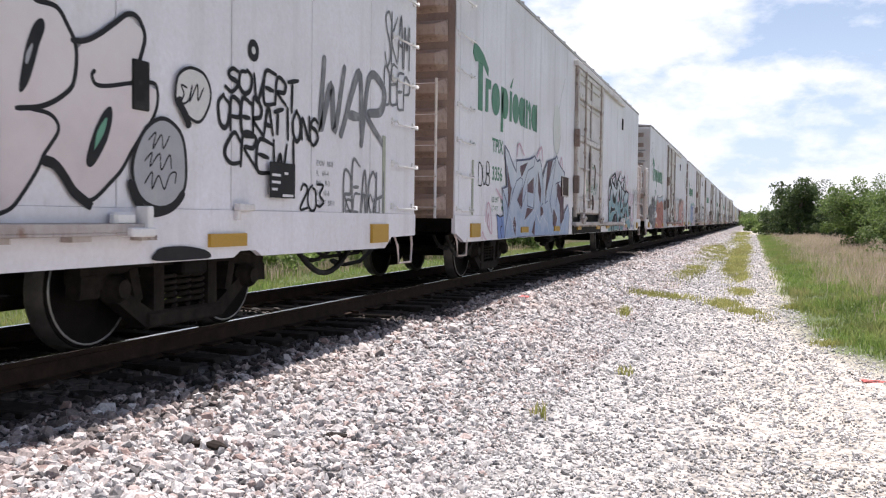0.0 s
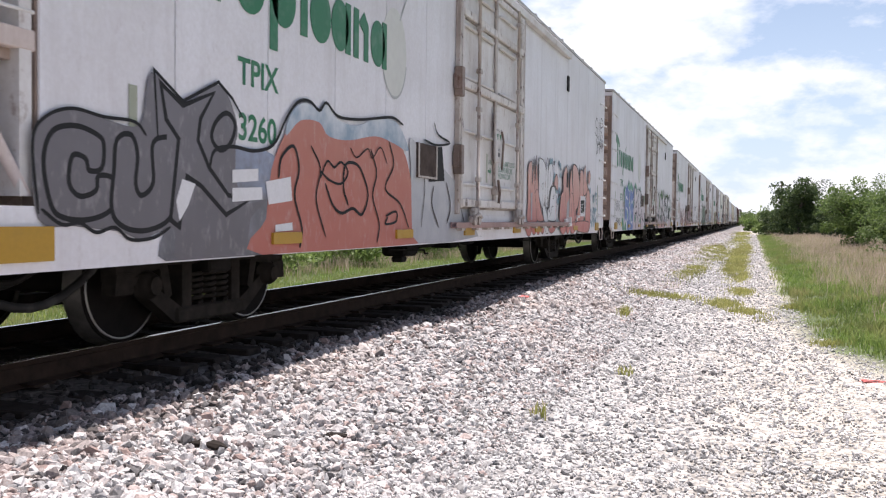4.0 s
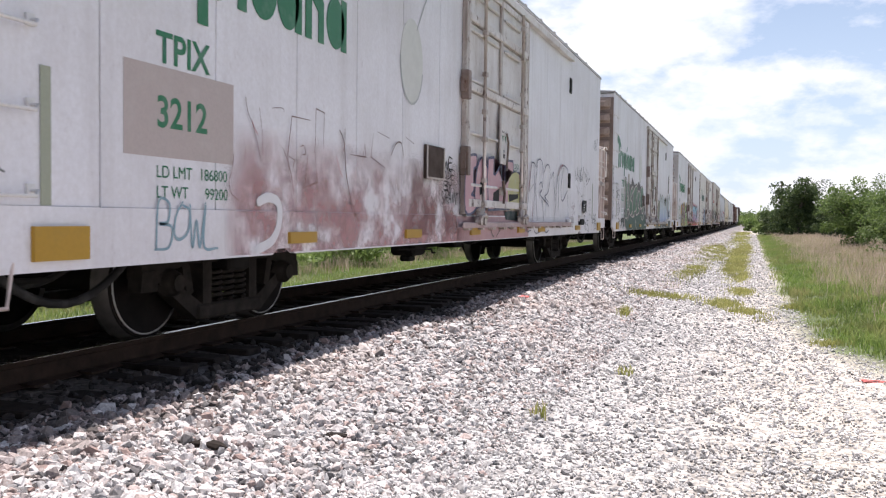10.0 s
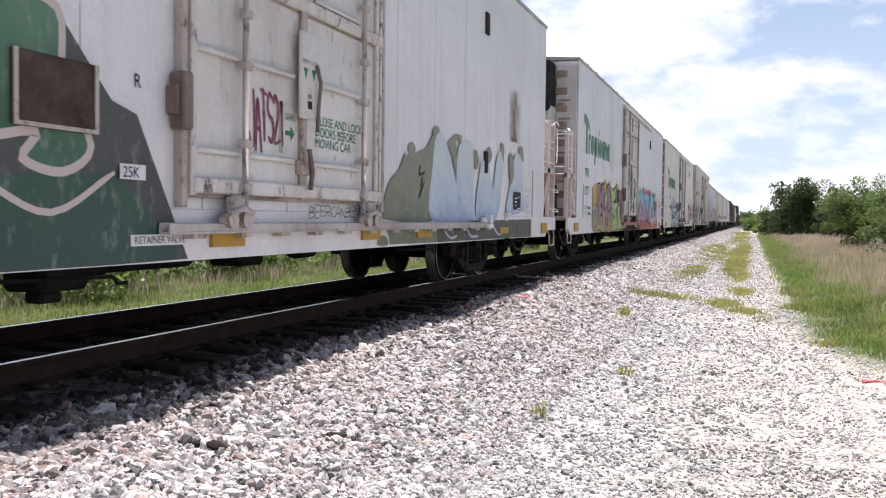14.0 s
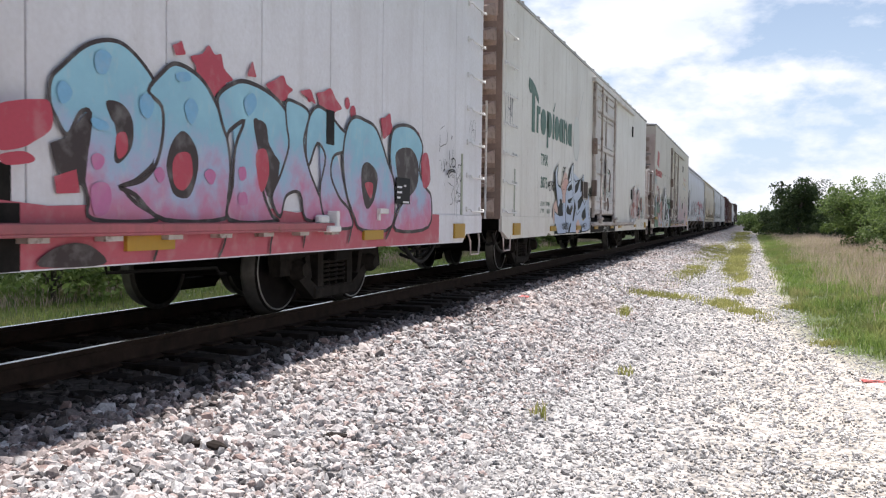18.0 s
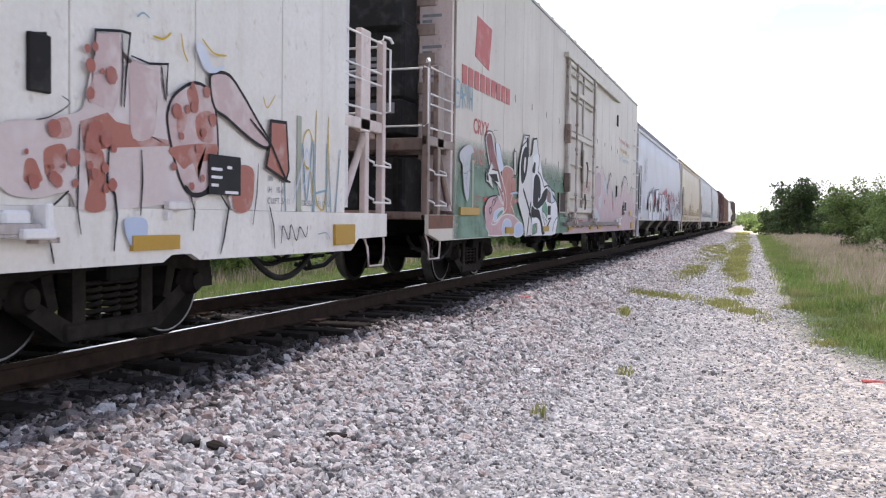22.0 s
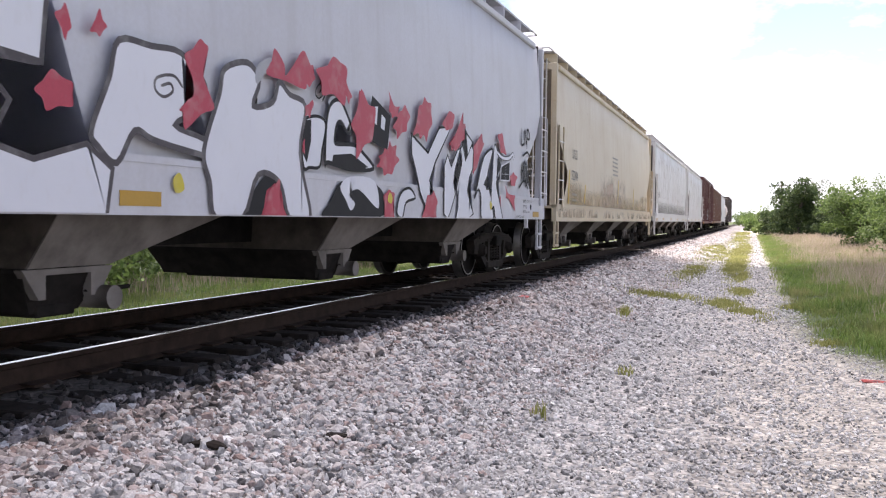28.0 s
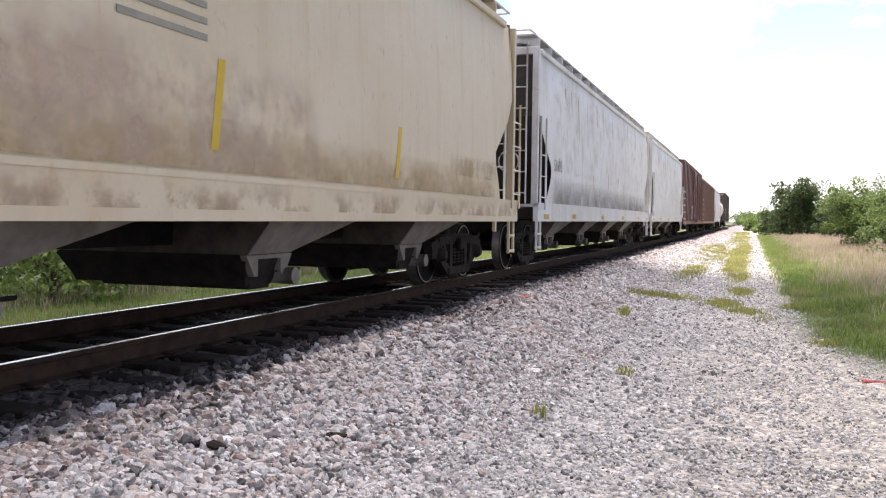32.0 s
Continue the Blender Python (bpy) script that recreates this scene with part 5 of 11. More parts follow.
def tankcar(Y0, length, label, paint):
    car = empty("tank_car", (TRACK, Y0, 0), label, "rail car", "cars of the freight train")
    MOVING.append((car, Y0))
    L = length
    prof = [(0.5, 0.3), (0.62, 0.9), (0.9, 1.25), (1.4, 1.45), (1.6, 1.48), (L - 1.6, 1.48), (L - 1.4, 1.45), (L - 0.9, 1.25), (L - 0.62, 0.9), (L - 0.5, 0.3)]
    bm = lathe(prof, 32)
    bm.transform(Matrix(((0, 1, 0, 0), (1, 0, 0, 0), (0, 0, 1, 2.65), (0, 0, 0, 1))))
    bmesh.ops.recalc_face_normals(bm, faces=bm.faces)
    part("tank", bm, paint, car, "cylindrical steel tank")
    part("manway", tube([(0, L / 2, 4.0), (0, L / 2, 4.45)], 0.45, 16), paint, car)
    part("centre_sill", box(-1.3, 1.3, 0, L, 0.85, 1.05), STEEL, car)
    for y in (2.5, L - 2.5):
        part("saddle", box(-1.3, 1.3, y - 0.3, y + 0.3, 1.0, 1.7), STEEL, car)
    part("handrail", tube([(1.5, 1.0, 2.6), (1.55, 1.2, 2.6), (1.55, L - 1.2, 2.6), (1.5, L - 1.0, 2.6)], 0.02), BAR, car)
    add_truck(car, 2.4)
    add_truck(car, L - 2.4)
    add_coupler(car, 0, -1)
    add_coupler(car, L, 1)
    return car


# ---- spray paint ----
GLYPH = {
    "A": "0,0 .5,1 1,0|.2,.38 .8,.38", "B": "0,0 0,1 .75,.95 .72,.58 .1,.52 .9,.45 .85,.04 0,0", "C": ".95,.82 .5,1 .05,.65 .05,.3 .5,0 .95,.18",
    "D": "0,0 0,1 .8,.85 .95,.45 .75,.1 0,0", "E": "1,1 .05,1 .05,0 1,0|.05,.52 .8,.52", "F": "1,1 .05,1 .05,0|.05,.55 .75,.55",
    "G": ".95,.85 .5,1 .05,.65 .05,.3 .5,0 .95,.2 .95,.48 .5,.48", "H": "0,0 .05,1|1,0 .95,1|.03,.5 .97,.5", "I": ".5,0 .5,1",
    "K": "0,0 .05,1|.95,1 .05,.48 1,0", "L": "0,1 .05,0 1,.05", "M": "0,0 .12,1 .5,.35 .88,1 1,0", "N": "0,0 .05,1 .95,0 1,1",
    "O": ".5,1 .05,.75 .05,.25 .5,0 .95,.25 .95,.75 .5,1", "P": "0,0 .05,1 .9,.9 .9,.55 .08,.45", "R": "0,0 .05,1 .85,.9 .8,.55 .1,.48 1,0",
    "S": ".95,.85 .5,1 .08,.8 .3,.55 .8,.45 .95,.2 .5,0 .02,.15", "T": "0,.95 1,1|.5,.97 .5,0", "U": "0,1 .05,.25 .5,0 .95,.25 1,1",
    "V": "0,1 .5,0 1,1", "W": "0,1 .2,0 .5,.65 .8,0 1,1", "X": "0,1 1,0|0,0 1,1", "Y": "0,1 .5,.5 1,1|.5,.5 .45,0", "Z": "0,1 1,1 0,0 1,0",
    "J": ".9,1 .9,.25 .5,0 .05,.25",
    "2": ".05,.8 .5,1 .95,.7 .05,0 1,.03", "0": ".5,1 .05,.75 .05,.25 .5,0 .95,.25 .95,.75 .5,1", "1": ".3,.8 .5,1 .5,0", "3": ".05,.9 .9,.9 .4,.55 .95,.3 .5,0 .05,.12",
    "!": ".5,1 .5,.3|.5,.08 .5,0", " ": "",
}


def curve_through(pts, n=5):
    """Smooth line through points."""
    pts = [Vector((*p, 0)) for p in pts]
    if len(pts) < 3:
        return [pts[0].lerp(pts[-1], t / 4) for t in range(5)]
    ext = [pts[0] * 2 - pts[1]] + pts + [pts[-1] * 2 - pts[-2]]
    out = []
    for i in range(1, len(ext) - 2):
        a, b, c, d = ext[i - 1:i + 3]
        for k in range(n):
            t = k / n
            out.append(0.5 * ((2 * b) + (c - a) * t + (2 * a - 5 * b + 4 * c - d) * t * t + (3 * b - a - 3 * c + d) * t ** 3))
    out.append(pts[-1])
    return out


FLOOR = [0.682]   # lowest height that paint reaches on the car in work


def ribbon(bm, line, half, x, taper=0.0, index=0):
    """A flat stroke of paint with rounded ends on the car's side, in y and z."""
    n = len(line)
    prev = None
    low = lambda z: max(FLOOR[0], z)
    for i, p in enumerate(line):
        d = line[min(i + 1, n - 1)] - line[max(i - 1, 0)]
        if d.length < 1e-6:
            continue
        d.normalize()
        s = Vector((-d.y, d.x, 0)) * half * (1 - taper * abs(2 * i / max(1, n - 1) - 1))
        cur = (bm.verts.new((x, p.x + s.x, low(p.y + s.y))), bm.verts.new((x, p.x - s.x, low(p.y - s.y))))
        if prev:
            bm.faces.new((prev[0], cur[0], cur[1], prev[1])).material_index = index
        prev = cur
    for p in (line[0], line[-1]):
        h = half * (1 - taper)
        if p.y > FLOOR[0]:
            bm.faces.new([bm.verts.new((x - 0.00005, p.x + h * math.cos(a), low(p.y + h * math.sin(a)))) for a in np.linspace(0, math.tau, 9)[:-1]]).material_index = index


def letter_lines(text, y0, y1, z0, z1, r, wob=0.05, slant=0.0, over=0.12, jump=0.08, sharp=False):
    """The strokes of a row of hand drawn letters, filling the box."""
    n = len(text)
    cw = (y1 - y0) / n
    out = []
    for k, ch in enumerate(text):
        a, w = y0 + k * cw - cw * over / 2, cw * (0.78 + over)
        up, dn = r.uniform(-jump, jump) * (z1 - z0), r.uniform(-jump, jump) * (z1 - z0)
        out.append([])
        for st in GLYPH[ch].split("|"):
            if not st:
                continue
            pts = []
            for q in st.split():
                u, v = (float(c) for c in q.split(","))
                z = z0 + dn + v * (z1 - z0 + up - dn)
                pts.append((a + u * w + slant * v * w + r.uniform(-wob, wob) * w, z + r.uniform(-wob, wob) * (z1 - z0)))
            if sharp:
                line = []
                for p, s in zip(pts, pts[1:]):
                    line += [Vector((*p, 0)).lerp(Vector((*s, 0)), t / 3) for t in range(3)]
                out[-1].append(line + [Vector((*pts[-1], 0))])
            else:
                out[-1].append(curve_through(pts, 7))
    return [ls for ls in out if ls]


def tag(car, text, y0, y1, z0, z1, mat, half=0.016, seed=1, x=None, slant=0.1, label="", wob=0.07):
    """A quick signature in thin spray lines."""
    r = random.Random(seed)
    bm = bmesh.new()
    x = x or SIDE + 0.006
    for k, ln in enumerate(ln for ls in letter_lines(text, y0, y1, z0, z1, r, wob, slant, 0.15, 0.12) for ln in ls):
        ribbon(bm, ln, half, x + 0.0003 * k, 0.3)
    return part("spray_tag", bm, mat, car, label or "thin sprayed scrawl")


def spray_fade(name, stops, rough=0.6, z0=0.6, z1=2.4):
    """Spray paint that fades from one colour to another up the side, blotched."""
    m, n, l, b = shader(name, rough)
    co, sp = n.new("ShaderNodeTexCoord"), n.new("ShaderNodeSeparateXYZ")
    l.new(co.outputs["Object"], sp.inputs["Vector"])
    mr = n.new("ShaderNodeMapRange")
    mr.inputs["From Min"].default_value, mr.inputs["From Max"].default_value = z0, z1
    l.new(sp.outputs["Z"], mr.inputs["Value"])
    ad = n.new("ShaderNodeMath")
    ad.operation = "MULTIPLY_ADD"
    l.new(noise_node(n, l, 3.0, 5), ad.inputs[0])
    ad.inputs[1].default_value = 0.9
    l.new(mr.outputs[0], ad.inputs[2])
    sb = n.new("ShaderNodeMath")
    sb.operation = "SUBTRACT"
    l.new(ad.outputs[0], sb.inputs[0])
    sb.inputs[1].default_value = 0.45
    c = ramp(n, l, sb.outputs[0], stops)
    c = mixed(n, l, ramp(n, l, noise_node(n, l, 14, 6, (1, 1, 0.5)), [(0.55, GREY(0)), (0.8, GREY(0.35))]), c, (0.55, 0.53, 0.52))
    l.new(c, b.inputs["Base Color"])
    return m


def wash(car, y0, y1, z0, z1, mat, seed, x=None, name="paint_wash", label="ragged field of sprayed paint", ragged=0.25, n=26):
    """A field of sprayed paint with a ragged upper edge."""
    r = random.Random(seed)
    top = [(y0 + (y1 - y0) * k / n, z1 + ragged * (r.uniform(-1, 0.6) if k % 2 else r.uniform(-0.4, 1))) for k in range(n + 1)]
    bm = bmesh.new()
    x = x or 1.6035
    a = [bm.verts.new((x, y, z0)) for y, z in top]
    b = [bm.verts.new((x, y, z)) for y, z in top]
    for k in range(n):
        bm.faces.new((a[k], a[k + 1], b[k + 1], b[k]))
    return part(name, bm, mat, car, label)


def dots(car, y0, y1, z0, z1, count, r0, r1, mat, seed, x=None, name="paint_dot"):
    r = random.Random(seed)
    x = x or SIDE + 0.007
    for k in range(count):
        y, z, q = r.uniform(y0, y1), r.uniform(z0, z1), r.uniform(r0, r1)
        bm = bmesh.new()
        bm.faces.new([bm.verts.new((x + 0.0003 * k, y + q * math.cos(a) * r.uniform(0.92, 1.06), z + q * math.sin(a) * r.uniform(0.94, 1.08))) for a in np.linspace(0, math.tau, 21)[:-1]])
        if q > 0.07 and r.random() < 0.35:
            ribbon(bm, [Vector((y, z, 0)), Vector((y + 0.01, z - q, 0)), Vector((y, z - q * r.uniform(1.5, 2.6), 0))], q * 0.18, x + 0.0003 * k, 0.3)
        part(name, bm, mat, car)


def disc(car, y, z, rad, mat, x, name="paint_disc"):
    bm = bmesh.new()
    bm.faces.new([bm.verts.new((x, y + rad * math.cos(a), z + rad * 1.05 * math.sin(a))) for a in np.linspace(0, math.tau, 25)[:-1]])
    return part(name, bm, mat, car)


def mist(car, name, col, y0, y1, z0, z1, fade=0.5, strength=1.0, seed=0.0, label="soft cloud of sprayed paint", patch=0.35, x=None, scale=2.2, bow=0.0):
    """Thin overspray that thins out upwards and breaks up in patches, on body and sill."""
    m, n, l, b = shader(name, 0.6)
    b.inputs["Base Color"].default_value = (*col, 1)
    co, sp = n.new("ShaderNodeTexCoord"), n.new("ShaderNodeSeparateXYZ")
    l.new(co.outputs["Object"], sp.inputs["Vector"])
    up = n.new("ShaderNodeMapRange")
    up.inputs["From Min"].default_value, up.inputs["From Max"].default_value = z1 - fade * (z1 - z0), z1
    up.inputs["To Min"].default_value, up.inputs["To Max"].default_value = 1.0, 0.0
    l.new(sp.outputs["Z"], up.inputs["Value"])
    ends = n.new("ShaderNodeMapRange")
    ends.inputs["From Min"].default_value, ends.inputs["From Max"].default_value = 0.0, 0.45
    far = n.new("ShaderNodeMath")
    far.operation = "MULTIPLY_ADD"
    dist = n.new("ShaderNodeMath")
    dist.operation = "SUBTRACT"
    l.new(sp.outputs["Y"], dist.inputs[0])
    dist.inputs[1].default_value = (y0 + y1) / 2
    side_ = n.new("ShaderNodeMath")
    side_.operation = "ABSOLUTE"
    l.new(dist.outputs[0], side_.inputs[0])
    l.new(side_.outputs[0], far.inputs[0])
    far.inputs[1].default_value, far.inputs[2].default_value = -1.0, (y1 - y0) / 2
    l.new(far.outputs[0], ends.inputs["Value"])
    spots = ramp(n, l, noise_node(n, l, scale + seed * 0.001, 7, rough=0.65), [(0.46 - patch, GREY(0)), (0.64 - 0.2 * patch, GREY(1))])
    al = mixed(n, l, 1.0, up.outputs[0], spots, "MULTIPLY")
    al = mixed(n, l, 1.0, al, ends.outputs[0], "MULTIPLY")
    al = mixed(n, l, 1.0, al, GREY(strength), "MULTIPLY")
    l.new(al, b.inputs["Alpha"])
    if bow:
        bm = bmesh.new()
        rows = [[bm.verts.new((1.5672 - 0.09 * max(0.0, (z - 1.9) / (bow - 1.9)) ** 2, y, z)) for y in (y0, y1)] for z in np.linspace(z0, z1, 9)]
        for a, c in zip(rows, rows[1:]):
            bm.faces.new((a[0], a[1], c[1], c[0]))
        part("paint_mist", bm, m, car, label)
    elif z1 > 1.05:
        part("paint_mist", slab(y0, y1, max(z0, 1.047), z1, x or SIDE + 0.0008, 0.0012), m, car, label)
    if z0 < 1.0 and x is None and not bow:
        part("paint_mist", slab(y0, y1, z0, 1.044, 1.6024, 0.0012), m, car, label)


def strokes(car, lines, fill, line, halo=None, half=0.15, rim=0.03, glow=0.05, x=1.608, label="large spray painted letter"):
    """Hand drawn fat strokes, each with rim and shadow; lines run along y and z."""
    mats = [m for m in (halo, line, fill) if m]
    for i, pts in enumerate(lines):
        ln = curve_through(pts, 7)
        bm = bmesh.new()
        if halo:
            ribbon(bm, ln, half + rim + glow, x - 0.002 + 0.0001 * i, 0.25, mats.index(halo))
        ribbon(bm, ln, half + rim, x + 0.0010 * i, 0.2, mats.index(line))
        ribbon(bm, ln, half, x + 0.0010 * i + 0.0006, 0.25, mats.index(fill))
        me = mesh_of("graffiti_letter", bm)
        for m in mats:
            me.materials.append(m)
        part("graffiti_letter", me, None, car, label)


# ---- the train, from the car that passes first ----
car_a = reefer(-11.21, "white refrigerator car covered with black outlined graffiti letters", far_plat=False, logo=0, mark="", track_mat=TRACK_GREY)
car_b = reefer(11.46, "white refrigerator car with green company mark and blue graffiti", number="3356", weights=("187200", "98800"), dark_track=True, track_mat=TRACK_GREY)
car_c = reefer(34.34, "white refrigerator car with grey, red and salmon graffiti", near_plat=True, far_plat=False, logo=2.05, number="3260", mark_y=3.1, track_mat=TRACK_PINK)
car_d = reefer(56.91, "white refrigerator car with green company mark and blue graffiti", number="3370", weights=("187200", "98800"), dark_track=True, track_mat=TRACK_ROSE)
car_e = reefer(79.69, "white refrigerator car with faded pink graffiti along the sill", number="3212", weights=("186800", "99200"), track_mat=TRACK_ROSE)
car_f = reefer(102.27, "white refrigerator car with large dark green graffiti", number="3215", weights=("186800", "99200"), track_mat=TRACK_GREY)
car_g = reefer(124.75, "white refrigerator car with yellow, magenta and light blue graffiti", near_plat=True, far_plat=False, logo=1.8, number="3377", mark_y=2.0, dark_track=True, track_mat=TRACK_RED)
car_h = reefer(147.05, "cream white refrigerator car with grey green company mark", number="3075", weights=("187800", "98200"), logo=1.69, mark_y=2.74, logo_mat=DKGREENP, paint=WHITE_OLD, dark_track=True, track_mat=TRACK_GREY)
car_i = reefer(169.55, "aged cream and faded green refrigerator car, rusty and graffitied", near_plat=True, far_plat=False, logo=0, mark="CRYX", number="3121", mark_y=1.86, logo_mat=REDP, paint=CREAM, length=20.75, frame_mat=RUSTPOST, mark_z=2.25, top=4.93, sill_z=0.715, track_mat=TRACK_DARK)
car_j = hopper(191.1, 19.65, "pale grey covered hopper with white, black and red graffiti", HOP_GREY)
car_k = hopper(211.88, 18.05, "tan covered hopper streaked with rust", HOP_TAN, 1.30, 0.96, pockets=4, eave=4.22)
car_l = hopper(231.5, 18.9, "dirty white covered hopper with rust streaks", HOP_WHITE, 1.30, 0.96, rail_mat=HOP_WHITE)
car_m = hopper(251.5, 16.2, "dirty white covered hopper with curved sides", HOP_WHITE, 1.30, 0.96, pockets=3)
car_n = boxcar(268.7, 20.0, "dark maroon boxcar with ribbed sides", MAROON, 4.55, door=MAROON)
car_o = boxcar(289.9, 23.0, "faded brown boxcar with ribbed sides", BROWN, 4.35)
car_p = hopper(314.0, 16.5, "pale dirty covered hopper", HOP_WHITE, 1.30, 0.96, pockets=3)
car_q = tankcar(331.6, 17.0, "pale dirty tank car with round ends", PALE)
car_r = boxcar(349.8, 24.0, "tall dark brown boxcar at the train's tail", DARKCAR, 5.05)




# ---- what is painted on each car ----
P = lambda name, c, **k: plain_paint(name, c, **k)
PINKISH = spray_fade("pale_pink_fill", [(0.0, (0.50, 0.42, 0.43)), (0.6, (0.62, 0.55, 0.55)), (1, (0.66, 0.62, 0.62))])
BLUEGREY = spray_fade("blue_grey_fill", [(0.0, (0.20, 0.28, 0.44)), (0.5, (0.42, 0.47, 0.55)), (1, (0.55, 0.57, 0.60))])
WINE = P("wine_spray", (0.07, 0.02, 0.035))
NAVY = P("navy_outline", (0.05, 0.055, 0.12))
PINKLINE = P("pink_spray", (0.58, 0.36, 0.45))
SALMON = spray_fade("salmon_fill", [(0, (0.46, 0.14, 0.13)), (0.45, (0.55, 0.27, 0.23)), (1, (0.60, 0.38, 0.33))])
DARKLINE = P("dark_brown_outline", (0.045, 0.03, 0.03))
TEALDOT = P("teal_spray", (0.22, 0.34, 0.40))
REDFILL = spray_fade("red_orange_fill", [(0, (0.40, 0.12, 0.09)), (1, (0.46, 0.19, 0.14))])
LILAC = spray_fade("pale_lilac_fill", [(0, (0.48, 0.40, 0.44)), (0.5, (0.60, 0.55, 0.58)), (1, (0.66, 0.63, 0.64))])
FOREST = spray_fade("forest_green_fill", [(0, (0.025, 0.07, 0.05)), (0.5, (0.05, 0.13, 0.08)), (1, (0.10, 0.20, 0.13))])
DKGREENLINE = P("blackish_green_outline", (0.02, 0.04, 0.028))
PALEPINK = P("pale_pink_outline", (0.56, 0.47, 0.45))
ROSEWASH = spray_fade("rose_wash", [(0, (0.52, 0.27, 0.28)), (0.5, (0.60, 0.43, 0.43)), (1, (0.66, 0.58, 0.58))])
ROSELINE = P("rose_outline", (0.40, 0.20, 0.21))
SKYFILL = spray_fade("sky_blue_fill", [(0, (0.50, 0.14, 0.20)), (0.22, (0.50, 0.20, 0.32)), (0.42, (0.36, 0.40, 0.55)), (0.6, (0.24, 0.46, 0.58)), (1, (0.32, 0.58, 0.68))])
REDHALO = P("red_halo", (0.44, 0.06, 0.09))
MUSTARD = spray_fade("mustard_fill", [(0, (0.42, 0.28, 0.03)), (1, (0.52, 0.38, 0.06))])
RUSTRED = P("rust_red_spray", (0.34, 0.12, 0.10))
CREAMLINE = P("off_white_spray", (0.62, 0.60, 0.58))
PINKCAR = spray_fade("dusty_pink_fill", [(0, (0.42, 0.30, 0.32)), (0.5, (0.50, 0.36, 0.37)), (1, (0.55, 0.46, 0.44))])
WHITEFILL = spray_fade("white_fill", [(0, (0.62, 0.62, 0.66)), (1, (0.68, 0.68, 0.72))])
SILVER = P("grey_spray", (0.35, 0.35, 0.37))
SPRAYGREY = P("faint_grey_spray", (0.14, 0.14, 0.15), wear=0.6)
YELLOWSPRAY = P("yellow_spray", (0.55, 0.36, 0.03), wear=0.3)
FADED = P("faded_stencil", (0.26, 0.24, 0.20), wear=0.8, under=(0.42, 0.37, 0.30))
RUSTSTREAK = P("rust_run", (0.26, 0.13, 0.06), wear=0.6, under=(0.45, 0.38, 0.28))

DEEPBLUE = spray_fade("deep_blue_fill", [(0, (0.10, 0.17, 0.40)), (0.5, (0.13, 0.20, 0.44)), (1, (0.10, 0.15, 0.36))])
JADE = spray_fade("jade_green_fill", [(0, (0.08, 0.24, 0.15)), (1, (0.14, 0.34, 0.24))])
DARKGREEN = spray_fade("dark_bottle_green_fill", [(0, (0.022, 0.06, 0.05)), (0.6, (0.03, 0.09, 0.06)), (1, (0.05, 0.15, 0.08))])
MAUVE = spray_fade("mauve_fill", [(0, (0.30, 0.30, 0.14)), (0.35, (0.26, 0.13, 0.18)), (0.8, (0.30, 0.11, 0.19)), (1, (0.36, 0.16, 0.25))])
LIME = spray_fade("pale_green_fill", [(0, (0.30, 0.38, 0.14)), (0.5, (0.32, 0.46, 0.20)), (1, (0.42, 0.56, 0.30))])
PALEPAINT = P("off_white_fill", (0.70, 0.69, 0.71))
ICEBLUE = spray_fade("ice_blue_fill", [(0, (0.36, 0.43, 0.58)), (0.5, (0.44, 0.50, 0.62)), (1, (0.58, 0.62, 0.70))])
BROWNLINE = P("brown_scrawl", (0.13, 0.06, 0.05), wear=0.6, under=(0.45, 0.36, 0.34))
PURPLELINE = P("purple_scrawl", (0.20, 0.04, 0.09))
# fills and outlines of the large pieces
BEIGEPATCH = P("beige_grey_repaint", (0.50, 0.46, 0.44), wear=0.6)
FERN = spray_fade("fern_green_fill", [(0, (0.05, 0.12, 0.04)), (0.5, (0.07, 0.18, 0.05)), (1, (0.09, 0.20, 0.06))])
DUSTPINK = spray_fade("dusty_pink_spray", [(0, (0.42, 0.25, 0.26)), (0.5, (0.52, 0.33, 0.35)), (1, (0.56, 0.40, 0.42))])
BLUEEDGE = P("prussian_blue_outline", (0.035, 0.09, 0.16))
DARKTEAL = P("blackish_teal_spray", (0.03, 0.05, 0.055))
PALEOLIVE = P("pale_olive_spray", (0.42, 0.40, 0.20), wear=0.5)
REDLINE = P("wine_red_outline", (0.26, 0.05, 0.06), wear=0.6)
GREYLINE = P("blue_grey_outline", (0.13, 0.13, 0.18), wear=0.5)
DARKBACK = spray_fade("charcoal_green_fill", [(0, (0.045, 0.055, 0.055)), (1, (0.085, 0.08, 0.08))])
OLIVEMID = spray_fade("dull_olive_fill", [(0, (0.13, 0.14, 0.10)), (0.5, (0.20, 0.21, 0.15)), (1, (0.22, 0.225, 0.165))])
DARKOLIVE = spray_fade("dark_olive_fill", [(0, (0.045, 0.05, 0.04)), (1, (0.12, 0.125, 0.10))])
ICETOP = spray_fade("pale_to_blue_fill", [(0, (0.42, 0.45, 0.50)), (0.20, (0.30, 0.36, 0.55)), (0.36, (0.42, 0.50, 0.60)), (0.6, (0.50, 0.56, 0.60)), (1, (0.56, 0.60, 0.61))])
GREYMAUVE = spray_fade("grey_mauve_fill", [(0, (0.24, 0.20, 0.17)), (0.5, (0.22, 0.17, 0.16)), (1, (0.22, 0.14, 0.16))])
LIMEDULL = P("dull_green_spray", (0.26, 0.30, 0.14), wear=0.5)
REDWINE = P("crimson_spray", (0.28, 0.05, 0.09))
HOTPINK = P("hot_pink_spray", (0.50, 0.16, 0.32))
SKYDOT = P("clear_blue_spray", (0.20, 0.42, 0.62))
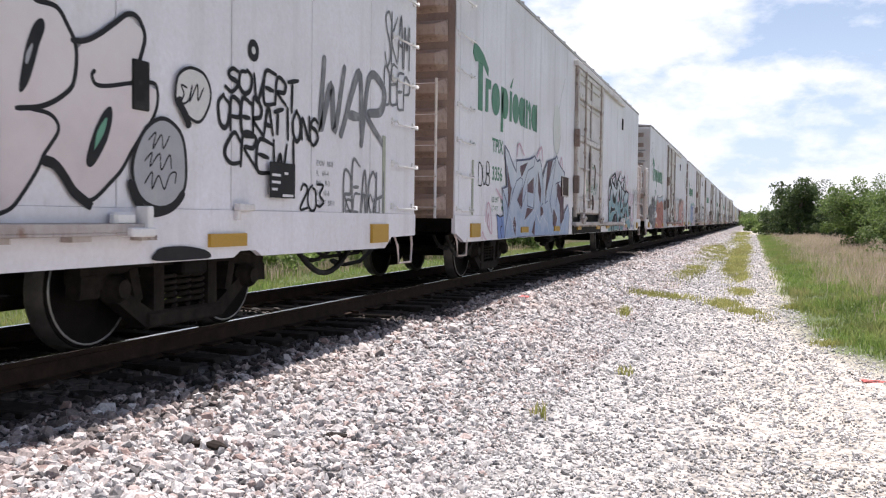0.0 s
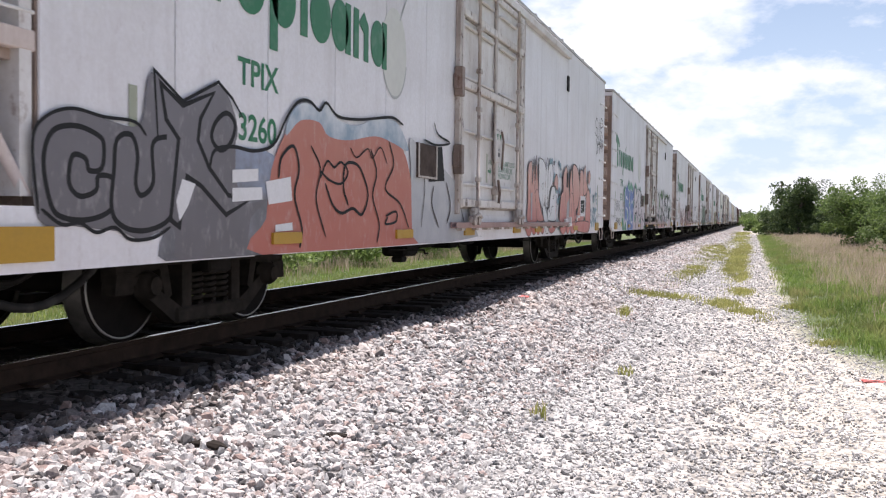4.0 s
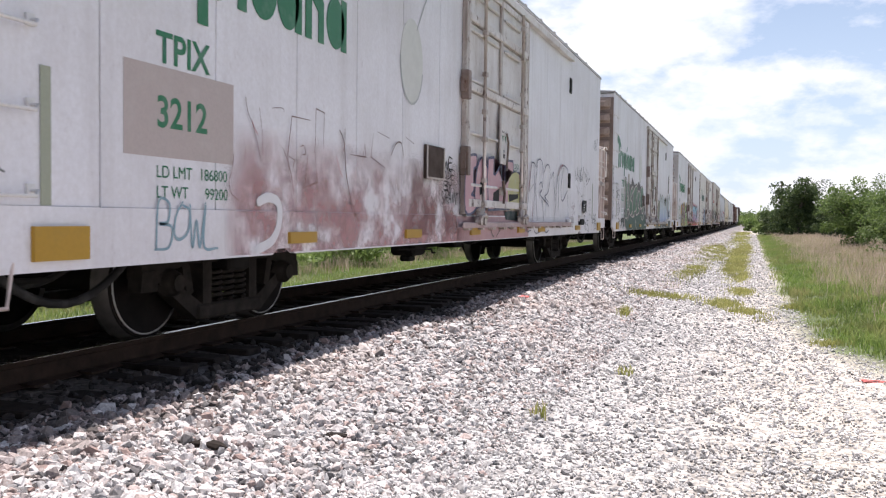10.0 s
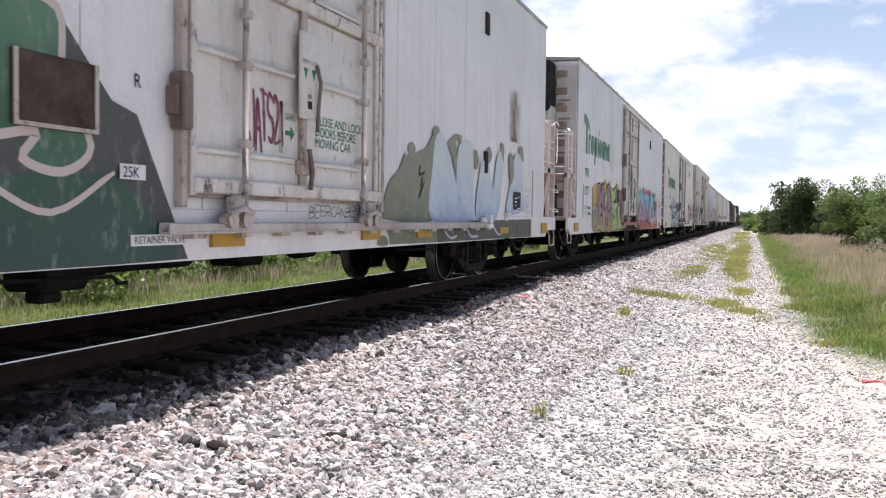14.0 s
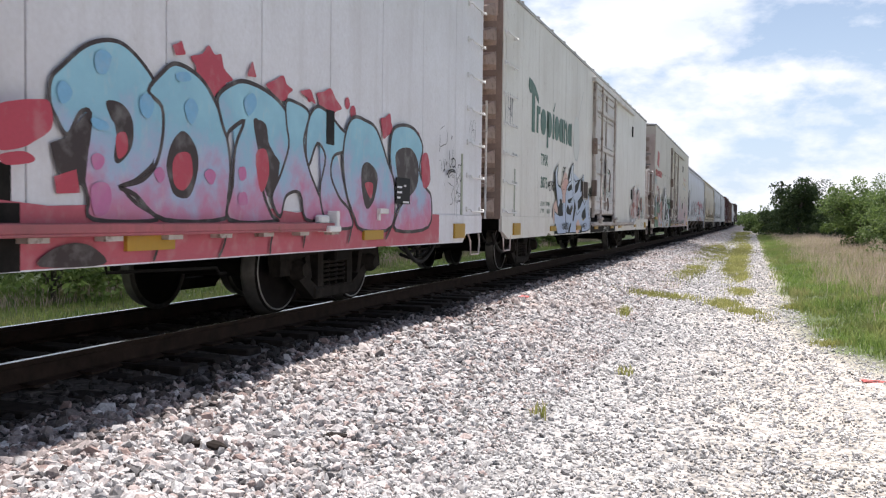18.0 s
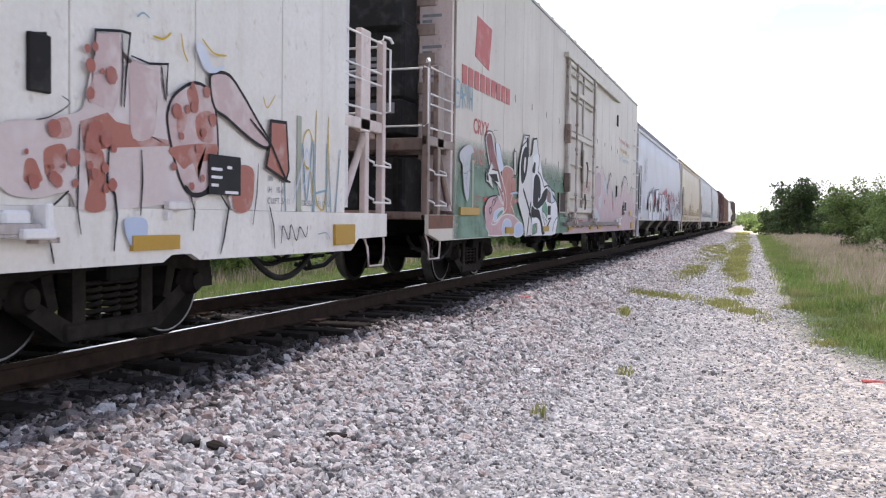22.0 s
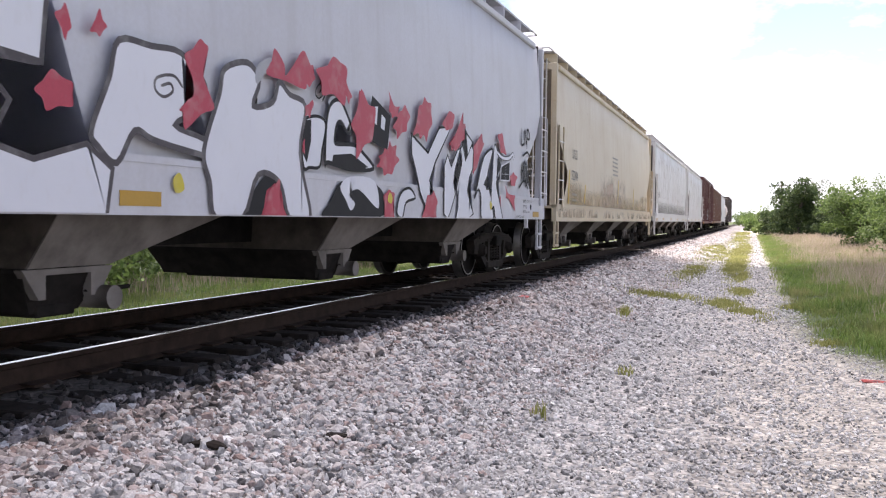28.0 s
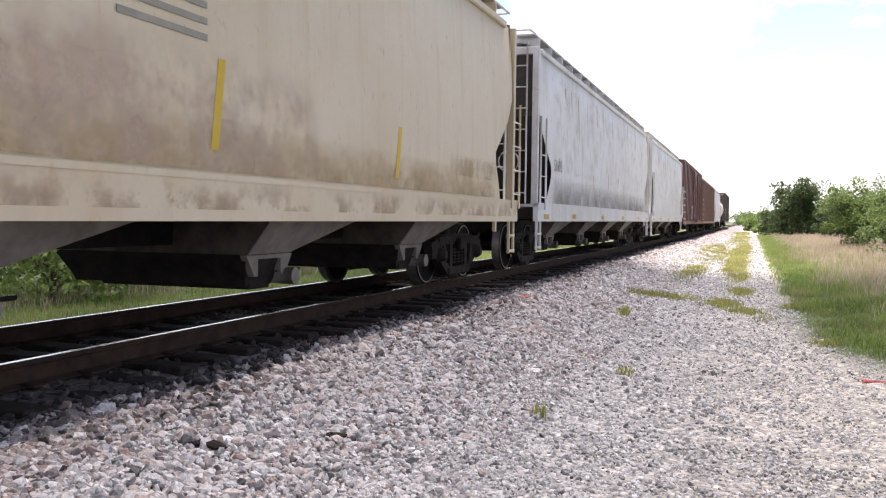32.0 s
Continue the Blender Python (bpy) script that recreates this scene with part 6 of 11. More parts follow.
PALESALMON = P("pale_salmon_spray", (0.62, 0.42, 0.36), wear=0.6, under=(0.70, 0.60, 0.56))
LIGHTICE = P("frost_blue_spray", (0.58, 0.62, 0.68))
YELLOWGREEN = P("yellow_green_line", (0.42, 0.42, 0.12), wear=0.5)
MAROONDK = spray_fade("deep_maroon_fill", [(0, (0.42, 0.26, 0.22)), (0.45, (0.34, 0.13, 0.12)), (0.8, (0.17, 0.03, 0.035)), (1, (0.14, 0.025, 0.03))])
REDDUST = P("dusty_brick_spray", (0.38, 0.15, 0.12), wear=0.4)
LILACGREY = P("thin_lilac_spray", (0.46, 0.46, 0.50), wear=0.8, under=(0.24, 0.34, 0.28), scale=3.0)
ROSEGREY = P("rose_grey_spray", (0.44, 0.32, 0.33), wear=0.4)
PALEBLUE = P("dull_pale_blue_spray", (0.44, 0.48, 0.52), wear=0.4)
TEALFADE = spray_fade("teal_to_pale_fill", [(0, (0.11, 0.25, 0.28)), (0.36, (0.15, 0.31, 0.35)), (0.56, (0.27, 0.40, 0.45)), (0.7, (0.50, 0.54, 0.58)), (1, (0.60, 0.60, 0.64))])
PALETEAL = spray_fade("pale_grey_blue_fill", [(0, (0.44, 0.52, 0.55)), (0.6, (0.56, 0.58, 0.62)), (1, (0.63, 0.62, 0.66))])
DUSTTEAL = spray_fade("dusty_teal_bubble", [(0, (0.08, 0.19, 0.23)), (0.6, (0.22, 0.36, 0.40)), (1, (0.34, 0.46, 0.50))])
ORCHID = spray_fade("orchid_pink_fill", [(0, (0.46, 0.33, 0.42)), (1, (0.60, 0.45, 0.55))])
LEAF = spray_fade("leaf_green_fill", [(0, (0.05, 0.13, 0.06)), (0.5, (0.06, 0.15, 0.08)), (1, (0.10, 0.22, 0.13))])
MOSSGREEN = P("moss_green_spray", (0.20, 0.26, 0.07))
ORCHIDPALE = spray_fade("pale_orchid_fill", [(0, (0.50, 0.38, 0.42)), (0.25, (0.56, 0.45, 0.49)), (0.5, (0.66, 0.61, 0.64)), (1, (0.70, 0.68, 0.70))])
MOTTLE = P("rubbed_off_red_spray", (0.56, 0.47, 0.455), wear=1.0, under=(0.70, 0.67, 0.65), scale=3.2)
BROWNPATCH = P("brown_spray_patch", (0.22, 0.13, 0.11))
ROSEDOOR = P("dusty_rose_door_spray", (0.50, 0.30, 0.33), wear=0.5, under=(0.62, 0.55, 0.55))
REDDEEP = P("deep_brick_red_blots", (0.33, 0.105, 0.08), wear=0.4, under=(0.5, 0.35, 0.32))
REDDUSTY = P("patchy_brick_red_spray", (0.36, 0.13, 0.095), wear=0.95, under=(0.62, 0.56, 0.54), scale=3.5)
PATCHROSE = P("patchy_rose_spray", (0.50, 0.37, 0.36), wear=1.0, under=(0.68, 0.64, 0.62), scale=5.0)
SMOKEBLUE = spray_fade("smoky_blue_fill", [(0, (0.09, 0.085, 0.095)), (0.3, (0.17, 0.17, 0.19)), (0.5, (0.27, 0.31, 0.42)), (1, (0.34, 0.40, 0.52))])
FADEDBLUE = spray_fade("faded_blue_edge", [(0, (0.20, 0.27, 0.36)), (0.6, (0.24, 0.32, 0.41)), (0.85, (0.55, 0.58, 0.62)), (1, (0.66, 0.66, 0.68))])
DUSTGREY = spray_fade("dusty_grey_wash", [(0, (0.33, 0.33, 0.36)), (0.4, (0.42, 0.42, 0.44)), (1, (0.55, 0.55, 0.56))])
LEADGREY = spray_fade("lead_grey_fill", [(0, (0.12, 0.11, 0.12)), (1, (0.17, 0.16, 0.18))])
SMOKE = P("smoky_black_spray", (0.07, 0.06, 0.065), wear=0.4)
GREYSHADE = P("soft_grey_shade", (0.36, 0.36, 0.38), wear=0.4)


def band(bm, pts, half, x, closed, index, thin=0.55):
    """A flat painted line of even width through points, mitred at its corners."""
    n = len(pts)
    rows = []
    for i, p in enumerate(pts):
        a = pts[(i - 1) % n] if closed or i else p
        c = pts[(i + 1) % n] if closed or i < n - 1 else p
        d1, d2 = (p - a), (c - p)
        d1 = d1.normalized() if d1.length > 1e-6 else d2.normalized()
        d2 = d2.normalized() if d2.length > 1e-6 else d1
        m = d1 + d2
        m = m.normalized() if m.length > 0.2 else d1
        s = Vector((-m.y, m.x, 0)) * half * min(1.9, 1.0 / max(0.5, m.dot(d1)))
        if not closed and i in (0, n - 1):
            s *= thin
        rows.append([bm.verts.new((x, q.x, max(FLOOR[0], q.y))) for q in (p + s, p - s)])
    for i in range(n if closed else n - 1):
        (a, b), (c, d) = rows[i], rows[(i + 1) % n]
        bm.faces.new((a, c, d, b)).material_index = index


def closed_curve(pts, n=4):
    """Smooth ring through points."""
    out, k = [], len(pts)
    for i in range(k):
        a, b, c, d = (pts[(i + j) % k] for j in (-1, 0, 1, 2))
        for q in range(n):
            t = q / n
            out.append(0.5 * ((2 * b) + (c - a) * t + (2 * a - 5 * b + 4 * c - d) * t * t + (3 * b - a - 3 * c + d) * t ** 3))
    return out


def draw(car, x, shapes):
    """Painted letters laid over one another on the car side: C, F and B are filled shapes with round, sharp or ragged rims, S and P are
    soft and sharp lines. Each has its paint, its outline's paint, the line's half width and its course in centimetres."""
    for k, (how, fill, line, half, course) in enumerate(shapes):
        pts = [Vector((*(float(c) / 100 for c in q.split(",")), 0)) for q in course.split()]
        q = x + 0.00035 * k
        bm = bmesh.new()
        if how in "CFB":
            ring = closed_curve(pts, 4 if how == "C" else 2) if how in "CB" else pts
            if how == "B":
                mid, r = sum(ring, Vector((0, 0, 0))) / len(ring), random.Random(k)
                ring = closed_curve([mid + (p - mid) * (r.uniform(0.70, 0.95) if i % 2 else r.uniform(0.95, 1.25)) for i, p in enumerate(ring)], 3)
            bm.faces.new([bm.verts.new((q, p.x, max(FLOOR[0], p.y))) for p in ring])
            bmesh.ops.triangulate(bm, faces=bm.faces[:])
            if line:
                band(bm, ring, half, q + 0.00018, True, 1)
        else:
            way = curve_through([p[:2] for p in pts], 5) if how == "S" else pts
            band(bm, way, half, q, False, 0)
        me = mesh_of("graffiti_letter", bm)
        me.materials.append(fill)
        if line:
            me.materials.append(line)
        part("graffiti_letter" if how in "CFB" else "graffiti_stroke", me, None, car)


# car a
draw(car_a, 1.6065, [
    ("F", PINKISH, None, 0.000, "1493,214 1534,224 1550,198 1557,205 1595,228 1612,222 1612,209 1601,186 1626,185 1624,167 1582,122 1559,108 1538,126 1524,132 1504,106 1493,101"),
    ("S", BLACKP, None, 0.016, "1517,220 1534,220 1543,211 1549,202 1550,191 1547,177 1538,169 1527,163 1517,160 1503,158"),
    ("S", BLACKP, None, 0.013, "1513,159 1527,158 1534,154 1535,148 1529,140 1524,134 1519,125 1508,111 1500,103 1489,99"),
    ("S", BLACKP, None, 0.018, "1545,203 1557,205 1569,211 1585,222 1595,229 1604,230 1610,225 1613,217 1609,205 1604,193 1600,185"),
    ("S", BLACKP, None, 0.014, "1566,189 1563,185 1567,180 1579,181 1601,186 1621,189 1626,185 1626,175 1621,165 1612,155 1601,143 1590,129 1579,120 1567,111 1559,108"),
    ("S", BLACKP, None, 0.033, "1522,131 1532,129 1540,122 1547,114 1557,108 1563,105"),
    ("C", BLACKP, None, 0.000, "1523,211 1525,206 1521,196 1517,184 1512,172 1507,167 1506,171 1508,181 1511,194 1517,207"),
    ("C", SILVER, None, 0.000, "1516,196 1514,188 1511,183 1511,189"),
    ("C", BLACKP, None, 0.000, "1580,168 1581,160 1576,146 1566,132 1560,129 1558,134 1564,150 1573,164"),
    ("C", JADE, None, 0.000, "1576,161 1574,152 1566,141 1565,141 1568,152"),
    ("C", SILVER, BLACKP, 0.015, "1629,166 1643,164 1654,155 1658,137 1656,119 1643,108 1627,105 1612,109 1604,117 1600,130 1604,144 1614,158"),
    ("S", BLACKP, None, 0.031, "1597,123 1604,110 1616,102 1633,103 1646,108 1656,117"),
    ("S", BLACKP, None, 0.006, "1616,150 1624,156 1621,145 1630,155 1632,146 1639,155"),
    ("S", BLACKP, None, 0.006, "1612,136 1620,142 1618,133 1628,142 1630,131 1639,142 1641,132"),
    ("S", BLACKP, None, 0.006, "1612,121 1620,129 1620,118 1627,127 1633,118 1639,128 1646,130 1645,122"),
    ("C", CREAMLINE, BLACKP, 0.012, "1664,206 1679,204 1687,195 1687,184 1678,171 1669,168 1656,173 1646,180 1647,195 1653,202"),
    ("S", BLACKP, None, 0.036, "1648,183 1652,177 1658,170 1662,163"),
    ("S", BLACKP, None, 0.008, "1659,191 1652,192 1655,186 1651,179 1660,182 1665,194 1662,182 1671,195 1672,184 1679,194"),
    ("C", BLACKP, None, 0.000, "1624,69 1624,75 1633,78 1659,78 1684,74 1684,68"),
])
tag(car_a, "SOVERT", 17.12, 18.25, 1.95, 2.17, BLACKP, 0.022, 8)
tag(car_a, "OPERATIONS", 17.02, 18.65, 1.68, 1.92, BLACKP, 0.022, 9, slant=0)
tag(car_a, "CREW!", 17.1, 18.3, 1.40, 1.64, BLACKP, 0.022, 10)
disc(car_a, 17.5, 2.34, 0.085, BLACKP, SIDE + 0.006), disc(car_a, 17.5, 2.34, 0.03, CREAMLINE, SIDE + 0.0075)
tag(car_a, "WAR", 18.62, 20.2, 1.80, 2.5, SPRAYGREY, 0.055, 11, slant=0.3)
tag(car_a, "203", 18.3, 18.78, 1.06, 1.30, BLACKP, 0.016, 12)
tag(car_a, "REACH", 19.2, 20.2, 1.0, 1.5, SPRAYGREY, 0.02, 13), tag(car_a, "REACH", 19.25, 20.1, 0.9, 1.2, SPRAYGREY, 0.016, 14)
tag(car_a, "SKAM", 20.2, 20.95, 2.75, 3.25, SPRAYGREY, 0.02, 15), tag(car_a, "DEEP", 20.2, 20.95, 2.25, 2.65, SPRAYGREY, 0.02, 16)
# car b
draw(car_b, 1.6065, [
    ("S", PINKLINE, None, 0.017, "144,95 156,124 170,114 180,82 172,79 155,93 160,107 167,86"),
    ("S", PINKLINE, None, 0.013, "127,68 129,80 142,70 162,66"),
    ("S", PINKLINE, None, 0.022, "326,204 342,230 380,212"),
    ("S", PINKLINE, None, 0.027, "475,216 513,237 526,209"),
    ("S", PINKLINE, None, 0.019, "201,148 220,139 241,132"),
    ("S", PINKLINE, None, 0.026, "683,212 701,230 714,208"),
    ("F", DEEPBLUE, BLACKP, 0.011, "206,107 225,103 248,106 257,67 215,65"),
    ("S", BLACKP, None, 0.012, "235,102 238,89 229,85 238,66"),
    ("F", BLUEGREY, NAVY, 0.018, "249,219 274,210 298,194 323,181 326,200 362,203 423,209 458,217 477,208 501,213 513,202 529,181 546,200 566,214 641,225 652,232 671,217 733,200 727,159 728,111 775,133 793,112 784,63 516,68 377,68 254,65 259,85 274,113 267,125 238,149 267,154 260,180"),
    ("F", WINE, None, 0.000, "262,192 288,155 296,152 277,117 271,123 275,138 274,146"),
    ("F", WINE, None, 0.000, "349,192 405,202 385,192 371,183 362,173 351,183"),
    ("F", WINE, None, 0.000, "333,132 374,159 366,119"),
    ("F", WINE, None, 0.000, "404,162 451,177 451,147 404,149"),
    ("F", WINE, None, 0.000, "404,121 451,118 386,98 400,116"),
    ("F", WINE, None, 0.000, "487,192 514,155 508,127 487,153"),
    ("F", WINE, None, 0.000, "508,125 530,122 537,111 511,105"),
    ("F", WINE, None, 0.000, "566,214 613,219 592,193 567,167 543,136 556,171"),
    ("F", WINE, None, 0.000, "314,105 327,92 323,70 314,79 306,92"),
    ("F", WINE, None, 0.000, "658,179 721,158 733,103 696,89 686,130 659,148"),
    ("F", WINE, None, 0.000, "627,122 664,104 645,78 620,91"),
    ("F", WINE, None, 0.000, "440,76 467,103 463,70"),
    ("P", NAVY, None, 0.009, "277,113 299,143 325,165 350,172 367,170 363,156 333,133 359,118 387,144 409,173"),
    ("P", NAVY, None, 0.010, "367,150 385,168 404,187 449,197 457,213"),
    ("P", NAVY, None, 0.010, "409,163 404,124 451,120 458,154 483,193"),
    ("P", NAVY, None, 0.011, "513,199 524,170 530,131 510,125"),
    ("P", NAVY, None, 0.012, "575,138 547,131 567,167 607,203 641,223 614,171 589,136 645,78"),
    ("P", NAVY, None, 0.013, "643,123 659,155 642,173 720,184"),
    ("P", WHITEFILL, None, 0.006, "274,111 303,95 318,84 314,105"),
    ("P", WHITEFILL, None, 0.006, "300,67 303,93"),
    ("P", WHITEFILL, None, 0.007, "394,164 387,125 388,68"),
    ("P", WHITEFILL, None, 0.007, "386,91 456,118 463,94"),
    ("P", WHITEFILL, None, 0.008, "456,154 463,118 503,93 537,114"),
    ("P", WHITEFILL, None, 0.008, "534,103 571,91 586,70"),
    ("P", WHITEFILL, None, 0.009, "643,126 669,91 687,70 765,126"),
])
draw(car_b, 1.6045, [
    ("P", PINKLINE, None, 0.016, "1503,219 1498,243 1520,245 1523,225 1504,221"),
    ("P", PINKLINE, None, 0.012, "1509,236 1515,236 1515,229 1509,230"),
    ("S", PINKLINE, None, 0.017, "1543,226 1557,239 1577,248 1599,245 1612,233"),
    ("S", PINKLINE, None, 0.020, "1664,236 1679,249 1689,253 1687,242"),
    ("F", BLACKP, None, 0.000, "1358,196 1366,216 1460,238 1477,236 1493,223 1503,205 1512,213 1525,220 1543,224 1558,235 1577,243 1599,239 1611,229 1632,230 1652,229 1664,236 1679,243 1677,235 1672,210 1676,193 1701,194 1770,183 1772,69 1504,68 1357,68"),
    ("F", PALETEAL, None, 0.000, "1358,195 1368,193 1378,194 1395,199 1386,191 1380,184 1369,174 1358,168"),
    ("F", ORCHID, None, 0.000, "1358,158 1369,171 1378,176 1376,167 1372,160"),
    ("F", PALETEAL, None, 0.000, "1380,220 1394,223 1404,214 1416,204 1424,190 1417,189 1408,198 1397,211"),
    ("F", ORCHID, None, 0.000, "1407,223 1427,224 1462,232 1455,226 1418,219"),
    ("C", PALETEAL, None, 0.000, "1424,216 1444,221 1467,224 1458,214 1449,209 1437,211"),
    ("F", ORCHID, None, 0.000, "1457,210 1464,214 1470,205 1463,206"),
    ("C", TEALFADE, BLACKP, 0.011, "1417,207 1447,200 1468,195 1486,192 1514,189 1495,177 1475,165 1458,169 1444,177 1434,177 1438,151 1430,152 1423,160 1427,179 1423,187 1409,197"),
    ("C", PALETEAL, BLACKP, 0.011, "1466,232 1477,224 1482,212 1495,199 1502,192 1487,194 1476,198 1474,214"),
    ("S", BLACKP, None, 0.023, "1464,239 1478,235 1492,223 1501,206 1503,190"),
    ("F", TEALFADE, CREAMLINE, 0.007, "1393,126 1385,135 1384,152 1388,160 1387,169 1396,183 1408,189 1419,188 1423,179 1420,165 1422,156 1432,152 1444,147 1471,148 1481,150 1475,142 1462,134 1412,137 1402,147 1395,134"),
    ("F", TEALFADE, CREAMLINE, 0.007, "1387,111 1398,118 1422,125 1474,127 1485,120 1457,117 1441,109 1429,103 1421,96 1394,94 1389,101"),
    ("F", TEALFADE, CREAMLINE, 0.006, "1358,153 1381,155 1382,138 1385,116 1393,95 1381,94 1367,96 1364,112 1359,124"),
    ("F", TEALFADE, CREAMLINE, 0.006, "1357,90 1368,92 1396,90 1404,80 1407,70 1357,69"),
    ("F", TEALFADE, CREAMLINE, 0.007, "1421,71 1441,89 1456,89 1441,71"),
    ("F", TEALFADE, CREAMLINE, 0.008, "1458,71 1479,90 1517,91 1525,72"),
    ("F", ORCHID, None, 0.000, "1477,95 1495,114 1499,113 1483,94"),
    ("F", TEALFADE, CREAMLINE, 0.008, "1474,130 1482,143 1495,166 1504,175 1514,186 1527,206 1538,211 1554,198 1537,171 1518,153 1524,133 1541,117 1553,101 1562,69 1535,70 1524,93 1505,131 1489,118"),
    ("F", ORCHID, None, 0.000, "1520,164 1539,169 1555,174 1553,158 1534,154"),
    ("C", TEALFADE, BLACKP, 0.013, "1510,207 1520,215 1537,219 1555,217 1577,210 1606,203 1611,192 1606,172 1608,151 1590,149 1580,162 1574,179 1559,194 1538,207 1523,210"),
    ("F", TEALFADE, CREAMLINE, 0.009, "1534,134 1555,154 1572,160 1576,136 1624,135 1661,148 1666,141 1633,120 1642,106 1620,92 1611,70 1592,70 1607,115 1574,112 1559,103 1537,115"),
    ("F", ORCHID, None, 0.000, "1541,113 1565,127 1559,116 1546,110"),
    ("F", ORCHID, None, 0.000, "1561,73 1571,88 1594,89 1581,75"),
    ("C", PALETEAL, BLACKP, 0.009, "1548,222 1560,233 1577,241 1596,237 1606,230 1597,224 1580,216"),
    ("C", ORCHID, None, 0.000, "1583,214 1602,224 1632,230 1652,227 1660,219 1632,222 1606,218"),
    ("C", PALETEAL, None, 0.000, "1593,208 1614,219 1636,224 1656,217 1641,210 1616,202"),
])
draw(car_b, 1.615, [
    ("F", BLACKP, None, 0.000, "1590,205 1610,205 1614,220 1653,229 1658,215 1650,208 1656,194 1681,190 1713,195 1736,193 1770,191 1769,185 1736,161 1755,160 1760,149 1766,130 1792,105 1808,88 1819,81 1812,70 1639,67 1589,70"),
    ("C", PALETEAL, None, 0.000, "1592,208 1614,218 1636,222 1650,219 1635,213 1626,206 1615,199 1602,205"),
    ("F", ORCHID, None, 0.000, "1627,201 1635,206 1639,197 1634,194"),
    ("F", PALETEAL, BLACKP, 0.010, "1652,217 1655,225 1661,231 1671,233 1667,218 1670,205 1682,191 1664,192 1653,195 1650,208"),
    ("F", TEALFADE, BLACKP, 0.013, "1611,197 1624,195 1640,193 1651,191 1678,186 1661,178 1640,166 1622,162 1609,169"),
    ("F", PALETEAL, None, 0.000, "1590,196 1600,198 1600,171 1590,168"),
    ("F", ORCHID, None, 0.000, "1614,154 1624,159 1642,165 1646,158 1626,154"),
    ("F", TEALFADE, CREAMLINE, 0.006, "1590,150 1596,164 1600,164 1608,153 1614,150 1631,151 1649,157 1656,161 1653,155 1627,135 1614,135 1590,135"),
    ("F", PALETEAL, None, 0.000, "1646,144 1650,147 1653,144 1648,143"),
    ("F", TEALFADE, CREAMLINE, 0.006, "1590,122 1614,123 1634,119 1630,111 1622,95 1625,90 1614,81 1608,69 1589,70 1596,93 1605,111 1607,116 1590,112"),
    ("F", TEALFADE, None, 0.000, "1624,93 1631,98 1644,97 1640,83 1635,68 1614,69 1617,80"),
    ("F", TEALFADE, CREAMLINE, 0.007, "1630,127 1640,134 1654,140 1676,142 1668,138 1661,129 1657,120 1653,113 1646,98 1640,82 1630,80 1633,93 1639,108 1642,117 1636,124"),
    ("F", TEALFADE, BLACKP, 0.015, "1656,174 1669,178 1689,186 1713,192 1727,188 1736,188 1769,187 1752,175 1730,159 1718,155 1711,151 1693,155 1689,153 1698,137 1689,120 1671,120 1679,129 1676,137 1682,145 1674,150 1666,154 1663,164"),
    ("P", CREAMLINE, None, 0.007, "1713,152 1690,155 1699,137"),
    ("P", CREAMLINE, None, 0.007, "1677,137 1679,129 1669,120 1689,120"),
    ("F", TEALFADE, CREAMLINE, 0.008, "1703,137 1718,144 1736,155 1760,160 1756,151 1763,129 1783,114 1795,101 1806,89 1816,80 1810,71 1763,74 1746,94 1717,138 1690,119"),
    ("F", BLACKP, None, 0.000, "1713,134 1743,94 1719,107 1707,125"),
    ("F", ORCHID, BLACKP, 0.006, "1692,116 1705,126 1720,107 1703,112"),
    ("F", ORCHID, BLACKP, 0.007, "1648,92 1651,103 1658,108 1674,107 1654,95"),
    ("F", TEALFADE, CREAMLINE, 0.007, "1638,70 1640,81 1658,93 1687,112 1706,109 1746,94 1760,76 1736,82 1688,105 1658,84 1644,70"),
    ("F", ORCHID, None, 0.000, "1643,69 1683,95 1703,88 1731,80 1745,69"),
    ("S", BLACKP, None, 0.021, "1671,233 1667,218 1670,205 1679,193 1704,192 1713,194"),
    ("P", BLACKP, None, 0.014, "1710,190 1714,195 1719,191 1729,195 1731,189 1770,190 1766,183 1736,161"),
    ("S", BLACKP, None, 0.017, "1736,158 1758,159 1761,149 1766,130 1794,104 1809,88 1817,80 1811,71"),
    ("S", PINKLINE, None, 0.017, "1746,161 1768,161 1765,149 1772,130 1797,109 1816,90 1825,82"),
    ("P", PINKLINE, None, 0.015, "1706,196 1718,200 1721,194 1735,198 1739,191 1772,191"),
    ("C", DUSTTEAL, None, 0.000, "1620,170 1624,177 1631,183 1633,179 1627,170 1622,165"),
    ("C", DUSTTEAL, None, 0.000, "1725,180 1734,185 1741,182 1737,174 1729,173"),
    ("C", DUSTTEAL, None, 0.000, "1736,123 1741,130 1748,127 1746,120 1739,118"),
    ("C", DUSTTEAL, None, 0.000, "1778,81 1785,85 1790,76 1782,71"),
    ("C", DUSTTEAL, None, 0.000, "1622,80 1627,83 1630,75 1625,70"),
    ("F", PALEPINK, None, 0.000, "1673,210 1702,212 1704,195 1680,195"),
])
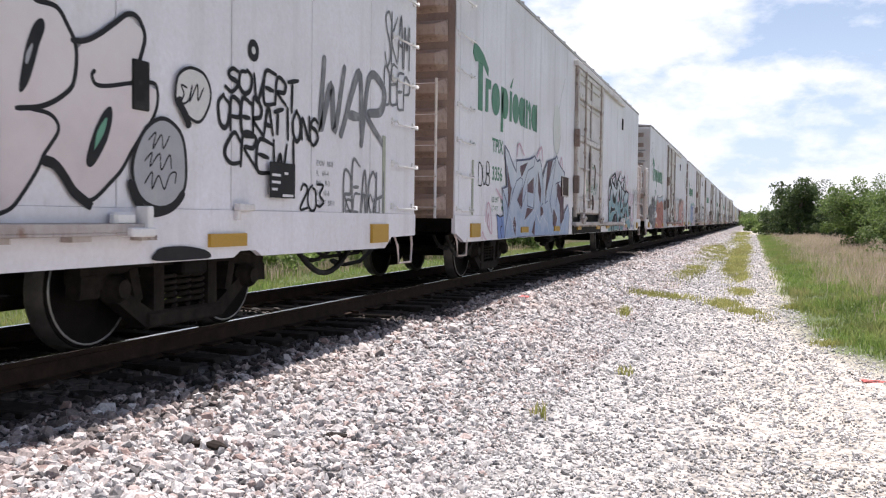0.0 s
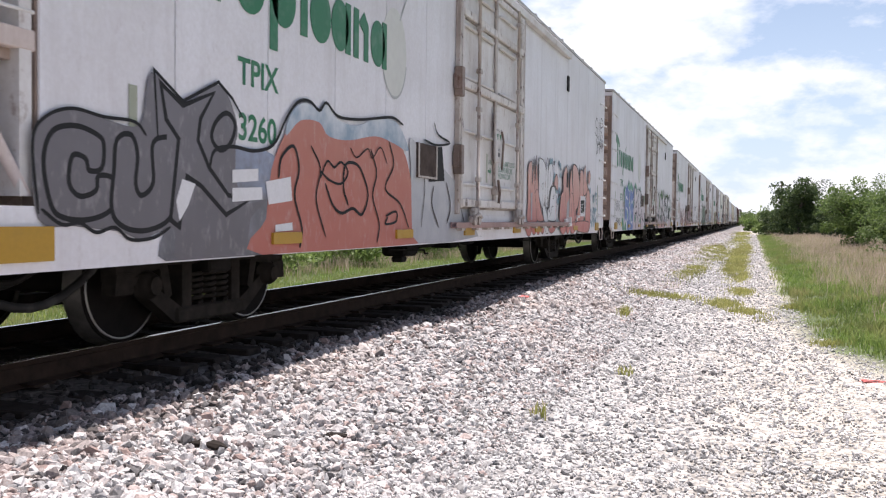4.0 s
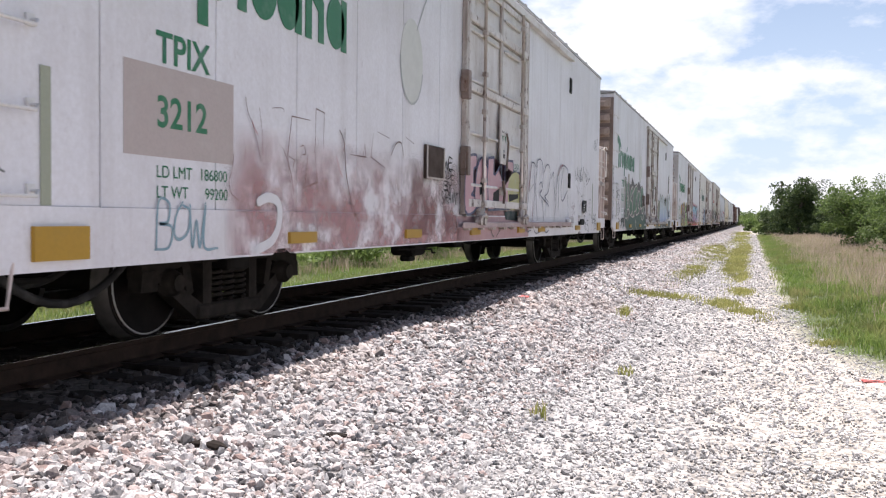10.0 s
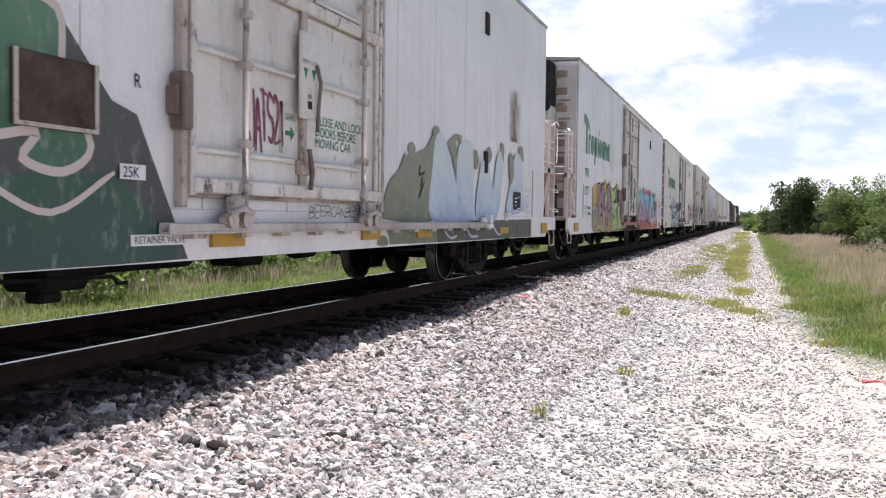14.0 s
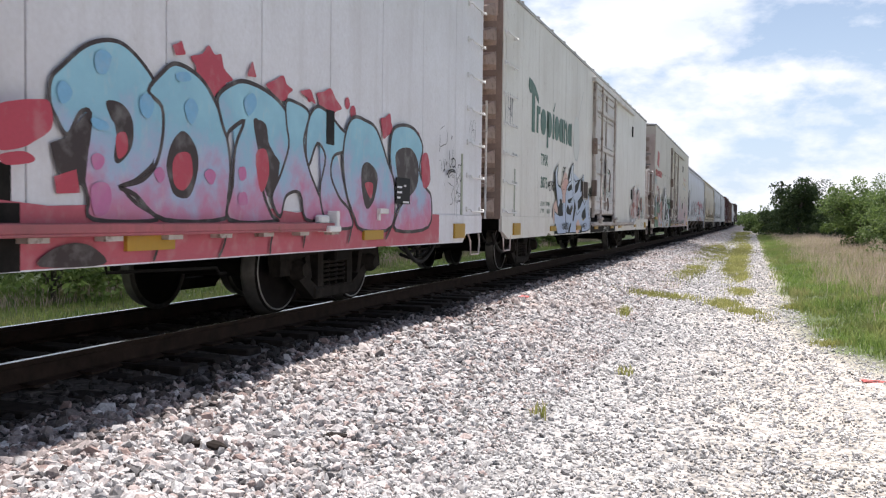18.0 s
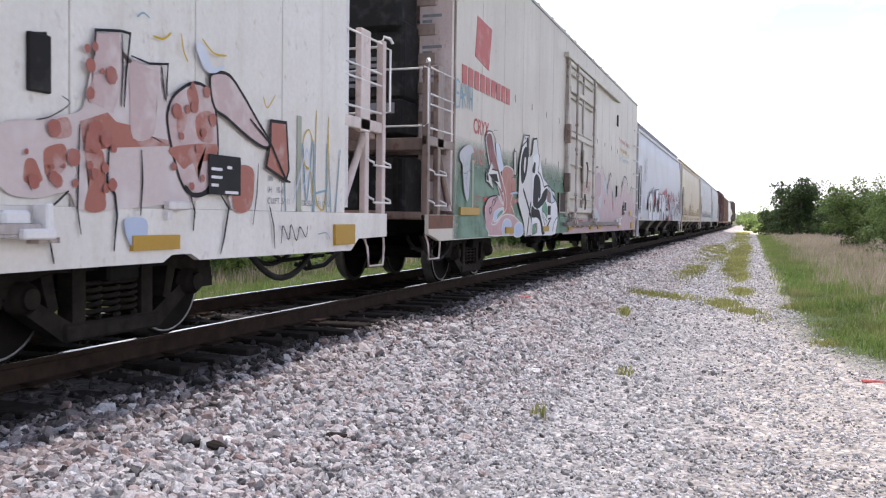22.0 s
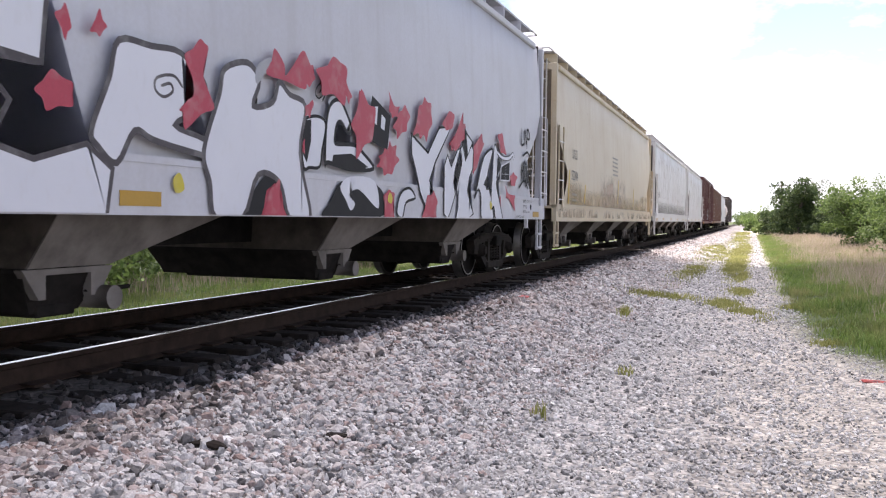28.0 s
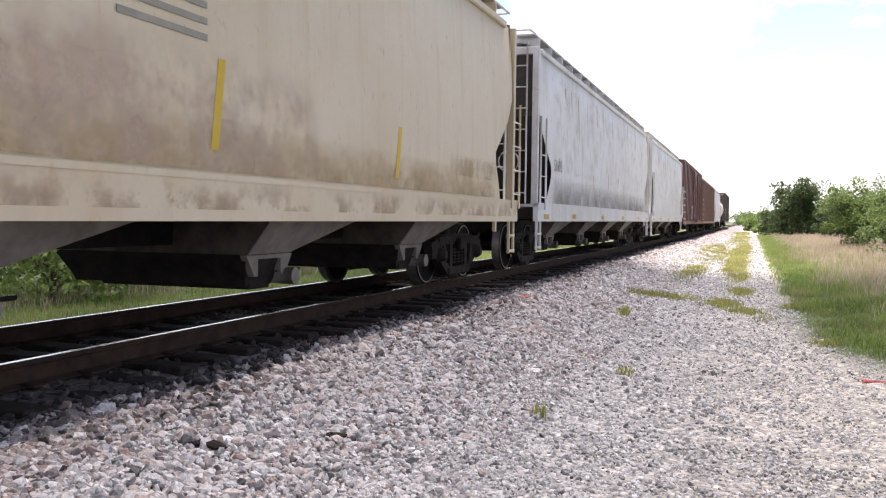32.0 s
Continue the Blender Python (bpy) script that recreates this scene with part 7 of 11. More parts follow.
draw(car_b, 1.6272, [
    ("P", PINKLINE, None, 0.011, "1685,205 1685,219 1708,220 1709,207"),
    ("P", PINKLINE, None, 0.015, "1711,226 1729,243 1739,229 1720,212 1711,226"),
    ("P", PINKLINE, None, 0.011, "1719,226 1728,236 1732,228 1723,219 1719,226"),
    ("P", PINKLINE, None, 0.008, "1739,191 1742,202 1751,203 1748,186"),
    ("P", PINKLINE, None, 0.019, "1781,170 1805,201 1837,165 1826,137 1803,149 1781,170"),
    ("P", PINKLINE, None, 0.013, "1792,171 1805,187 1825,163 1819,152 1803,157 1792,171"),
    ("F", PINKLINE, None, 0.000, "1805,167 1815,159 1821,150 1807,155"),
    ("P", PINKLINE, None, 0.006, "1773,157 1794,157 1794,150 1773,150 1773,157"),
    ("P", PINKLINE, None, 0.007, "1812,191 1839,203 1844,192 1817,182 1812,191"),
    ("P", PINKLINE, None, 0.018, "1844,182 1880,184 1880,158 1846,157 1844,182"),
    ("P", PINKLINE, None, 0.014, "1854,176 1870,177 1870,165 1855,164 1854,176"),
    ("P", PINKLINE, None, 0.018, "1829,122 1878,122 1878,100 1830,100 1829,122"),
    ("P", PINKLINE, None, 0.014, "1840,115 1866,115 1866,106 1841,106 1840,115"),
    ("P", PINKLINE, None, 0.007, "1856,144 1869,144 1868,124 1856,125 1856,144"),
    ("S", BLACKP, None, 0.011, "1883,182 1897,193 1905,182 1897,167 1883,170"),
    ("S", BLACKP, None, 0.011, "1903,165 1909,191 1919,198 1916,174 1930,167"),
    ("S", BLACKP, None, 0.011, "1926,165 1929,198 1939,203 1935,173 1945,169"),
    ("S", BLACKP, None, 0.012, "1947,160 1951,200 1966,214 1958,180 1974,198 1963,171 1992,167"),
    ("S", BLACKP, None, 0.011, "1903,160 1919,154 1952,154 1981,172"),
    ("S", BLACKP, None, 0.010, "1893,221 1902,205"),
    ("S", BLACKP, None, 0.010, "1910,217 1919,211"),
    ("S", BLACKP, None, 0.009, "1954,155 1952,144 1955,131"),
    ("S", BLACKP, None, 0.010, "1961,153 1977,143 1989,134"),
    ("S", BLACKP, None, 0.010, "1965,190 1984,186 2004,168"),
    ("S", BLACKP, None, 0.009, "1883,170 1876,174 1889,177"),
    ("S", BLACKP, None, 0.005, "1855,203 1866,205 1861,194 1855,195"),
    ("S", BLACKP, None, 0.005, "1867,194 1871,205 1878,195"),
    ("S", BLACKP, None, 0.005, "1879,206 1880,196 1887,207"),
    ("S", BLACKP, None, 0.005, "1897,209 1889,207 1889,196 1897,197"),
    ("P", DEEPBLUE, None, 0.012, "1833,70 1834,84 1842,76 1851,84 1853,71"),
    ("P", DEEPBLUE, None, 0.012, "1868,84 1857,83 1858,71 1870,72"),
    ("P", DEEPBLUE, None, 0.012, "1858,77 1867,78"),
    ("S", DEEPBLUE, None, 0.012, "1882,83 1873,82 1871,76 1875,72 1883,72"),
    ("P", DEEPBLUE, None, 0.013, "1886,71 1884,84 1893,82 1892,77 1886,77 1896,71"),
    ("S", DEEPBLUE, None, 0.013, "1897,77 1894,82 1900,84 1904,77 1898,71 1893,75"),
    ("F", YELLOWP, None, 0.000, "1899,95 1915,96 1915,68 1899,69"),
    ("F", PALEPAINT, None, 0.000, "1902,90 1912,90 1912,83 1902,83"),
])
tag(car_b, "DUB", 1.1, 1.7, 1.5, 1.8, BLACKP, 0.014, 22)
mist(car_b, "pink_overspray", (0.56, 0.40, 0.48), 12.3, 19.3, 0.79, 2.1, 0.4, 0.14, 1, patch=0.0)
# car c
draw(car_c, 1.6065, [
    ("F", DARKLINE, None, 0.000, "1290,191 1292,210 1295,210 1296,191"),
    ("F", DARKLINE, None, 0.000, "1298,194 1301,216 1304,216 1307,180"),
    ("F", DARKLINE, None, 0.000, "1311,168 1313,209 1317,212 1319,196"),
    ("F", DARKLINE, None, 0.000, "1319,197 1321,219 1325,219 1327,192"),
    ("F", DARKLINE, None, 0.000, "1338,160 1336,203 1342,205 1346,153 1355,146 1353,140 1341,149"),
    ("C", SALMON, DARKLINE, 0.007, "1240,90 1292,88 1285,73 1266,69 1249,77"),
    ("C", SALMON, DARKLINE, 0.007, "1290,88 1329,88 1324,75 1307,71 1292,79"),
    ("C", SALMON, DARKLINE, 0.008, "1334,88 1362,89 1355,75 1343,71 1332,76"),
    ("C", SALMON, DARKLINE, 0.008, "1365,89 1395,89 1391,76 1377,72 1365,79"),
    ("C", SALMON, DARKLINE, 0.010, "1257,96 1258,126 1259,154 1256,181 1260,196 1271,204 1283,205 1288,198 1289,183 1288,164 1293,170 1302,201 1308,178 1313,154 1324,119 1336,96"),
    ("C", SALMON, DARKLINE, 0.009, "1310,157 1313,166 1321,205 1330,185 1339,158 1353,131 1369,114 1392,98 1336,97 1324,119"),
    ("S", DARKLINE, None, 0.006, "1276,155 1280,127 1285,100"),
    ("S", DARKLINE, None, 0.007, "1313,149 1324,155 1338,155"),
    ("S", DARKLINE, None, 0.006, "1338,132 1338,112"),
    ("F", SILVER, None, 0.000, "1280,147 1292,150 1292,99 1283,98"),
    ("C", PALEPAINT, DARKLINE, 0.010, "1342,211 1358,215 1377,214 1394,206 1404,192 1408,174 1401,150 1391,133 1377,121 1361,129 1348,142 1342,157"),
    ("C", SALMON, None, 0.000, "1397,172 1407,176 1405,158 1397,160"),
    ("S", ROSEWASH, None, 0.015, "1345,206 1348,176 1346,153"),
    ("S", ROSEWASH, None, 0.012, "1399,187 1402,163 1393,137"),
    ("S", DARKLINE, None, 0.006, "1368,161 1375,170 1384,167 1375,158 1368,161"),
    ("S", DARKLINE, None, 0.006, "1375,150 1375,132"),
    ("C", PALEPAINT, DARKLINE, 0.008, "1377,120 1387,128 1404,121 1419,105 1426,96 1394,96"),
    ("C", PALEPAINT, DARKLINE, 0.008, "1398,172 1411,220 1417,202 1427,169 1417,143 1408,121 1398,138"),
    ("C", PALEPAINT, DARKLINE, 0.011, "1420,194 1429,208 1445,213 1460,206 1467,189 1458,170 1437,158 1427,135 1422,117 1419,156"),
    ("S", DARKLINE, None, 0.006, "1441,196 1442,174"),
    ("C", SALMON, DARKLINE, 0.012, "1476,172 1491,191 1507,190 1515,176 1508,159 1491,167"),
    ("C", PALEPAINT, DARKLINE, 0.013, "1438,136 1449,159 1465,167 1484,164 1498,146 1503,125 1499,98 1438,97 1423,100 1419,118 1428,123 1436,115"),
    ("S", DARKLINE, None, 0.007, "1466,143 1478,150 1475,143 1466,143"),
    ("S", DARKLINE, None, 0.007, "1438,105 1453,117 1460,126 1472,126"),
    ("S", ROSEWASH, None, 0.014, "1489,139 1493,120 1489,99"),
    ("C", PALEPAINT, DARKLINE, 0.006, "1398,88 1426,88 1429,75 1412,72 1400,78"),
    ("C", SALMON, DARKLINE, 0.007, "1430,88 1498,90 1484,76 1446,73"),
    ("F", DARKLINE, None, 0.000, "1609,189 1613,217 1618,220 1625,182"),
    ("F", DARKLINE, None, 0.000, "1636,180 1641,208 1649,225 1655,204 1648,183"),
    ("F", DARKLINE, None, 0.000, "1741,202 1748,228 1758,201"),
    ("C", SALMON, DARKLINE, 0.016, "1536,96 1539,132 1549,155 1570,162 1564,184 1577,205 1595,214 1606,207 1609,186 1615,203 1625,174 1636,147 1636,96"),
    ("S", BLACKP, None, 0.020, "1533,98 1533,126 1543,149 1565,163"),
    ("F", SILVER, None, 0.000, "1610,135 1634,147 1638,102 1606,99"),
    ("S", DARKLINE, None, 0.008, "1589,161 1598,129 1605,102"),
    ("C", SALMON, DARKLINE, 0.014, "1642,96 1637,136 1640,186 1652,211 1663,188 1682,144 1696,121 1711,96"),
    ("S", DARKLINE, None, 0.008, "1643,150 1660,160 1680,154"),
    ("S", DARKLINE, None, 0.009, "1660,136 1661,107"),
    ("C", SALMON, DARKLINE, 0.018, "1669,219 1700,223 1731,213 1750,190 1756,160 1733,128 1709,120 1719,106 1703,100 1680,149 1670,183"),
    ("C", SALMON, DARKLINE, 0.016, "1756,178 1761,211 1786,217 1805,202 1799,182 1816,190 1853,159 1814,144 1808,96 1723,96 1735,122 1756,154"),
    ("C", SALMON, DARKLINE, 0.017, "1799,177 1819,231 1842,192 1864,172 1814,157"),
    ("C", SALMON, DARKLINE, 0.017, "1830,96 1841,152 1860,174 1884,168 1900,133 1897,82 1846,65 1831,84"),
    ("C", SALMON, DARKLINE, 0.010, "1865,204 1872,218 1888,218 1897,204 1879,186 1869,190"),
    ("C", SALMON, DARKLINE, 0.008, "1540,86 1599,89 1597,76 1571,68 1545,75"),
    ("C", SALMON, DARKLINE, 0.008, "1605,89 1643,92 1642,78 1623,69 1605,76"),
    ("C", SALMON, DARKLINE, 0.009, "1648,91 1711,94 1706,76 1675,68 1651,75"),
    ("C", SALMON, DARKLINE, 0.010, "1714,94 1843,97 1883,90 1854,70 1781,71 1733,75"),
])
draw(car_c, 1.6065, [
    ("C", SMOKEBLUE, None, 0.000, "218,66 223,100 236,126 257,139 283,152 329,155 368,149 365,119 346,68"),
    ("C", REDFILL, None, 0.000, "346,68 355,101 360,140 384,173 405,187 446,189 466,179 509,179 577,188 644,184 678,152 701,89 709,69"),
    ("C", FADEDBLUE, None, 0.000, "384,170 392,190 418,203 446,199 460,208 485,195 527,193 570,204 630,209 662,192 670,178 631,183 577,187 511,177 466,177 446,188 410,186"),
    ("C", DUSTGREY, None, 0.000, "676,192 710,184 738,186 823,157 878,139 948,79 958,74 709,69 692,125"),
    ("C", LEADGREY, None, 0.000, "102,97 98,141 111,157 131,163 156,160 191,160 202,196 237,180 281,199 304,179 305,158 276,153 269,136 288,117 321,110 353,114 326,97 313,67 234,66 227,91 193,84 172,89 152,91 130,93"),
    ("C", LEADGREY, BLACKP, 0.017, "112,105 106,130 113,148 132,153 151,149 156,143 154,129 143,127 140,134 129,135 126,119 135,111 149,115 151,124 165,122 163,104 143,97 122,98"),
    ("C", LEADGREY, BLACKP, 0.018, "163,103 165,127 168,148 182,152 188,139 186,121 192,113 204,122 203,146 212,153 228,151 226,122 223,99 199,90 175,92"),
    ("F", LEADGREY, BLACKP, 0.019, "229,135 232,154 218,166 212,190 237,178 275,192 258,171 255,155 269,136 295,116 325,113 292,101 259,122 242,128 233,92 223,97"),
    ("C", LEADGREY, BLACKP, 0.020, "272,159 279,172 293,179 304,171 297,156 283,150"),
    ("P", BLACKP, None, 0.013, "209,153 205,198 237,181 281,201 300,191 315,178"),
    ("S", BLACKP, None, 0.011, "102,100 98,141 108,156 129,163 156,161 185,161 197,153"),
    ("S", BLACKP, None, 0.012, "104,103 120,94 135,95 149,89 166,92 181,84 205,85 223,92"),
    ("S", BLACKP, None, 0.015, "269,133 276,149 301,154 332,153 363,161 384,185 405,202 427,205 446,199 460,208 485,198 532,200 576,206 623,212 655,207"),
    ("F", PALEPAINT, None, 0.000, "236,126 252,123 243,107 233,96 229,110"),
    ("F", PALEPAINT, None, 0.000, "350,129 392,135 395,114 355,110"),
    ("F", PALEPAINT, None, 0.000, "300,136 338,139 338,129 300,126"),
    ("F", PALEPAINT, None, 0.000, "300,122 344,124 345,114 300,111"),
    ("F", PALEPAINT, None, 0.000, "366,93 395,95 396,88 366,87"),
    ("S", BLACKP, None, 0.015, "371,133 376,151 397,162 407,142 399,119 413,90 409,72"),
    ("S", BLACKP, None, 0.012, "448,136 462,153 477,148 492,154 508,145 493,133 468,135 448,143"),
    ("S", BLACKP, None, 0.016, "458,132 474,112 494,104 520,109 542,103 557,123 545,143 528,154 502,152 498,129 509,112"),
    ("S", BLACKP, None, 0.011, "429,165 448,145 440,116 460,81"),
    ("S", BLACKP, None, 0.013, "563,172 579,148 569,123 587,94 582,73"),
    ("S", BLACKP, None, 0.013, "605,102 635,107 635,96 605,93 611,101"),
    ("S", BLACKP, None, 0.013, "613,184 626,159 603,132 647,116 674,89"),
    ("S", BLACKP, None, 0.008, "512,170 528,161 555,172 567,163 589,176 608,159"),
    ("F", BLACKP, None, 0.000, "734,186 789,193 800,149 740,145"),
    ("S", BLACKP, None, 0.014, "758,221 773,207 820,200 767,193 723,196"),
    ("S", DARKLINE, None, 0.014, "759,141 753,117 780,88"),
    ("S", DARKLINE, None, 0.015, "808,147 825,116 811,93"),
    ("S", DARKLINE, None, 0.010, "848,138 875,108 894,83"),
    ("S", DARKLINE, None, 0.009, "718,163 726,135 715,89"),
])
draw(car_c, 1.605, [
    ("S", BLACKP, None, 0.008, "141,397 165,410 158,391 147,391"),
    ("S", BLACKP, None, 0.008, "174,409 197,409 180,395 203,394 181,384"),
    ("S", BLACKP, None, 0.008, "148,371 172,382 159,365 181,373 165,355"),
    ("S", BLACKP, None, 0.008, "187,380 204,374 188,362 217,361"),
    ("S", BLACKP, None, 0.007, "160,341 178,329 173,304 201,265 188,298 228,271"),
    ("S", BLACKP, None, 0.007, "150,317 178,328 201,318 174,296 208,292"),
    ("S", BLACKP, None, 0.007, "189,339 213,330 202,308"),
])
dots(car_c, 18.85, 20.1, 0.8, 1.75, 42, 0.02, 0.09, TEALDOT, 40, 1.604), dots(car_c, 14.4, 16.2, 0.8, 2.2, 46, 0.02, 0.08, TEALDOT, 401, 1.604), dots(car_c, 14.2, 16.0, 1.0, 2.2, 18, 0.02, 0.07, BLACKP, 402, 1.6045)
tag(car_c, "SHAM", 19.9, 20.95, 2.75, 3.15, BLACKP, 0.016, 41), tag(car_c, "SIR", 19.7, 20.9, 3.2, 3.6, BLACKP, 0.016, 42)
part("white_patch", slab(17.65, 18.28, 1.08, 1.56, 1.6245, 0.0015), WHITE, car_c, "white repaint patch round the stencil box")
# car d
draw(car_d, 1.6065, [
    ("F", BEIGEPATCH, None, 0.000, "231,153 269,162 270,142 236,141"),
    ("F", JADE, None, 0.000, "252,200 269,194 274,166 273,148 264,165"),
    ("F", JADE, None, 0.000, "272,212 283,209 292,202 283,189 276,177 268,194"),
    ("F", JADE, None, 0.000, "341,207 360,221 371,232 384,221 394,207 412,220 422,228 430,216 442,221 455,212 467,220 476,208 446,190 412,194 388,198 358,195"),
    ("C", JADE, None, 0.000, "215,103 245,107 258,93 269,67 236,65 228,83"),
    ("F", JADE, None, 0.000, "515,213 536,231 553,225 571,219 581,207 572,188 537,200"),
    ("F", JADE, None, 0.000, "651,208 673,222 690,211 696,204 658,200"),
    ("F", JADE, None, 0.000, "772,190 812,190 801,166 773,157"),
    ("F", JADE, None, 0.000, "775,104 804,84 836,64 776,66"),
    ("S", PALEPAINT, None, 0.026, "295,137 283,147 277,163 278,181 287,195 300,205"),
    ("C", DEEPBLUE, WHITEFILL, 0.012, "318,212 334,214 348,205 362,199 380,195 388,196 386,179 379,167 369,160 380,148 390,136 395,123 396,92 393,65 345,65 335,97 328,103 312,104 297,99 285,93 281,97 281,134 294,140 285,156 281,174 285,189 297,202"),
    ("C", PALEPAINT, None, 0.000, "309,175 321,178 332,174 343,165 328,168 313,167"),
    ("C", PALEPAINT, None, 0.000, "311,141 334,139 353,130 364,114 363,100 352,98 338,113 330,129"),
    ("C", JADE, None, 0.000, "333,130 342,131 352,117 353,103 345,108"),
    ("C", PALEPAINT, None, 0.000, "280,92 297,100 309,104 322,99 335,85 341,65 275,66"),
    ("C", JADE, None, 0.000, "277,66 283,85 297,94 309,93 318,81 324,65"),
    ("C", DEEPBLUE, WHITEFILL, 0.014, "402,198 433,199 446,190 469,197 484,206 503,208 496,172 475,141 480,131 501,135 495,97 475,95 479,64 400,64 395,75 396,132 388,149 402,163 396,171"),
    ("S", PALEPAINT, None, 0.028, "439,167 447,157 465,163 492,174"),
    ("F", PALEPAINT, None, 0.000, "375,161 392,165 405,161 409,150 398,136 386,140"),
    ("F", JADE, None, 0.000, "377,154 396,158 397,150 390,140"),
    ("C", PALEPAINT, None, 0.000, "420,139 434,134 441,116 453,99 455,91 440,89 425,96 416,119"),
    ("C", JADE, None, 0.000, "426,123 440,120 447,99 434,97"),
    ("F", JADE, None, 0.000, "482,165 497,169 490,146 475,140"),
    ("F", LILAC, None, 0.000, "515,211 554,209 560,185 596,206 630,210 690,204 712,185 782,187 794,152 805,97 795,69 716,66 484,66 495,142 510,173"),
    ("F", JADE, None, 0.000, "525,117 561,120 552,97 525,94"),
    ("F", JADE, None, 0.000, "668,106 692,107 697,90 661,94"),
    ("S", BLACKP, None, 0.035, "516,214 512,193 506,173"),
    ("S", BLACKP, None, 0.030, "506,173 516,163 506,152 491,141"),
    ("S", BLACKP, None, 0.016, "516,214 536,209 551,205"),
    ("S", BLACKP, None, 0.014, "552,186 572,198 596,208 630,210 665,204 690,204"),
    ("S", BLACKP, None, 0.027, "586,168 560,159 549,150 555,145 580,151"),
    ("S", BLACKP, None, 0.034, "626,209 623,189 604,173 617,160 628,149 622,132 605,108 599,99"),
    ("S", BLACKP, None, 0.036, "688,205 686,183 682,158 670,142"),
    ("S", BLACKP, None, 0.025, "696,205 712,192 739,188"),
    ("S", BLACKP, None, 0.032, "529,120 555,125 573,130 571,119 555,97 550,69"),
    ("S", BLACKP, None, 0.013, "526,118 521,107 529,91"),
    ("S", BLACKP, None, 0.014, "618,117 638,124 632,103 626,67"),
    ("S", BLACKP, None, 0.037, "660,120 683,116 696,97 701,66"),
    ("S", BLACKP, None, 0.026, "714,141 722,126 740,107 786,97"),
])
draw(car_d, 1.6065, [
    ("C", FERN, None, 0.000, "1223,157 1231,168 1240,181 1243,166 1234,155"),
    ("C", FERN, None, 0.000, "1364,213 1379,204 1387,182 1392,169 1383,152 1362,150 1366,180"),
    ("C", FERN, None, 0.000, "1219,113 1237,118 1254,112 1251,93 1248,85 1226,85"),
    ("C", FERN, None, 0.000, "1417,201 1430,211 1449,221 1460,232 1482,233 1493,218 1509,210 1503,190 1475,201 1445,205"),
    ("F", DKGREENLINE, None, 0.000, "1234,218 1239,228 1256,236 1279,233 1305,223 1307,208 1322,214 1343,222 1361,222 1363,180 1363,149 1338,135 1353,123 1319,112 1289,120 1266,108 1259,95 1283,88 1241,89 1250,115 1225,120 1223,146 1239,164 1246,161"),
    ("F", LILAC, BLACKP, 0.004, "1251,198 1252,218 1262,227 1276,231 1292,224 1300,216 1302,200 1308,173 1319,146 1333,132 1322,126 1289,128 1262,134 1259,153 1254,174"),
    ("C", LILAC, None, 0.000, "1231,129 1234,143 1245,151 1249,141 1251,122 1239,120 1234,124"),
    ("C", LILAC, None, 0.000, "1318,195 1329,205 1358,217 1357,179 1355,151 1336,141 1322,134 1325,153 1320,175"),
    ("C", LILAC, BLACKP, 0.004, "1295,156 1308,137 1322,121 1340,122 1359,136 1379,149 1417,116 1429,103 1391,100 1375,112 1359,114 1348,100 1315,113 1302,129"),
    ("C", LILAC, None, 0.000, "1266,93 1271,106 1283,116 1302,115 1319,107 1375,101 1466,99 1520,97 1520,91"),
    ("S", BLACKP, None, 0.006, "1252,197 1276,206 1272,211 1305,213"),
    ("F", DKGREENLINE, None, 0.000, "1333,121 1367,133 1380,117 1348,98 1339,114"),
    ("S", BLACKP, None, 0.009, "1359,121 1379,137 1395,147"),
    ("C", DKGREENLINE, None, 0.000, "1382,190 1384,204 1399,216 1412,215 1426,210 1454,202 1485,196 1510,176 1503,154 1511,129 1522,99 1466,96 1404,110 1389,129 1404,152 1410,176"),
    ("C", LILAC, None, 0.000, "1403,209 1426,203 1465,191 1496,177 1509,165 1502,154 1481,155 1445,165 1434,169 1426,144 1422,125 1413,115 1391,133 1408,171"),
    ("F", PALEPAINT, None, 0.000, "1428,149 1461,152 1458,124 1425,125"),
    ("C", LILAC, None, 0.000, "1476,129 1486,140 1508,139 1512,125 1486,124"),
    ("C", LILAC, None, 0.000, "1486,122 1527,118 1546,96 1492,96"),
    ("S", JADE, None, 0.015, "1428,121 1446,119 1461,121"),
    ("S", LILAC, None, 0.012, "1422,115 1446,109 1471,115"),
    ("C", DKGREENLINE, None, 0.000, "1505,200 1524,222 1549,240 1568,235 1581,224 1589,206 1597,172 1618,150 1609,131 1556,118 1538,96 1512,129 1511,165"),
    ("C", LILAC, None, 0.000, "1526,190 1542,219 1560,233 1573,226 1583,208 1597,189 1605,161 1588,149 1556,130 1544,108 1526,140 1521,166"),
    ("F", BLACKP, None, 0.000, "1560,175 1578,171 1594,179 1582,165 1594,159 1573,161"),
    ("C", DKGREENLINE, None, 0.000, "1265,85 1289,87 1309,78 1310,67 1263,71"),
    ("F", DKGREENLINE, None, 0.000, "1370,88 1402,88 1375,74"),
    ("F", DKGREENLINE, None, 0.000, "1476,89 1511,75 1471,71"),
])
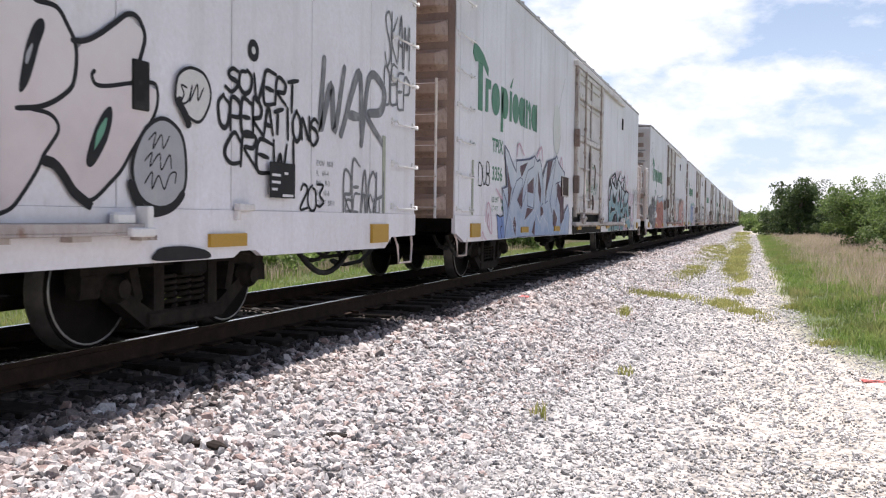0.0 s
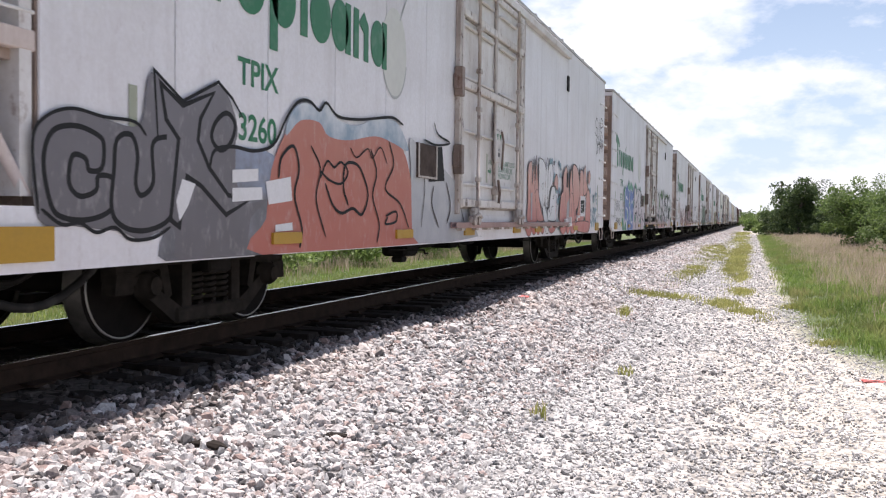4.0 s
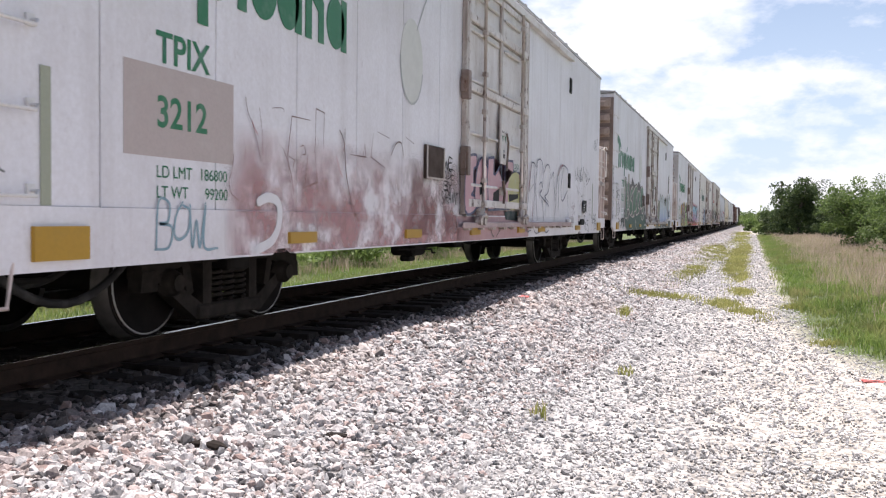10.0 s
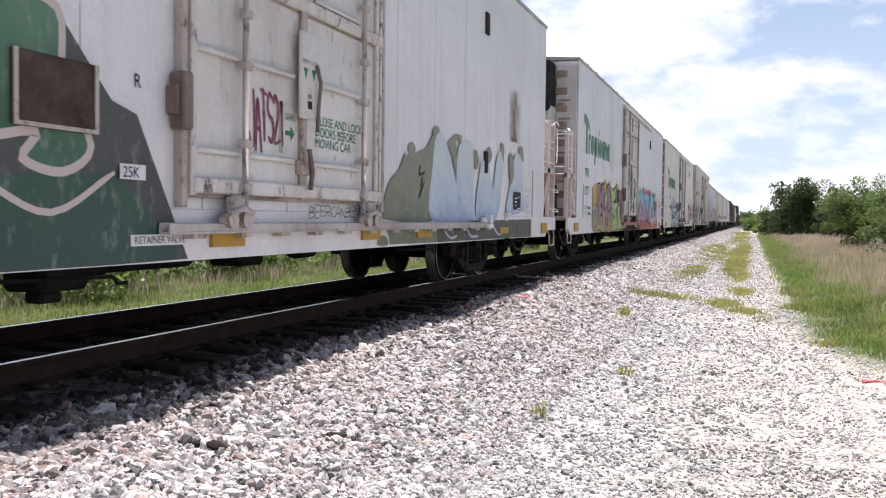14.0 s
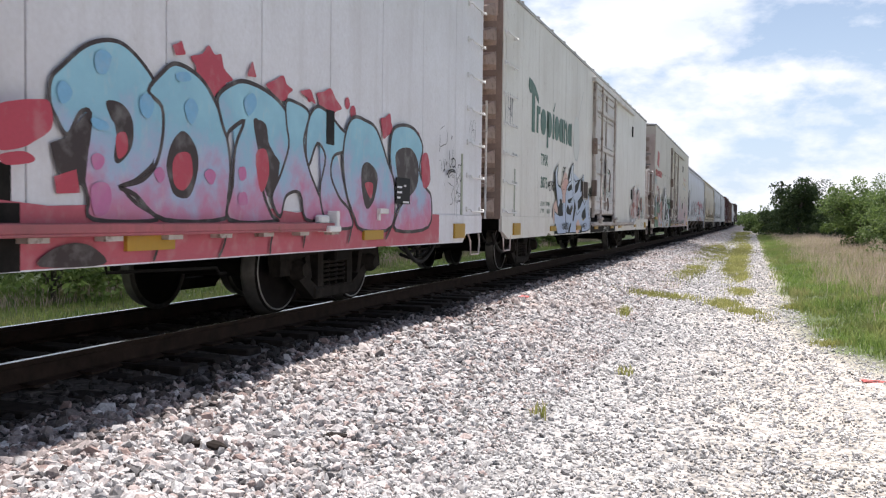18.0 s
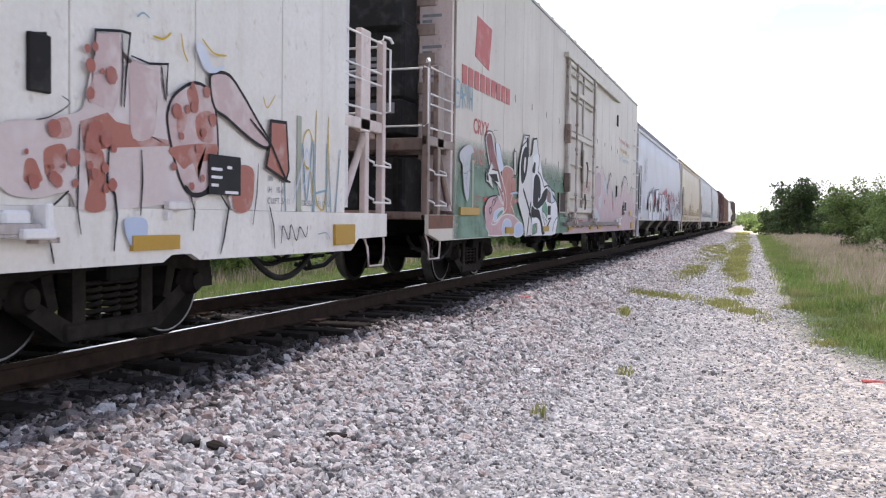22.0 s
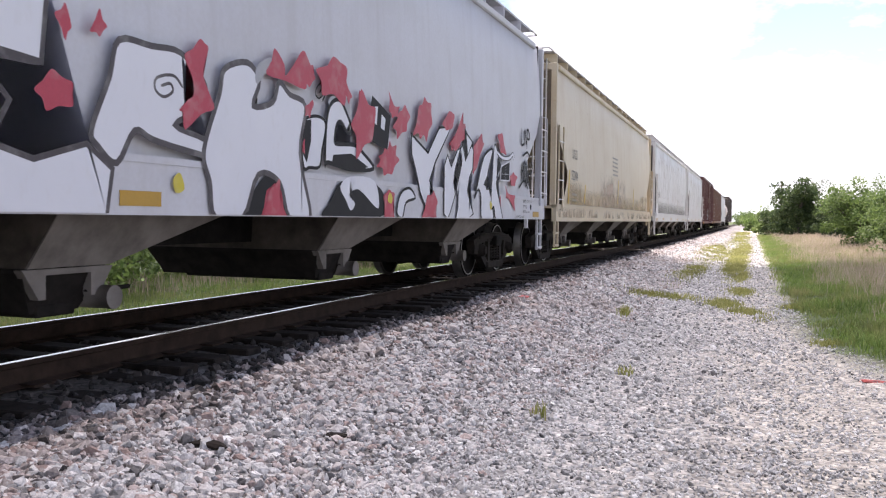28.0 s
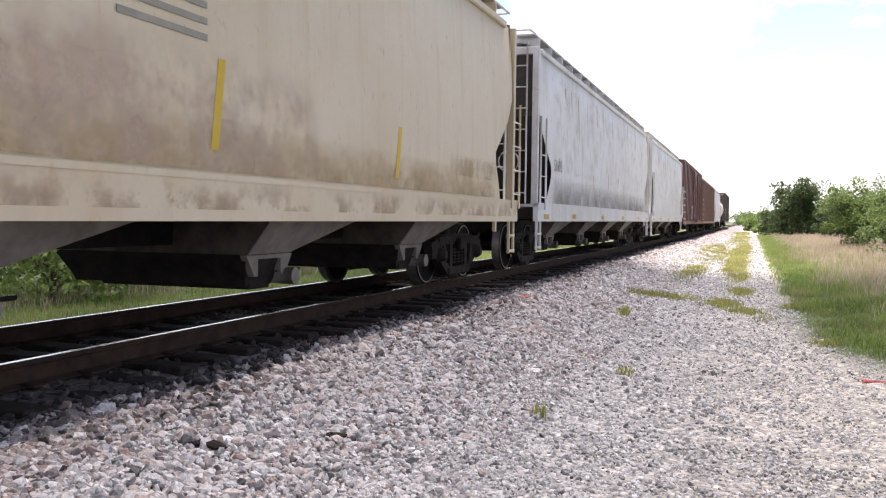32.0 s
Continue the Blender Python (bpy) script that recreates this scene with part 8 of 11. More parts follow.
draw(car_d, 1.6100, [
    ("F", LEAF, None, 0.000, "1588,211 1593,213 1599,208 1606,205 1607,185 1587,178"),
    ("F", LEAF, None, 0.000, "1606,202 1620,206 1623,216 1631,223 1640,222 1649,214 1659,207 1666,202 1651,192 1626,185 1609,183"),
    ("F", LEAF, None, 0.000, "1669,199 1679,213 1695,224 1708,220 1714,218 1724,227 1737,232 1746,224 1748,218 1760,215 1757,149 1734,152 1724,193"),
    ("F", LEAF, None, 0.000, "1792,205 1805,214 1815,211 1827,222 1836,205 1811,197"),
    ("F", LEAF, None, 0.000, "1862,159 1881,168 1895,168 1900,160 1890,141 1895,126 1876,121"),
    ("F", LEAF, None, 0.000, "1891,111 1954,118 1965,117 1961,94 1968,68 1938,69"),
    ("C", MOSSGREEN, None, 0.000, "1620,196 1628,204 1640,207 1651,208 1637,201 1626,195"),
    ("C", MOSSGREEN, None, 0.000, "1711,217 1724,226 1734,229 1740,223 1731,218 1734,202 1728,197 1723,210"),
    ("F", ORCHIDPALE, None, 0.000, "1587,127 1603,128 1637,102 1767,105 1836,105 1891,109 1937,93 1941,68 1767,70 1632,68 1587,69"),
    ("C", BLACKP, None, 0.000, "1606,185 1615,194 1628,201 1651,207 1669,201 1651,191 1646,171 1649,148 1652,131 1633,146 1617,149 1622,161 1617,174"),
    ("C", BLACKP, None, 0.000, "1669,199 1679,210 1698,218 1715,216 1731,207 1738,187 1743,180 1753,189 1756,210 1745,220 1767,221 1803,207 1829,189 1844,186 1862,181 1869,163 1858,157 1828,154 1804,160 1792,148 1764,134 1750,148 1731,147 1721,147 1704,146 1687,137 1676,132 1674,142 1679,152 1661,166 1654,170 1647,163 1656,183"),
    ("F", BLACKP, None, 0.000, "1803,196 1829,224 1848,226 1851,208 1844,200 1823,192"),
    ("F", BLACKP, None, 0.000, "1734,179 1747,180 1761,176 1753,150 1734,152"),
    ("F", BLACKP, None, 0.000, "1589,124 1603,128 1610,128 1619,119 1642,102 1666,76 1621,68 1616,71 1624,87 1611,106 1599,114"),
    ("C", PALEPAINT, BLACKP, 0.012, "1588,186 1599,186 1609,180 1617,172 1616,159 1607,149 1599,143 1587,142"),
    ("C", PALEPAINT, BLACKP, 0.010, "1627,188 1636,197 1650,199 1651,194 1643,179 1634,169 1627,175"),
    ("C", PALEPAINT, None, 0.000, "1650,165 1666,196 1669,194 1656,173"),
    ("C", PALEPAINT, BLACKP, 0.015, "1664,180 1669,194 1684,205 1701,209 1718,204 1729,188 1728,166 1721,150 1704,148 1701,152 1705,170 1698,174 1686,161 1671,171"),
    ("C", PALEPAINT, BLACKP, 0.014, "1649,166 1659,173 1669,167 1682,156 1674,141 1676,132 1695,137 1710,145 1731,147 1748,137 1757,127 1753,107 1716,102 1684,104 1656,103 1637,110 1619,126 1605,129 1593,125 1587,130 1599,142 1615,148 1628,147 1644,137 1654,129 1647,148"),
    ("C", BLACKP, None, 0.000, "1674,132 1676,145 1688,166 1698,174 1705,172 1700,158 1698,144 1688,137"),
    ("C", BLACKP, None, 0.000, "1665,116 1682,115 1698,123 1718,128 1719,122 1711,110 1698,103 1687,107 1679,113"),
    ("F", PALEPAINT, BLACKP, 0.017, "1745,149 1757,174 1761,207 1767,213 1792,203 1829,188 1836,201 1847,207 1848,193 1862,181 1868,165 1855,156 1829,157 1804,160 1787,170 1778,155 1768,130 1764,115 1774,105 1759,104 1753,133"),
    ("F", BLACKP, None, 0.000, "1787,170 1807,162 1834,158 1860,157 1846,143 1838,124 1836,104 1771,111 1764,121 1771,138 1778,155"),
    ("C", PALEPAINT, None, 0.000, "1775,148 1796,152 1815,150 1813,136 1804,123 1785,120 1773,124"),
    ("C", PALEPAINT, BLACKP, 0.014, "1840,133 1852,147 1867,146 1879,138 1881,126 1862,125 1843,130"),
    ("F", LEAF, None, 0.000, "1788,165 1805,161 1819,159 1800,152 1783,154"),
    ("S", BLACKP, None, 0.007, "1829,159 1843,165 1844,169 1836,170 1851,186"),
    ("P", BLACKP, None, 0.009, "1665,194 1658,176 1676,163"),
    ("S", BLACKP, None, 0.008, "1599,142 1611,149 1626,150 1639,139 1650,131"),
    ("S", BLACKP, None, 0.009, "1665,116 1679,115 1694,121"),
    ("S", BLACKP, None, 0.007, "1696,138 1701,126"),
    ("S", BLACKP, None, 0.013, "1881,110 1911,99 1937,91 1945,68"),
    ("F", YELLOWP, None, 0.000, "1895,91 1915,92 1915,76 1895,76"),
    ("F", PALEPAINT, None, 0.000, "1719,95 1804,98 1804,91 1719,88"),
    ("F", PALEPAINT, None, 0.000, "1746,85 1773,86 1773,76 1746,75"),
    ("F", PALEPAINT, None, 0.000, "1642,76 1703,77 1702,71 1642,71"),
    ("C", DUSTTEAL, None, 0.000, "1910,176 1918,175 1917,168 1909,169"),
    ("C", DUSTTEAL, None, 0.000, "1906,161 1914,163 1915,156 1908,155"),
    ("C", DUSTTEAL, None, 0.000, "1894,170 1900,172 1900,167 1894,166"),
    ("S", BLACKP, None, 0.008, "1915,117 1923,128 1929,116 1937,127 1940,118"),
    ("S", BLACKP, None, 0.008, "1942,123 1956,124 1945,116 1958,120"),
    ("S", SPRAYGREY, None, 0.004, "1925,186 1936,190 1941,180 1931,173 1948,176"),
    ("S", SPRAYGREY, None, 0.004, "1929,168 1939,174 1948,164 1955,176"),
    ("S", SPRAYGREY, None, 0.004, "1936,212 1943,216 1941,209"),
])
tag(car_d, "XRAYS", 0.99, 1.72, 1.27, 1.56, BLACKP, 0.010, 51), tag(car_d, "ASBOAKS", 0.95, 1.88, 0.88, 1.06, BLACKP, 0.010, 52, 1.606)
part("inspection_sticker", slab(2.0, 2.18, 0.80, 0.95, 1.605), YELLOWP, car_d, "small yellow inspection sticker")
wash(car_d, 12.4, 19.6, 0.685, 1.00, ROSEWASH, 57, ragged=0.08), dots(car_d, 19.0, 19.9, 1.5, 2.0, 9, 0.04, 0.1, FOREST, 59)
words("jacking_note", "BLOCK BOLSTER BEFORE JACKING", 16.8, 0.98, 0.05, GREYP, car_d, 1.6275), words("brake_note", "2 INCH HI COMP SHOES", 16.2, 0.80, 0.05, GREYP, car_d, 1.6275)
tag(car_d, "FEMG", 9.4, 10.3, 1.35, 1.85, P("orange_brown_spray", (0.34, 0.11, 0.05)), 0.014, 601, SIDE + 0.05)
# car e
draw(car_e, 1.6065, [
    ("S", PALEPAINT, None, 0.041, "308,111 326,116 343,111 344,93 331,79 305,72"),
    ("S", BROWNLINE, None, 0.004, "290,195 294,183 301,174 310,156 314,145"),
    ("S", BROWNLINE, None, 0.003, "311,189 316,166 317,139"),
    ("S", BROWNLINE, None, 0.003, "331,191 348,193 352,190"),
    ("S", BROWNLINE, None, 0.004, "274,150 271,136 267,127 270,118 281,112"),
    ("S", BROWNLINE, None, 0.004, "290,154 289,145"),
    ("P", BROWNLINE, None, 0.005, "399,188 365,188 358,154 362,129 370,150 360,153"),
    ("P", BROWNLINE, None, 0.006, "395,157 390,131 386,126 414,132 407,165"),
    ("P", BROWNLINE, None, 0.005, "425,164 427,198 410,200 409,163"),
    ("S", BROWNLINE, None, 0.008, "460,185 470,173 475,144 488,116 504,96"),
    ("S", BROWNLINE, None, 0.006, "472,188 471,171 468,165"),
    ("P", BROWNLINE, None, 0.006, "552,192 586,188"),
    ("P", BROWNLINE, None, 0.005, "541,190 535,164 572,155 546,125"),
    ("S", BROWNLINE, None, 0.007, "589,169 605,184 621,185 628,169"),
    ("P", BROWNLINE, None, 0.006, "632,194 661,188"),
    ("P", BROWNLINE, None, 0.006, "485,163 522,163 519,176 512,155"),
    ("S", BROWNLINE, None, 0.004, "348,160 356,150 364,136 369,119"),
    ("S", BROWNLINE, None, 0.004, "380,162 386,164 390,157 383,156"),
    ("S", ROSELINE, None, 0.006, "299,177 304,170 308,167"),
    ("S", ROSELINE, None, 0.006, "452,159 459,147 467,139"),
    ("S", BROWNLINE, None, 0.003, "407,120 413,93 420,77"),
    ("S", BROWNLINE, None, 0.003, "468,122 472,101 476,75"),
    ("S", BROWNLINE, None, 0.004, "590,142 600,127 605,143 616,125 627,144"),
    ("S", BROWNLINE, None, 0.004, "595,117 616,112 633,121"),
])
draw(car_e, 1.679, [
    ("C", ROSEDOOR, NAVY, 0.019, "842,111 842,184 850,195 858,189 890,191 891,175 878,169 880,141 869,134 890,131 890,113"),
    ("C", ROSEDOOR, NAVY, 0.017, "886,126 890,160 904,183 923,190 939,182 952,169 955,144 952,132 938,116 903,115"),
    ("C", BLACKP, None, 0.000, "911,153 930,150 936,139 919,130 908,136"),
    ("F", ROSEDOOR, NAVY, 0.020, "954,122 946,163 952,191 981,194 981,169 990,168 1023,186 1030,154 1044,151 1047,194 1095,195 1099,177 1154,178 1150,120 954,113"),
    ("C", PALEOLIVE, None, 0.000, "1073,166 1133,176 1138,125 1073,118"),
    ("F", BLACKP, None, 0.000, "980,140 1015,148 1012,123 989,114 978,127"),
    ("F", BLACKP, None, 0.000, "1069,140 1133,142 1131,135 1073,128"),
    ("F", PALEPINK, None, 0.000, "911,135 920,136 922,126 909,125"),
])
draw(car_e, 1.6065, [
    ("P", DARKTEAL, None, 0.011, "958,115 960,111 936,103 912,107"),
    ("F", DARKTEAL, None, 0.000, "1073,111 1156,119 1154,97 1081,99"),
    ("P", DARKTEAL, None, 0.012, "987,89 1006,73 1013,73"),
    ("P", DARKTEAL, None, 0.013, "1065,90 1026,72"),
    ("P", BLUEEDGE, None, 0.011, "1073,92 1115,83 1137,90"),
    ("S", REDLINE, None, 0.016, "1252,199 1243,172 1233,149"),
    ("S", REDLINE, None, 0.011, "1272,135 1266,103 1257,82"),
    ("P", GREYLINE, None, 0.011, "1221,96 1230,129 1247,178 1255,204 1273,204 1293,197"),
    ("P", GREYLINE, None, 0.011, "1273,203 1281,159 1277,96"),
    ("P", GREYLINE, None, 0.010, "1235,149 1272,164"),
    ("S", GREYLINE, None, 0.012, "1293,193 1303,210 1331,213 1349,194 1343,160 1326,147 1395,130 1395,126"),
    ("S", GREYLINE, None, 0.011, "1301,203 1288,159 1306,96"),
    ("S", GREYLINE, None, 0.011, "1318,166 1335,171 1341,157 1321,150"),
    ("S", GREYLINE, None, 0.012, "1353,188 1377,206 1402,205 1411,187 1394,154 1366,145 1398,134"),
    ("S", GREYLINE, None, 0.011, "1340,139 1351,121 1359,97"),
    ("P", GREYLINE, None, 0.013, "1420,181 1440,196 1460,138 1481,193 1468,131 1447,89"),
    ("S", GREYLINE, None, 0.014, "1493,117 1497,186 1530,213 1578,211 1585,200"),
    ("S", GREYLINE, None, 0.014, "1541,211 1517,168 1533,139 1586,163"),
    ("P", GREYLINE, None, 0.015, "1587,156 1598,104"),
    ("S", REDLINE, None, 0.014, "1485,190 1510,209 1536,217"),
    ("S", GREYLINE, None, 0.010, "1219,85 1228,77 1257,81"),
    ("S", GREYLINE, None, 0.010, "1273,85 1293,74 1337,77"),
    ("S", GREYLINE, None, 0.011, "1355,87 1380,74 1404,79"),
    ("S", GREYLINE, None, 0.013, "1494,96 1514,82 1534,94"),
])
part("patch", slab(1.47, 2.75, 1.40, 2.02, SIDE + 0.0005, 0.002), P("beige_repaint", (0.46, 0.39, 0.37)), car_e, "faded beige repaint patch behind the number"), tag(car_e, "CUEO", 0.1, 0.7, 2.4, 3.0, BLACKP, 0.016, 61), tag(car_e, "EYED", 0.05, 0.3, 1.1, 2.2, BLACKP, 0.014, 62)
mist(car_e, "faded_rose_overspray", (0.50, 0.27, 0.27), 2.6, 8.8, 0.69, 1.75, 0.7, 0.75, 2, patch=0.1), mist(car_e, "brown_overspray", (0.26, 0.15, 0.13), 6.2, 8.8, 0.79, 1.8, 0.6, 0.5, 3, patch=0.05)
tag(car_e, "GRAVE", 0.1, 0.5, 1.0, 1.25, SPRAYGREY, 0.010, 642), tag(car_e, "BOWL", 1.8, 2.55, 0.78, 1.1, TEALDOT, 0.012, 643, 1.606)
tag(car_e, "WE", 7.75, 8.1, 1.66, 1.8, BLACKP, 0.012, 65), tag(car_e, "RIDE", 7.7, 8.15, 1.52, 1.65, BLACKP, 0.011, 651), tag(car_e, "BY", 7.75, 8.1, 1.38, 1.5, BLACKP, 0.011, 652), tag(car_e, "STRAINT", 7.65, 8.35, 1.2, 1.36, BLACKP, 0.010, 66)
wash(car_e, 8.3, 12.4, 0.685, 1.03, DUSTPINK, 671, x=1.6036, ragged=0.0), mist(car_e, "rose_door_base", (0.50, 0.30, 0.32), 8.3, 12.3, 1.05, 1.15, 0.2, 0.9, 4, patch=0.3)
draw(car_e, 1.6065, [
    ("P", BLACKP, None, 0.010, "1684,219 1675,206 1682,199 1681,188"),
    ("P", BLACKP, None, 0.008, "1681,188 1693,196 1703,206 1707,220"),
    ("P", BLACKP, None, 0.012, "1707,221 1699,209 1696,199 1700,188"),
    ("P", BLACKP, None, 0.008, "1700,188 1720,203 1703,198"),
    ("P", BLACKP, None, 0.009, "1719,221 1726,201 1734,186 1741,208 1749,217"),
    ("P", BLACKP, None, 0.013, "1756,224 1743,214 1741,203 1750,203 1743,199 1738,188"),
    ("P", BLACKP, None, 0.009, "1738,188 1756,196 1767,200"),
    ("P", BLACKP, None, 0.014, "1761,191 1770,207 1777,226"),
    ("P", BLACKP, None, 0.008, "1777,226 1782,216 1815,203 1824,183"),
    ("P", BLACKP, None, 0.009, "1820,230 1822,205 1822,183"),
    ("P", BLACKP, None, 0.010, "1822,199 1862,201 1835,217"),
    ("P", BLACKP, None, 0.010, "1862,201 1830,186"),
    ("S", BLACKP, None, 0.005, "1693,179 1703,172 1715,163 1723,157"),
    ("S", BLACKP, None, 0.005, "1703,162 1709,168"),
    ("S", BLACKP, None, 0.005, "1726,178 1730,172"),
    ("S", BLACKP, None, 0.005, "1748,176 1753,169"),
    ("S", BLACKP, None, 0.004, "1734,166 1748,157 1757,155 1762,163"),
    ("S", BLACKP, None, 0.005, "1765,161 1769,151"),
    ("S", BLACKP, None, 0.006, "1790,187 1794,180 1803,178"),
    ("S", BLACKP, None, 0.005, "1686,179 1689,171"),
    ("S", BLACKP, None, 0.005, "1715,147 1717,141"),
    ("S", BLACKP, None, 0.004, "1744,148 1736,139 1736,131 1744,137 1745,146"),
    ("S", BLACKP, None, 0.004, "1729,128 1731,124"),
    ("S", BLACKP, None, 0.005, "1646,140 1647,132 1645,117"),
    ("S", BLACKP, None, 0.005, "1652,124 1655,118"),
    ("S", BLACKP, None, 0.004, "1662,140 1672,126"),
    ("S", BLACKP, None, 0.006, "1665,104 1666,115 1678,117"),
    ("S", BLACKP, None, 0.004, "1619,113 1623,115"),
    ("S", BLACKP, None, 0.005, "1632,116 1634,113"),
    ("S", BLACKP, None, 0.006, "1781,162 1788,151"),
    ("P", BLACKP, None, 0.010, "1789,102 1792,110 1804,109 1800,97 1793,93 1806,92 1800,75"),
    ("P", BLACKP, None, 0.008, "1823,108 1812,92 1812,75 1828,79"),
    ("P", BLACKP, None, 0.008, "1812,91 1823,94"),
    ("P", BLACKP, None, 0.010, "1848,98 1832,99 1828,91 1851,83 1853,71 1828,76"),
    ("P", BLACKP, None, 0.011, "1898,74 1900,107 1912,90 1922,114 1930,75"),
    ("P", BLACKP, None, 0.010, "1917,100 1945,101"),
    ("P", BLACKP, None, 0.010, "1935,98 1938,71"),
    ("P", BLACKP, None, 0.011, "1946,73 1937,111 1950,115 1959,103 1943,93 1962,88 1956,78 1943,72"),
    ("S", BLACKP, None, 0.009, "1912,263 1914,296 1924,295 1921,283 1911,279"),
    ("S", BLACKP, None, 0.008, "1926,302 1934,299 1926,290 1936,286 1924,279"),
    ("S", BLACKP, None, 0.008, "1941,305 1947,289 1942,275"),
    ("S", BLACKP, None, 0.008, "1952,310 1957,297 1962,312"),
    ("S", BLACKP, None, 0.008, "1926,278 1934,273"),
])
dots(car_e, 16.3, 16.8, 1.05, 1.4, 10, 0.008, 0.03, PURPLELINE, 723)
part("red_sticker", slab(17.71, 17.85, 0.90, 1.01, 1.605), REDP, car_e, "small red sticker"), part("retainer_box", box(1.60, 1.68, 17.24, 17.62, 0.88, 1.02, bevel=0.012), HOLE, car_e, "small dark valve box on the sill")
# car f
draw(car_f, 1.6065, [
    ("F", DARKBACK, None, 0.000, "168,103 193,108 241,107 271,123 266,214 247,231 255,239 278,236 295,213 325,228 344,232 359,216 384,213 406,221 420,245 440,237 471,223 498,218 525,228 570,222 587,206 602,239 629,221 665,220 684,226 728,224 736,184 780,172 804,166 805,128 844,90 860,69 784,67 322,68 279,69 256,81 200,72 189,81"),
    ("F", DARKGREEN, None, 0.000, "259,114 296,117 331,96 380,111 461,107 528,114 782,126 844,82 847,69 331,70 279,75"),
    ("C", FOREST, PALEPINK, 0.022, "247,226 262,231 278,225 286,208 295,192 308,166 318,144 308,133 296,119 306,110 269,109 267,180"),
    ("C", FOREST, PALEPINK, 0.024, "308,206 321,221 340,229 345,213 340,188 338,169 342,150 355,140 322,134 313,143 326,172 312,193"),
    ("S", PALEPINK, None, 0.024, "331,125 337,118 330,106 322,98"),
    ("S", PALEPINK, None, 0.039, "247,105 252,88 271,75 296,69"),
    ("C", FOREST, PALEPINK, 0.023, "369,166 384,193 411,208 443,212 435,193 406,179 395,169 423,161 437,146 431,128 391,116 350,135 364,146"),
    ("C", FOREST, PALEPINK, 0.023, "448,121 449,168 459,196 511,215 557,217 554,188 527,161 543,139 520,131 493,130 486,113"),
    ("C", FOREST, PALEPINK, 0.025, "560,151 571,190 603,204 636,196 621,167 597,147 633,137 605,125 542,120"),
    ("C", FOREST, PALEPINK, 0.028, "667,143 656,191 684,219 733,220 738,177 761,142 738,125 707,131 716,147"),
    ("S", PALEPINK, None, 0.018, "514,109 528,91 562,66"),
    ("S", PALEPINK, None, 0.016, "407,115 448,111 486,120"),
    ("S", PALEPINK, None, 0.021, "678,118 728,101 782,127"),
    ("S", DARKBACK, None, 0.009, "465,180 512,185 516,150"),
    ("P", PALEPAINT, None, 0.007, "419,71 467,72"),
    ("F", PALEPAINT, None, 0.000, "198,93 214,93 214,74 198,74"),
    ("S", TEALDOT, None, 0.008, "218,70 227,80 235,72 242,80 252,72"),
])
draw(car_f, 1.6065, [
    ("C", OLIVEMID, None, 0.000, "1215,107 1225,130 1242,146 1274,158 1279,176 1293,171 1330,182 1364,191 1376,207 1396,203 1391,175 1380,98 1225,98"),
    ("C", OLIVEMID, None, 0.000, "1289,183 1300,190 1312,185 1309,177 1295,175"),
    ("C", OLIVEMID, None, 0.000, "1371,209 1388,218 1399,211 1388,198"),
    ("F", OLIVEMID, None, 0.000, "1229,89 1397,89 1397,69 1234,70"),
    ("C", OLIVEMID, None, 0.000, "1201,75 1209,80 1224,79 1230,70 1202,70"),
    ("F", DARKOLIVE, None, 0.000, "1390,96 1903,100 1904,67 1391,69"),
    ("C", ICETOP, None, 0.000, "1372,98 1373,168 1382,201 1403,212 1423,200 1452,168 1471,144 1472,187 1486,205 1534,210 1545,181 1538,136 1548,99"),
    ("F", OLIVEMID, None, 0.000, "1427,199 1448,185 1465,156 1472,187 1464,202 1470,212 1488,201 1489,215 1464,215"),
    ("C", ICETOP, None, 0.000, "1562,99 1577,171 1595,187 1626,181 1648,146 1665,191 1686,208 1711,202 1701,164 1668,99"),
    ("C", ICETOP, None, 0.000, "1731,109 1762,168 1781,209 1826,204 1842,147 1872,119"),
    ("C", OLIVEMID, None, 0.000, "1545,194 1559,200 1573,183 1554,171"),
    ("C", OLIVEMID, None, 0.000, "1612,200 1627,210 1640,196 1615,182"),
    ("C", OLIVEMID, None, 0.000, "1690,220 1710,217 1704,192"),
    ("C", OLIVEMID, None, 0.000, "1741,201 1763,208 1774,176 1753,158"),
    ("C", OLIVEMID, None, 0.000, "1804,218 1830,226 1837,199"),
    ("S", ICETOP, None, 0.018, "1416,86 1444,74 1473,76"),
    ("S", ICETOP, None, 0.019, "1519,85 1536,75 1571,74"),
    ("S", ICETOP, None, 0.022, "1648,90 1680,76 1713,79"),
    ("S", BLACKP, None, 0.015, "1328,164 1325,153 1344,157"),
    ("S", BLACKP, None, 0.016, "1337,152 1329,137"),
    ("S", BLACKP, None, 0.016, "1323,124 1342,145"),
])
part("repaint_patch", slab(1.70, 2.6, 1.38, 2.0, SIDE + 0.0006, 0.0015), P("pale_grey_repaint", (0.52, 0.51, 0.51)), car_f, "pale grey repaint patch"), part("peeled_patch", slab(3.25, 3.6, 2.25, 2.5, SIDE + 0.003), P("peeled_grey_brown", (0.40, 0.34, 0.31), wear=0.8), car_f, "peeled paint patch")
tag(car_f, "RES", 0.90, 1.4, 1.60, 1.88, BLACKP, 0.010, 83), tag(car_f, "WV", 0.68, 1.1, 1.8, 2.1, BLACKP, 0.010, 84), tag(car_f, "DENK", 0.98, 1.55, 1.2, 1.5, BLACKP, 0.007, 85), tag(car_f, "O", 1.15, 1.25, 1.5, 1.6, BLACKP, 0.008, 851), tag(car_f, "RIKS", 1.15, 1.85, 0.80, 1.04, BLACKP, 0.013, 86, 1.606)
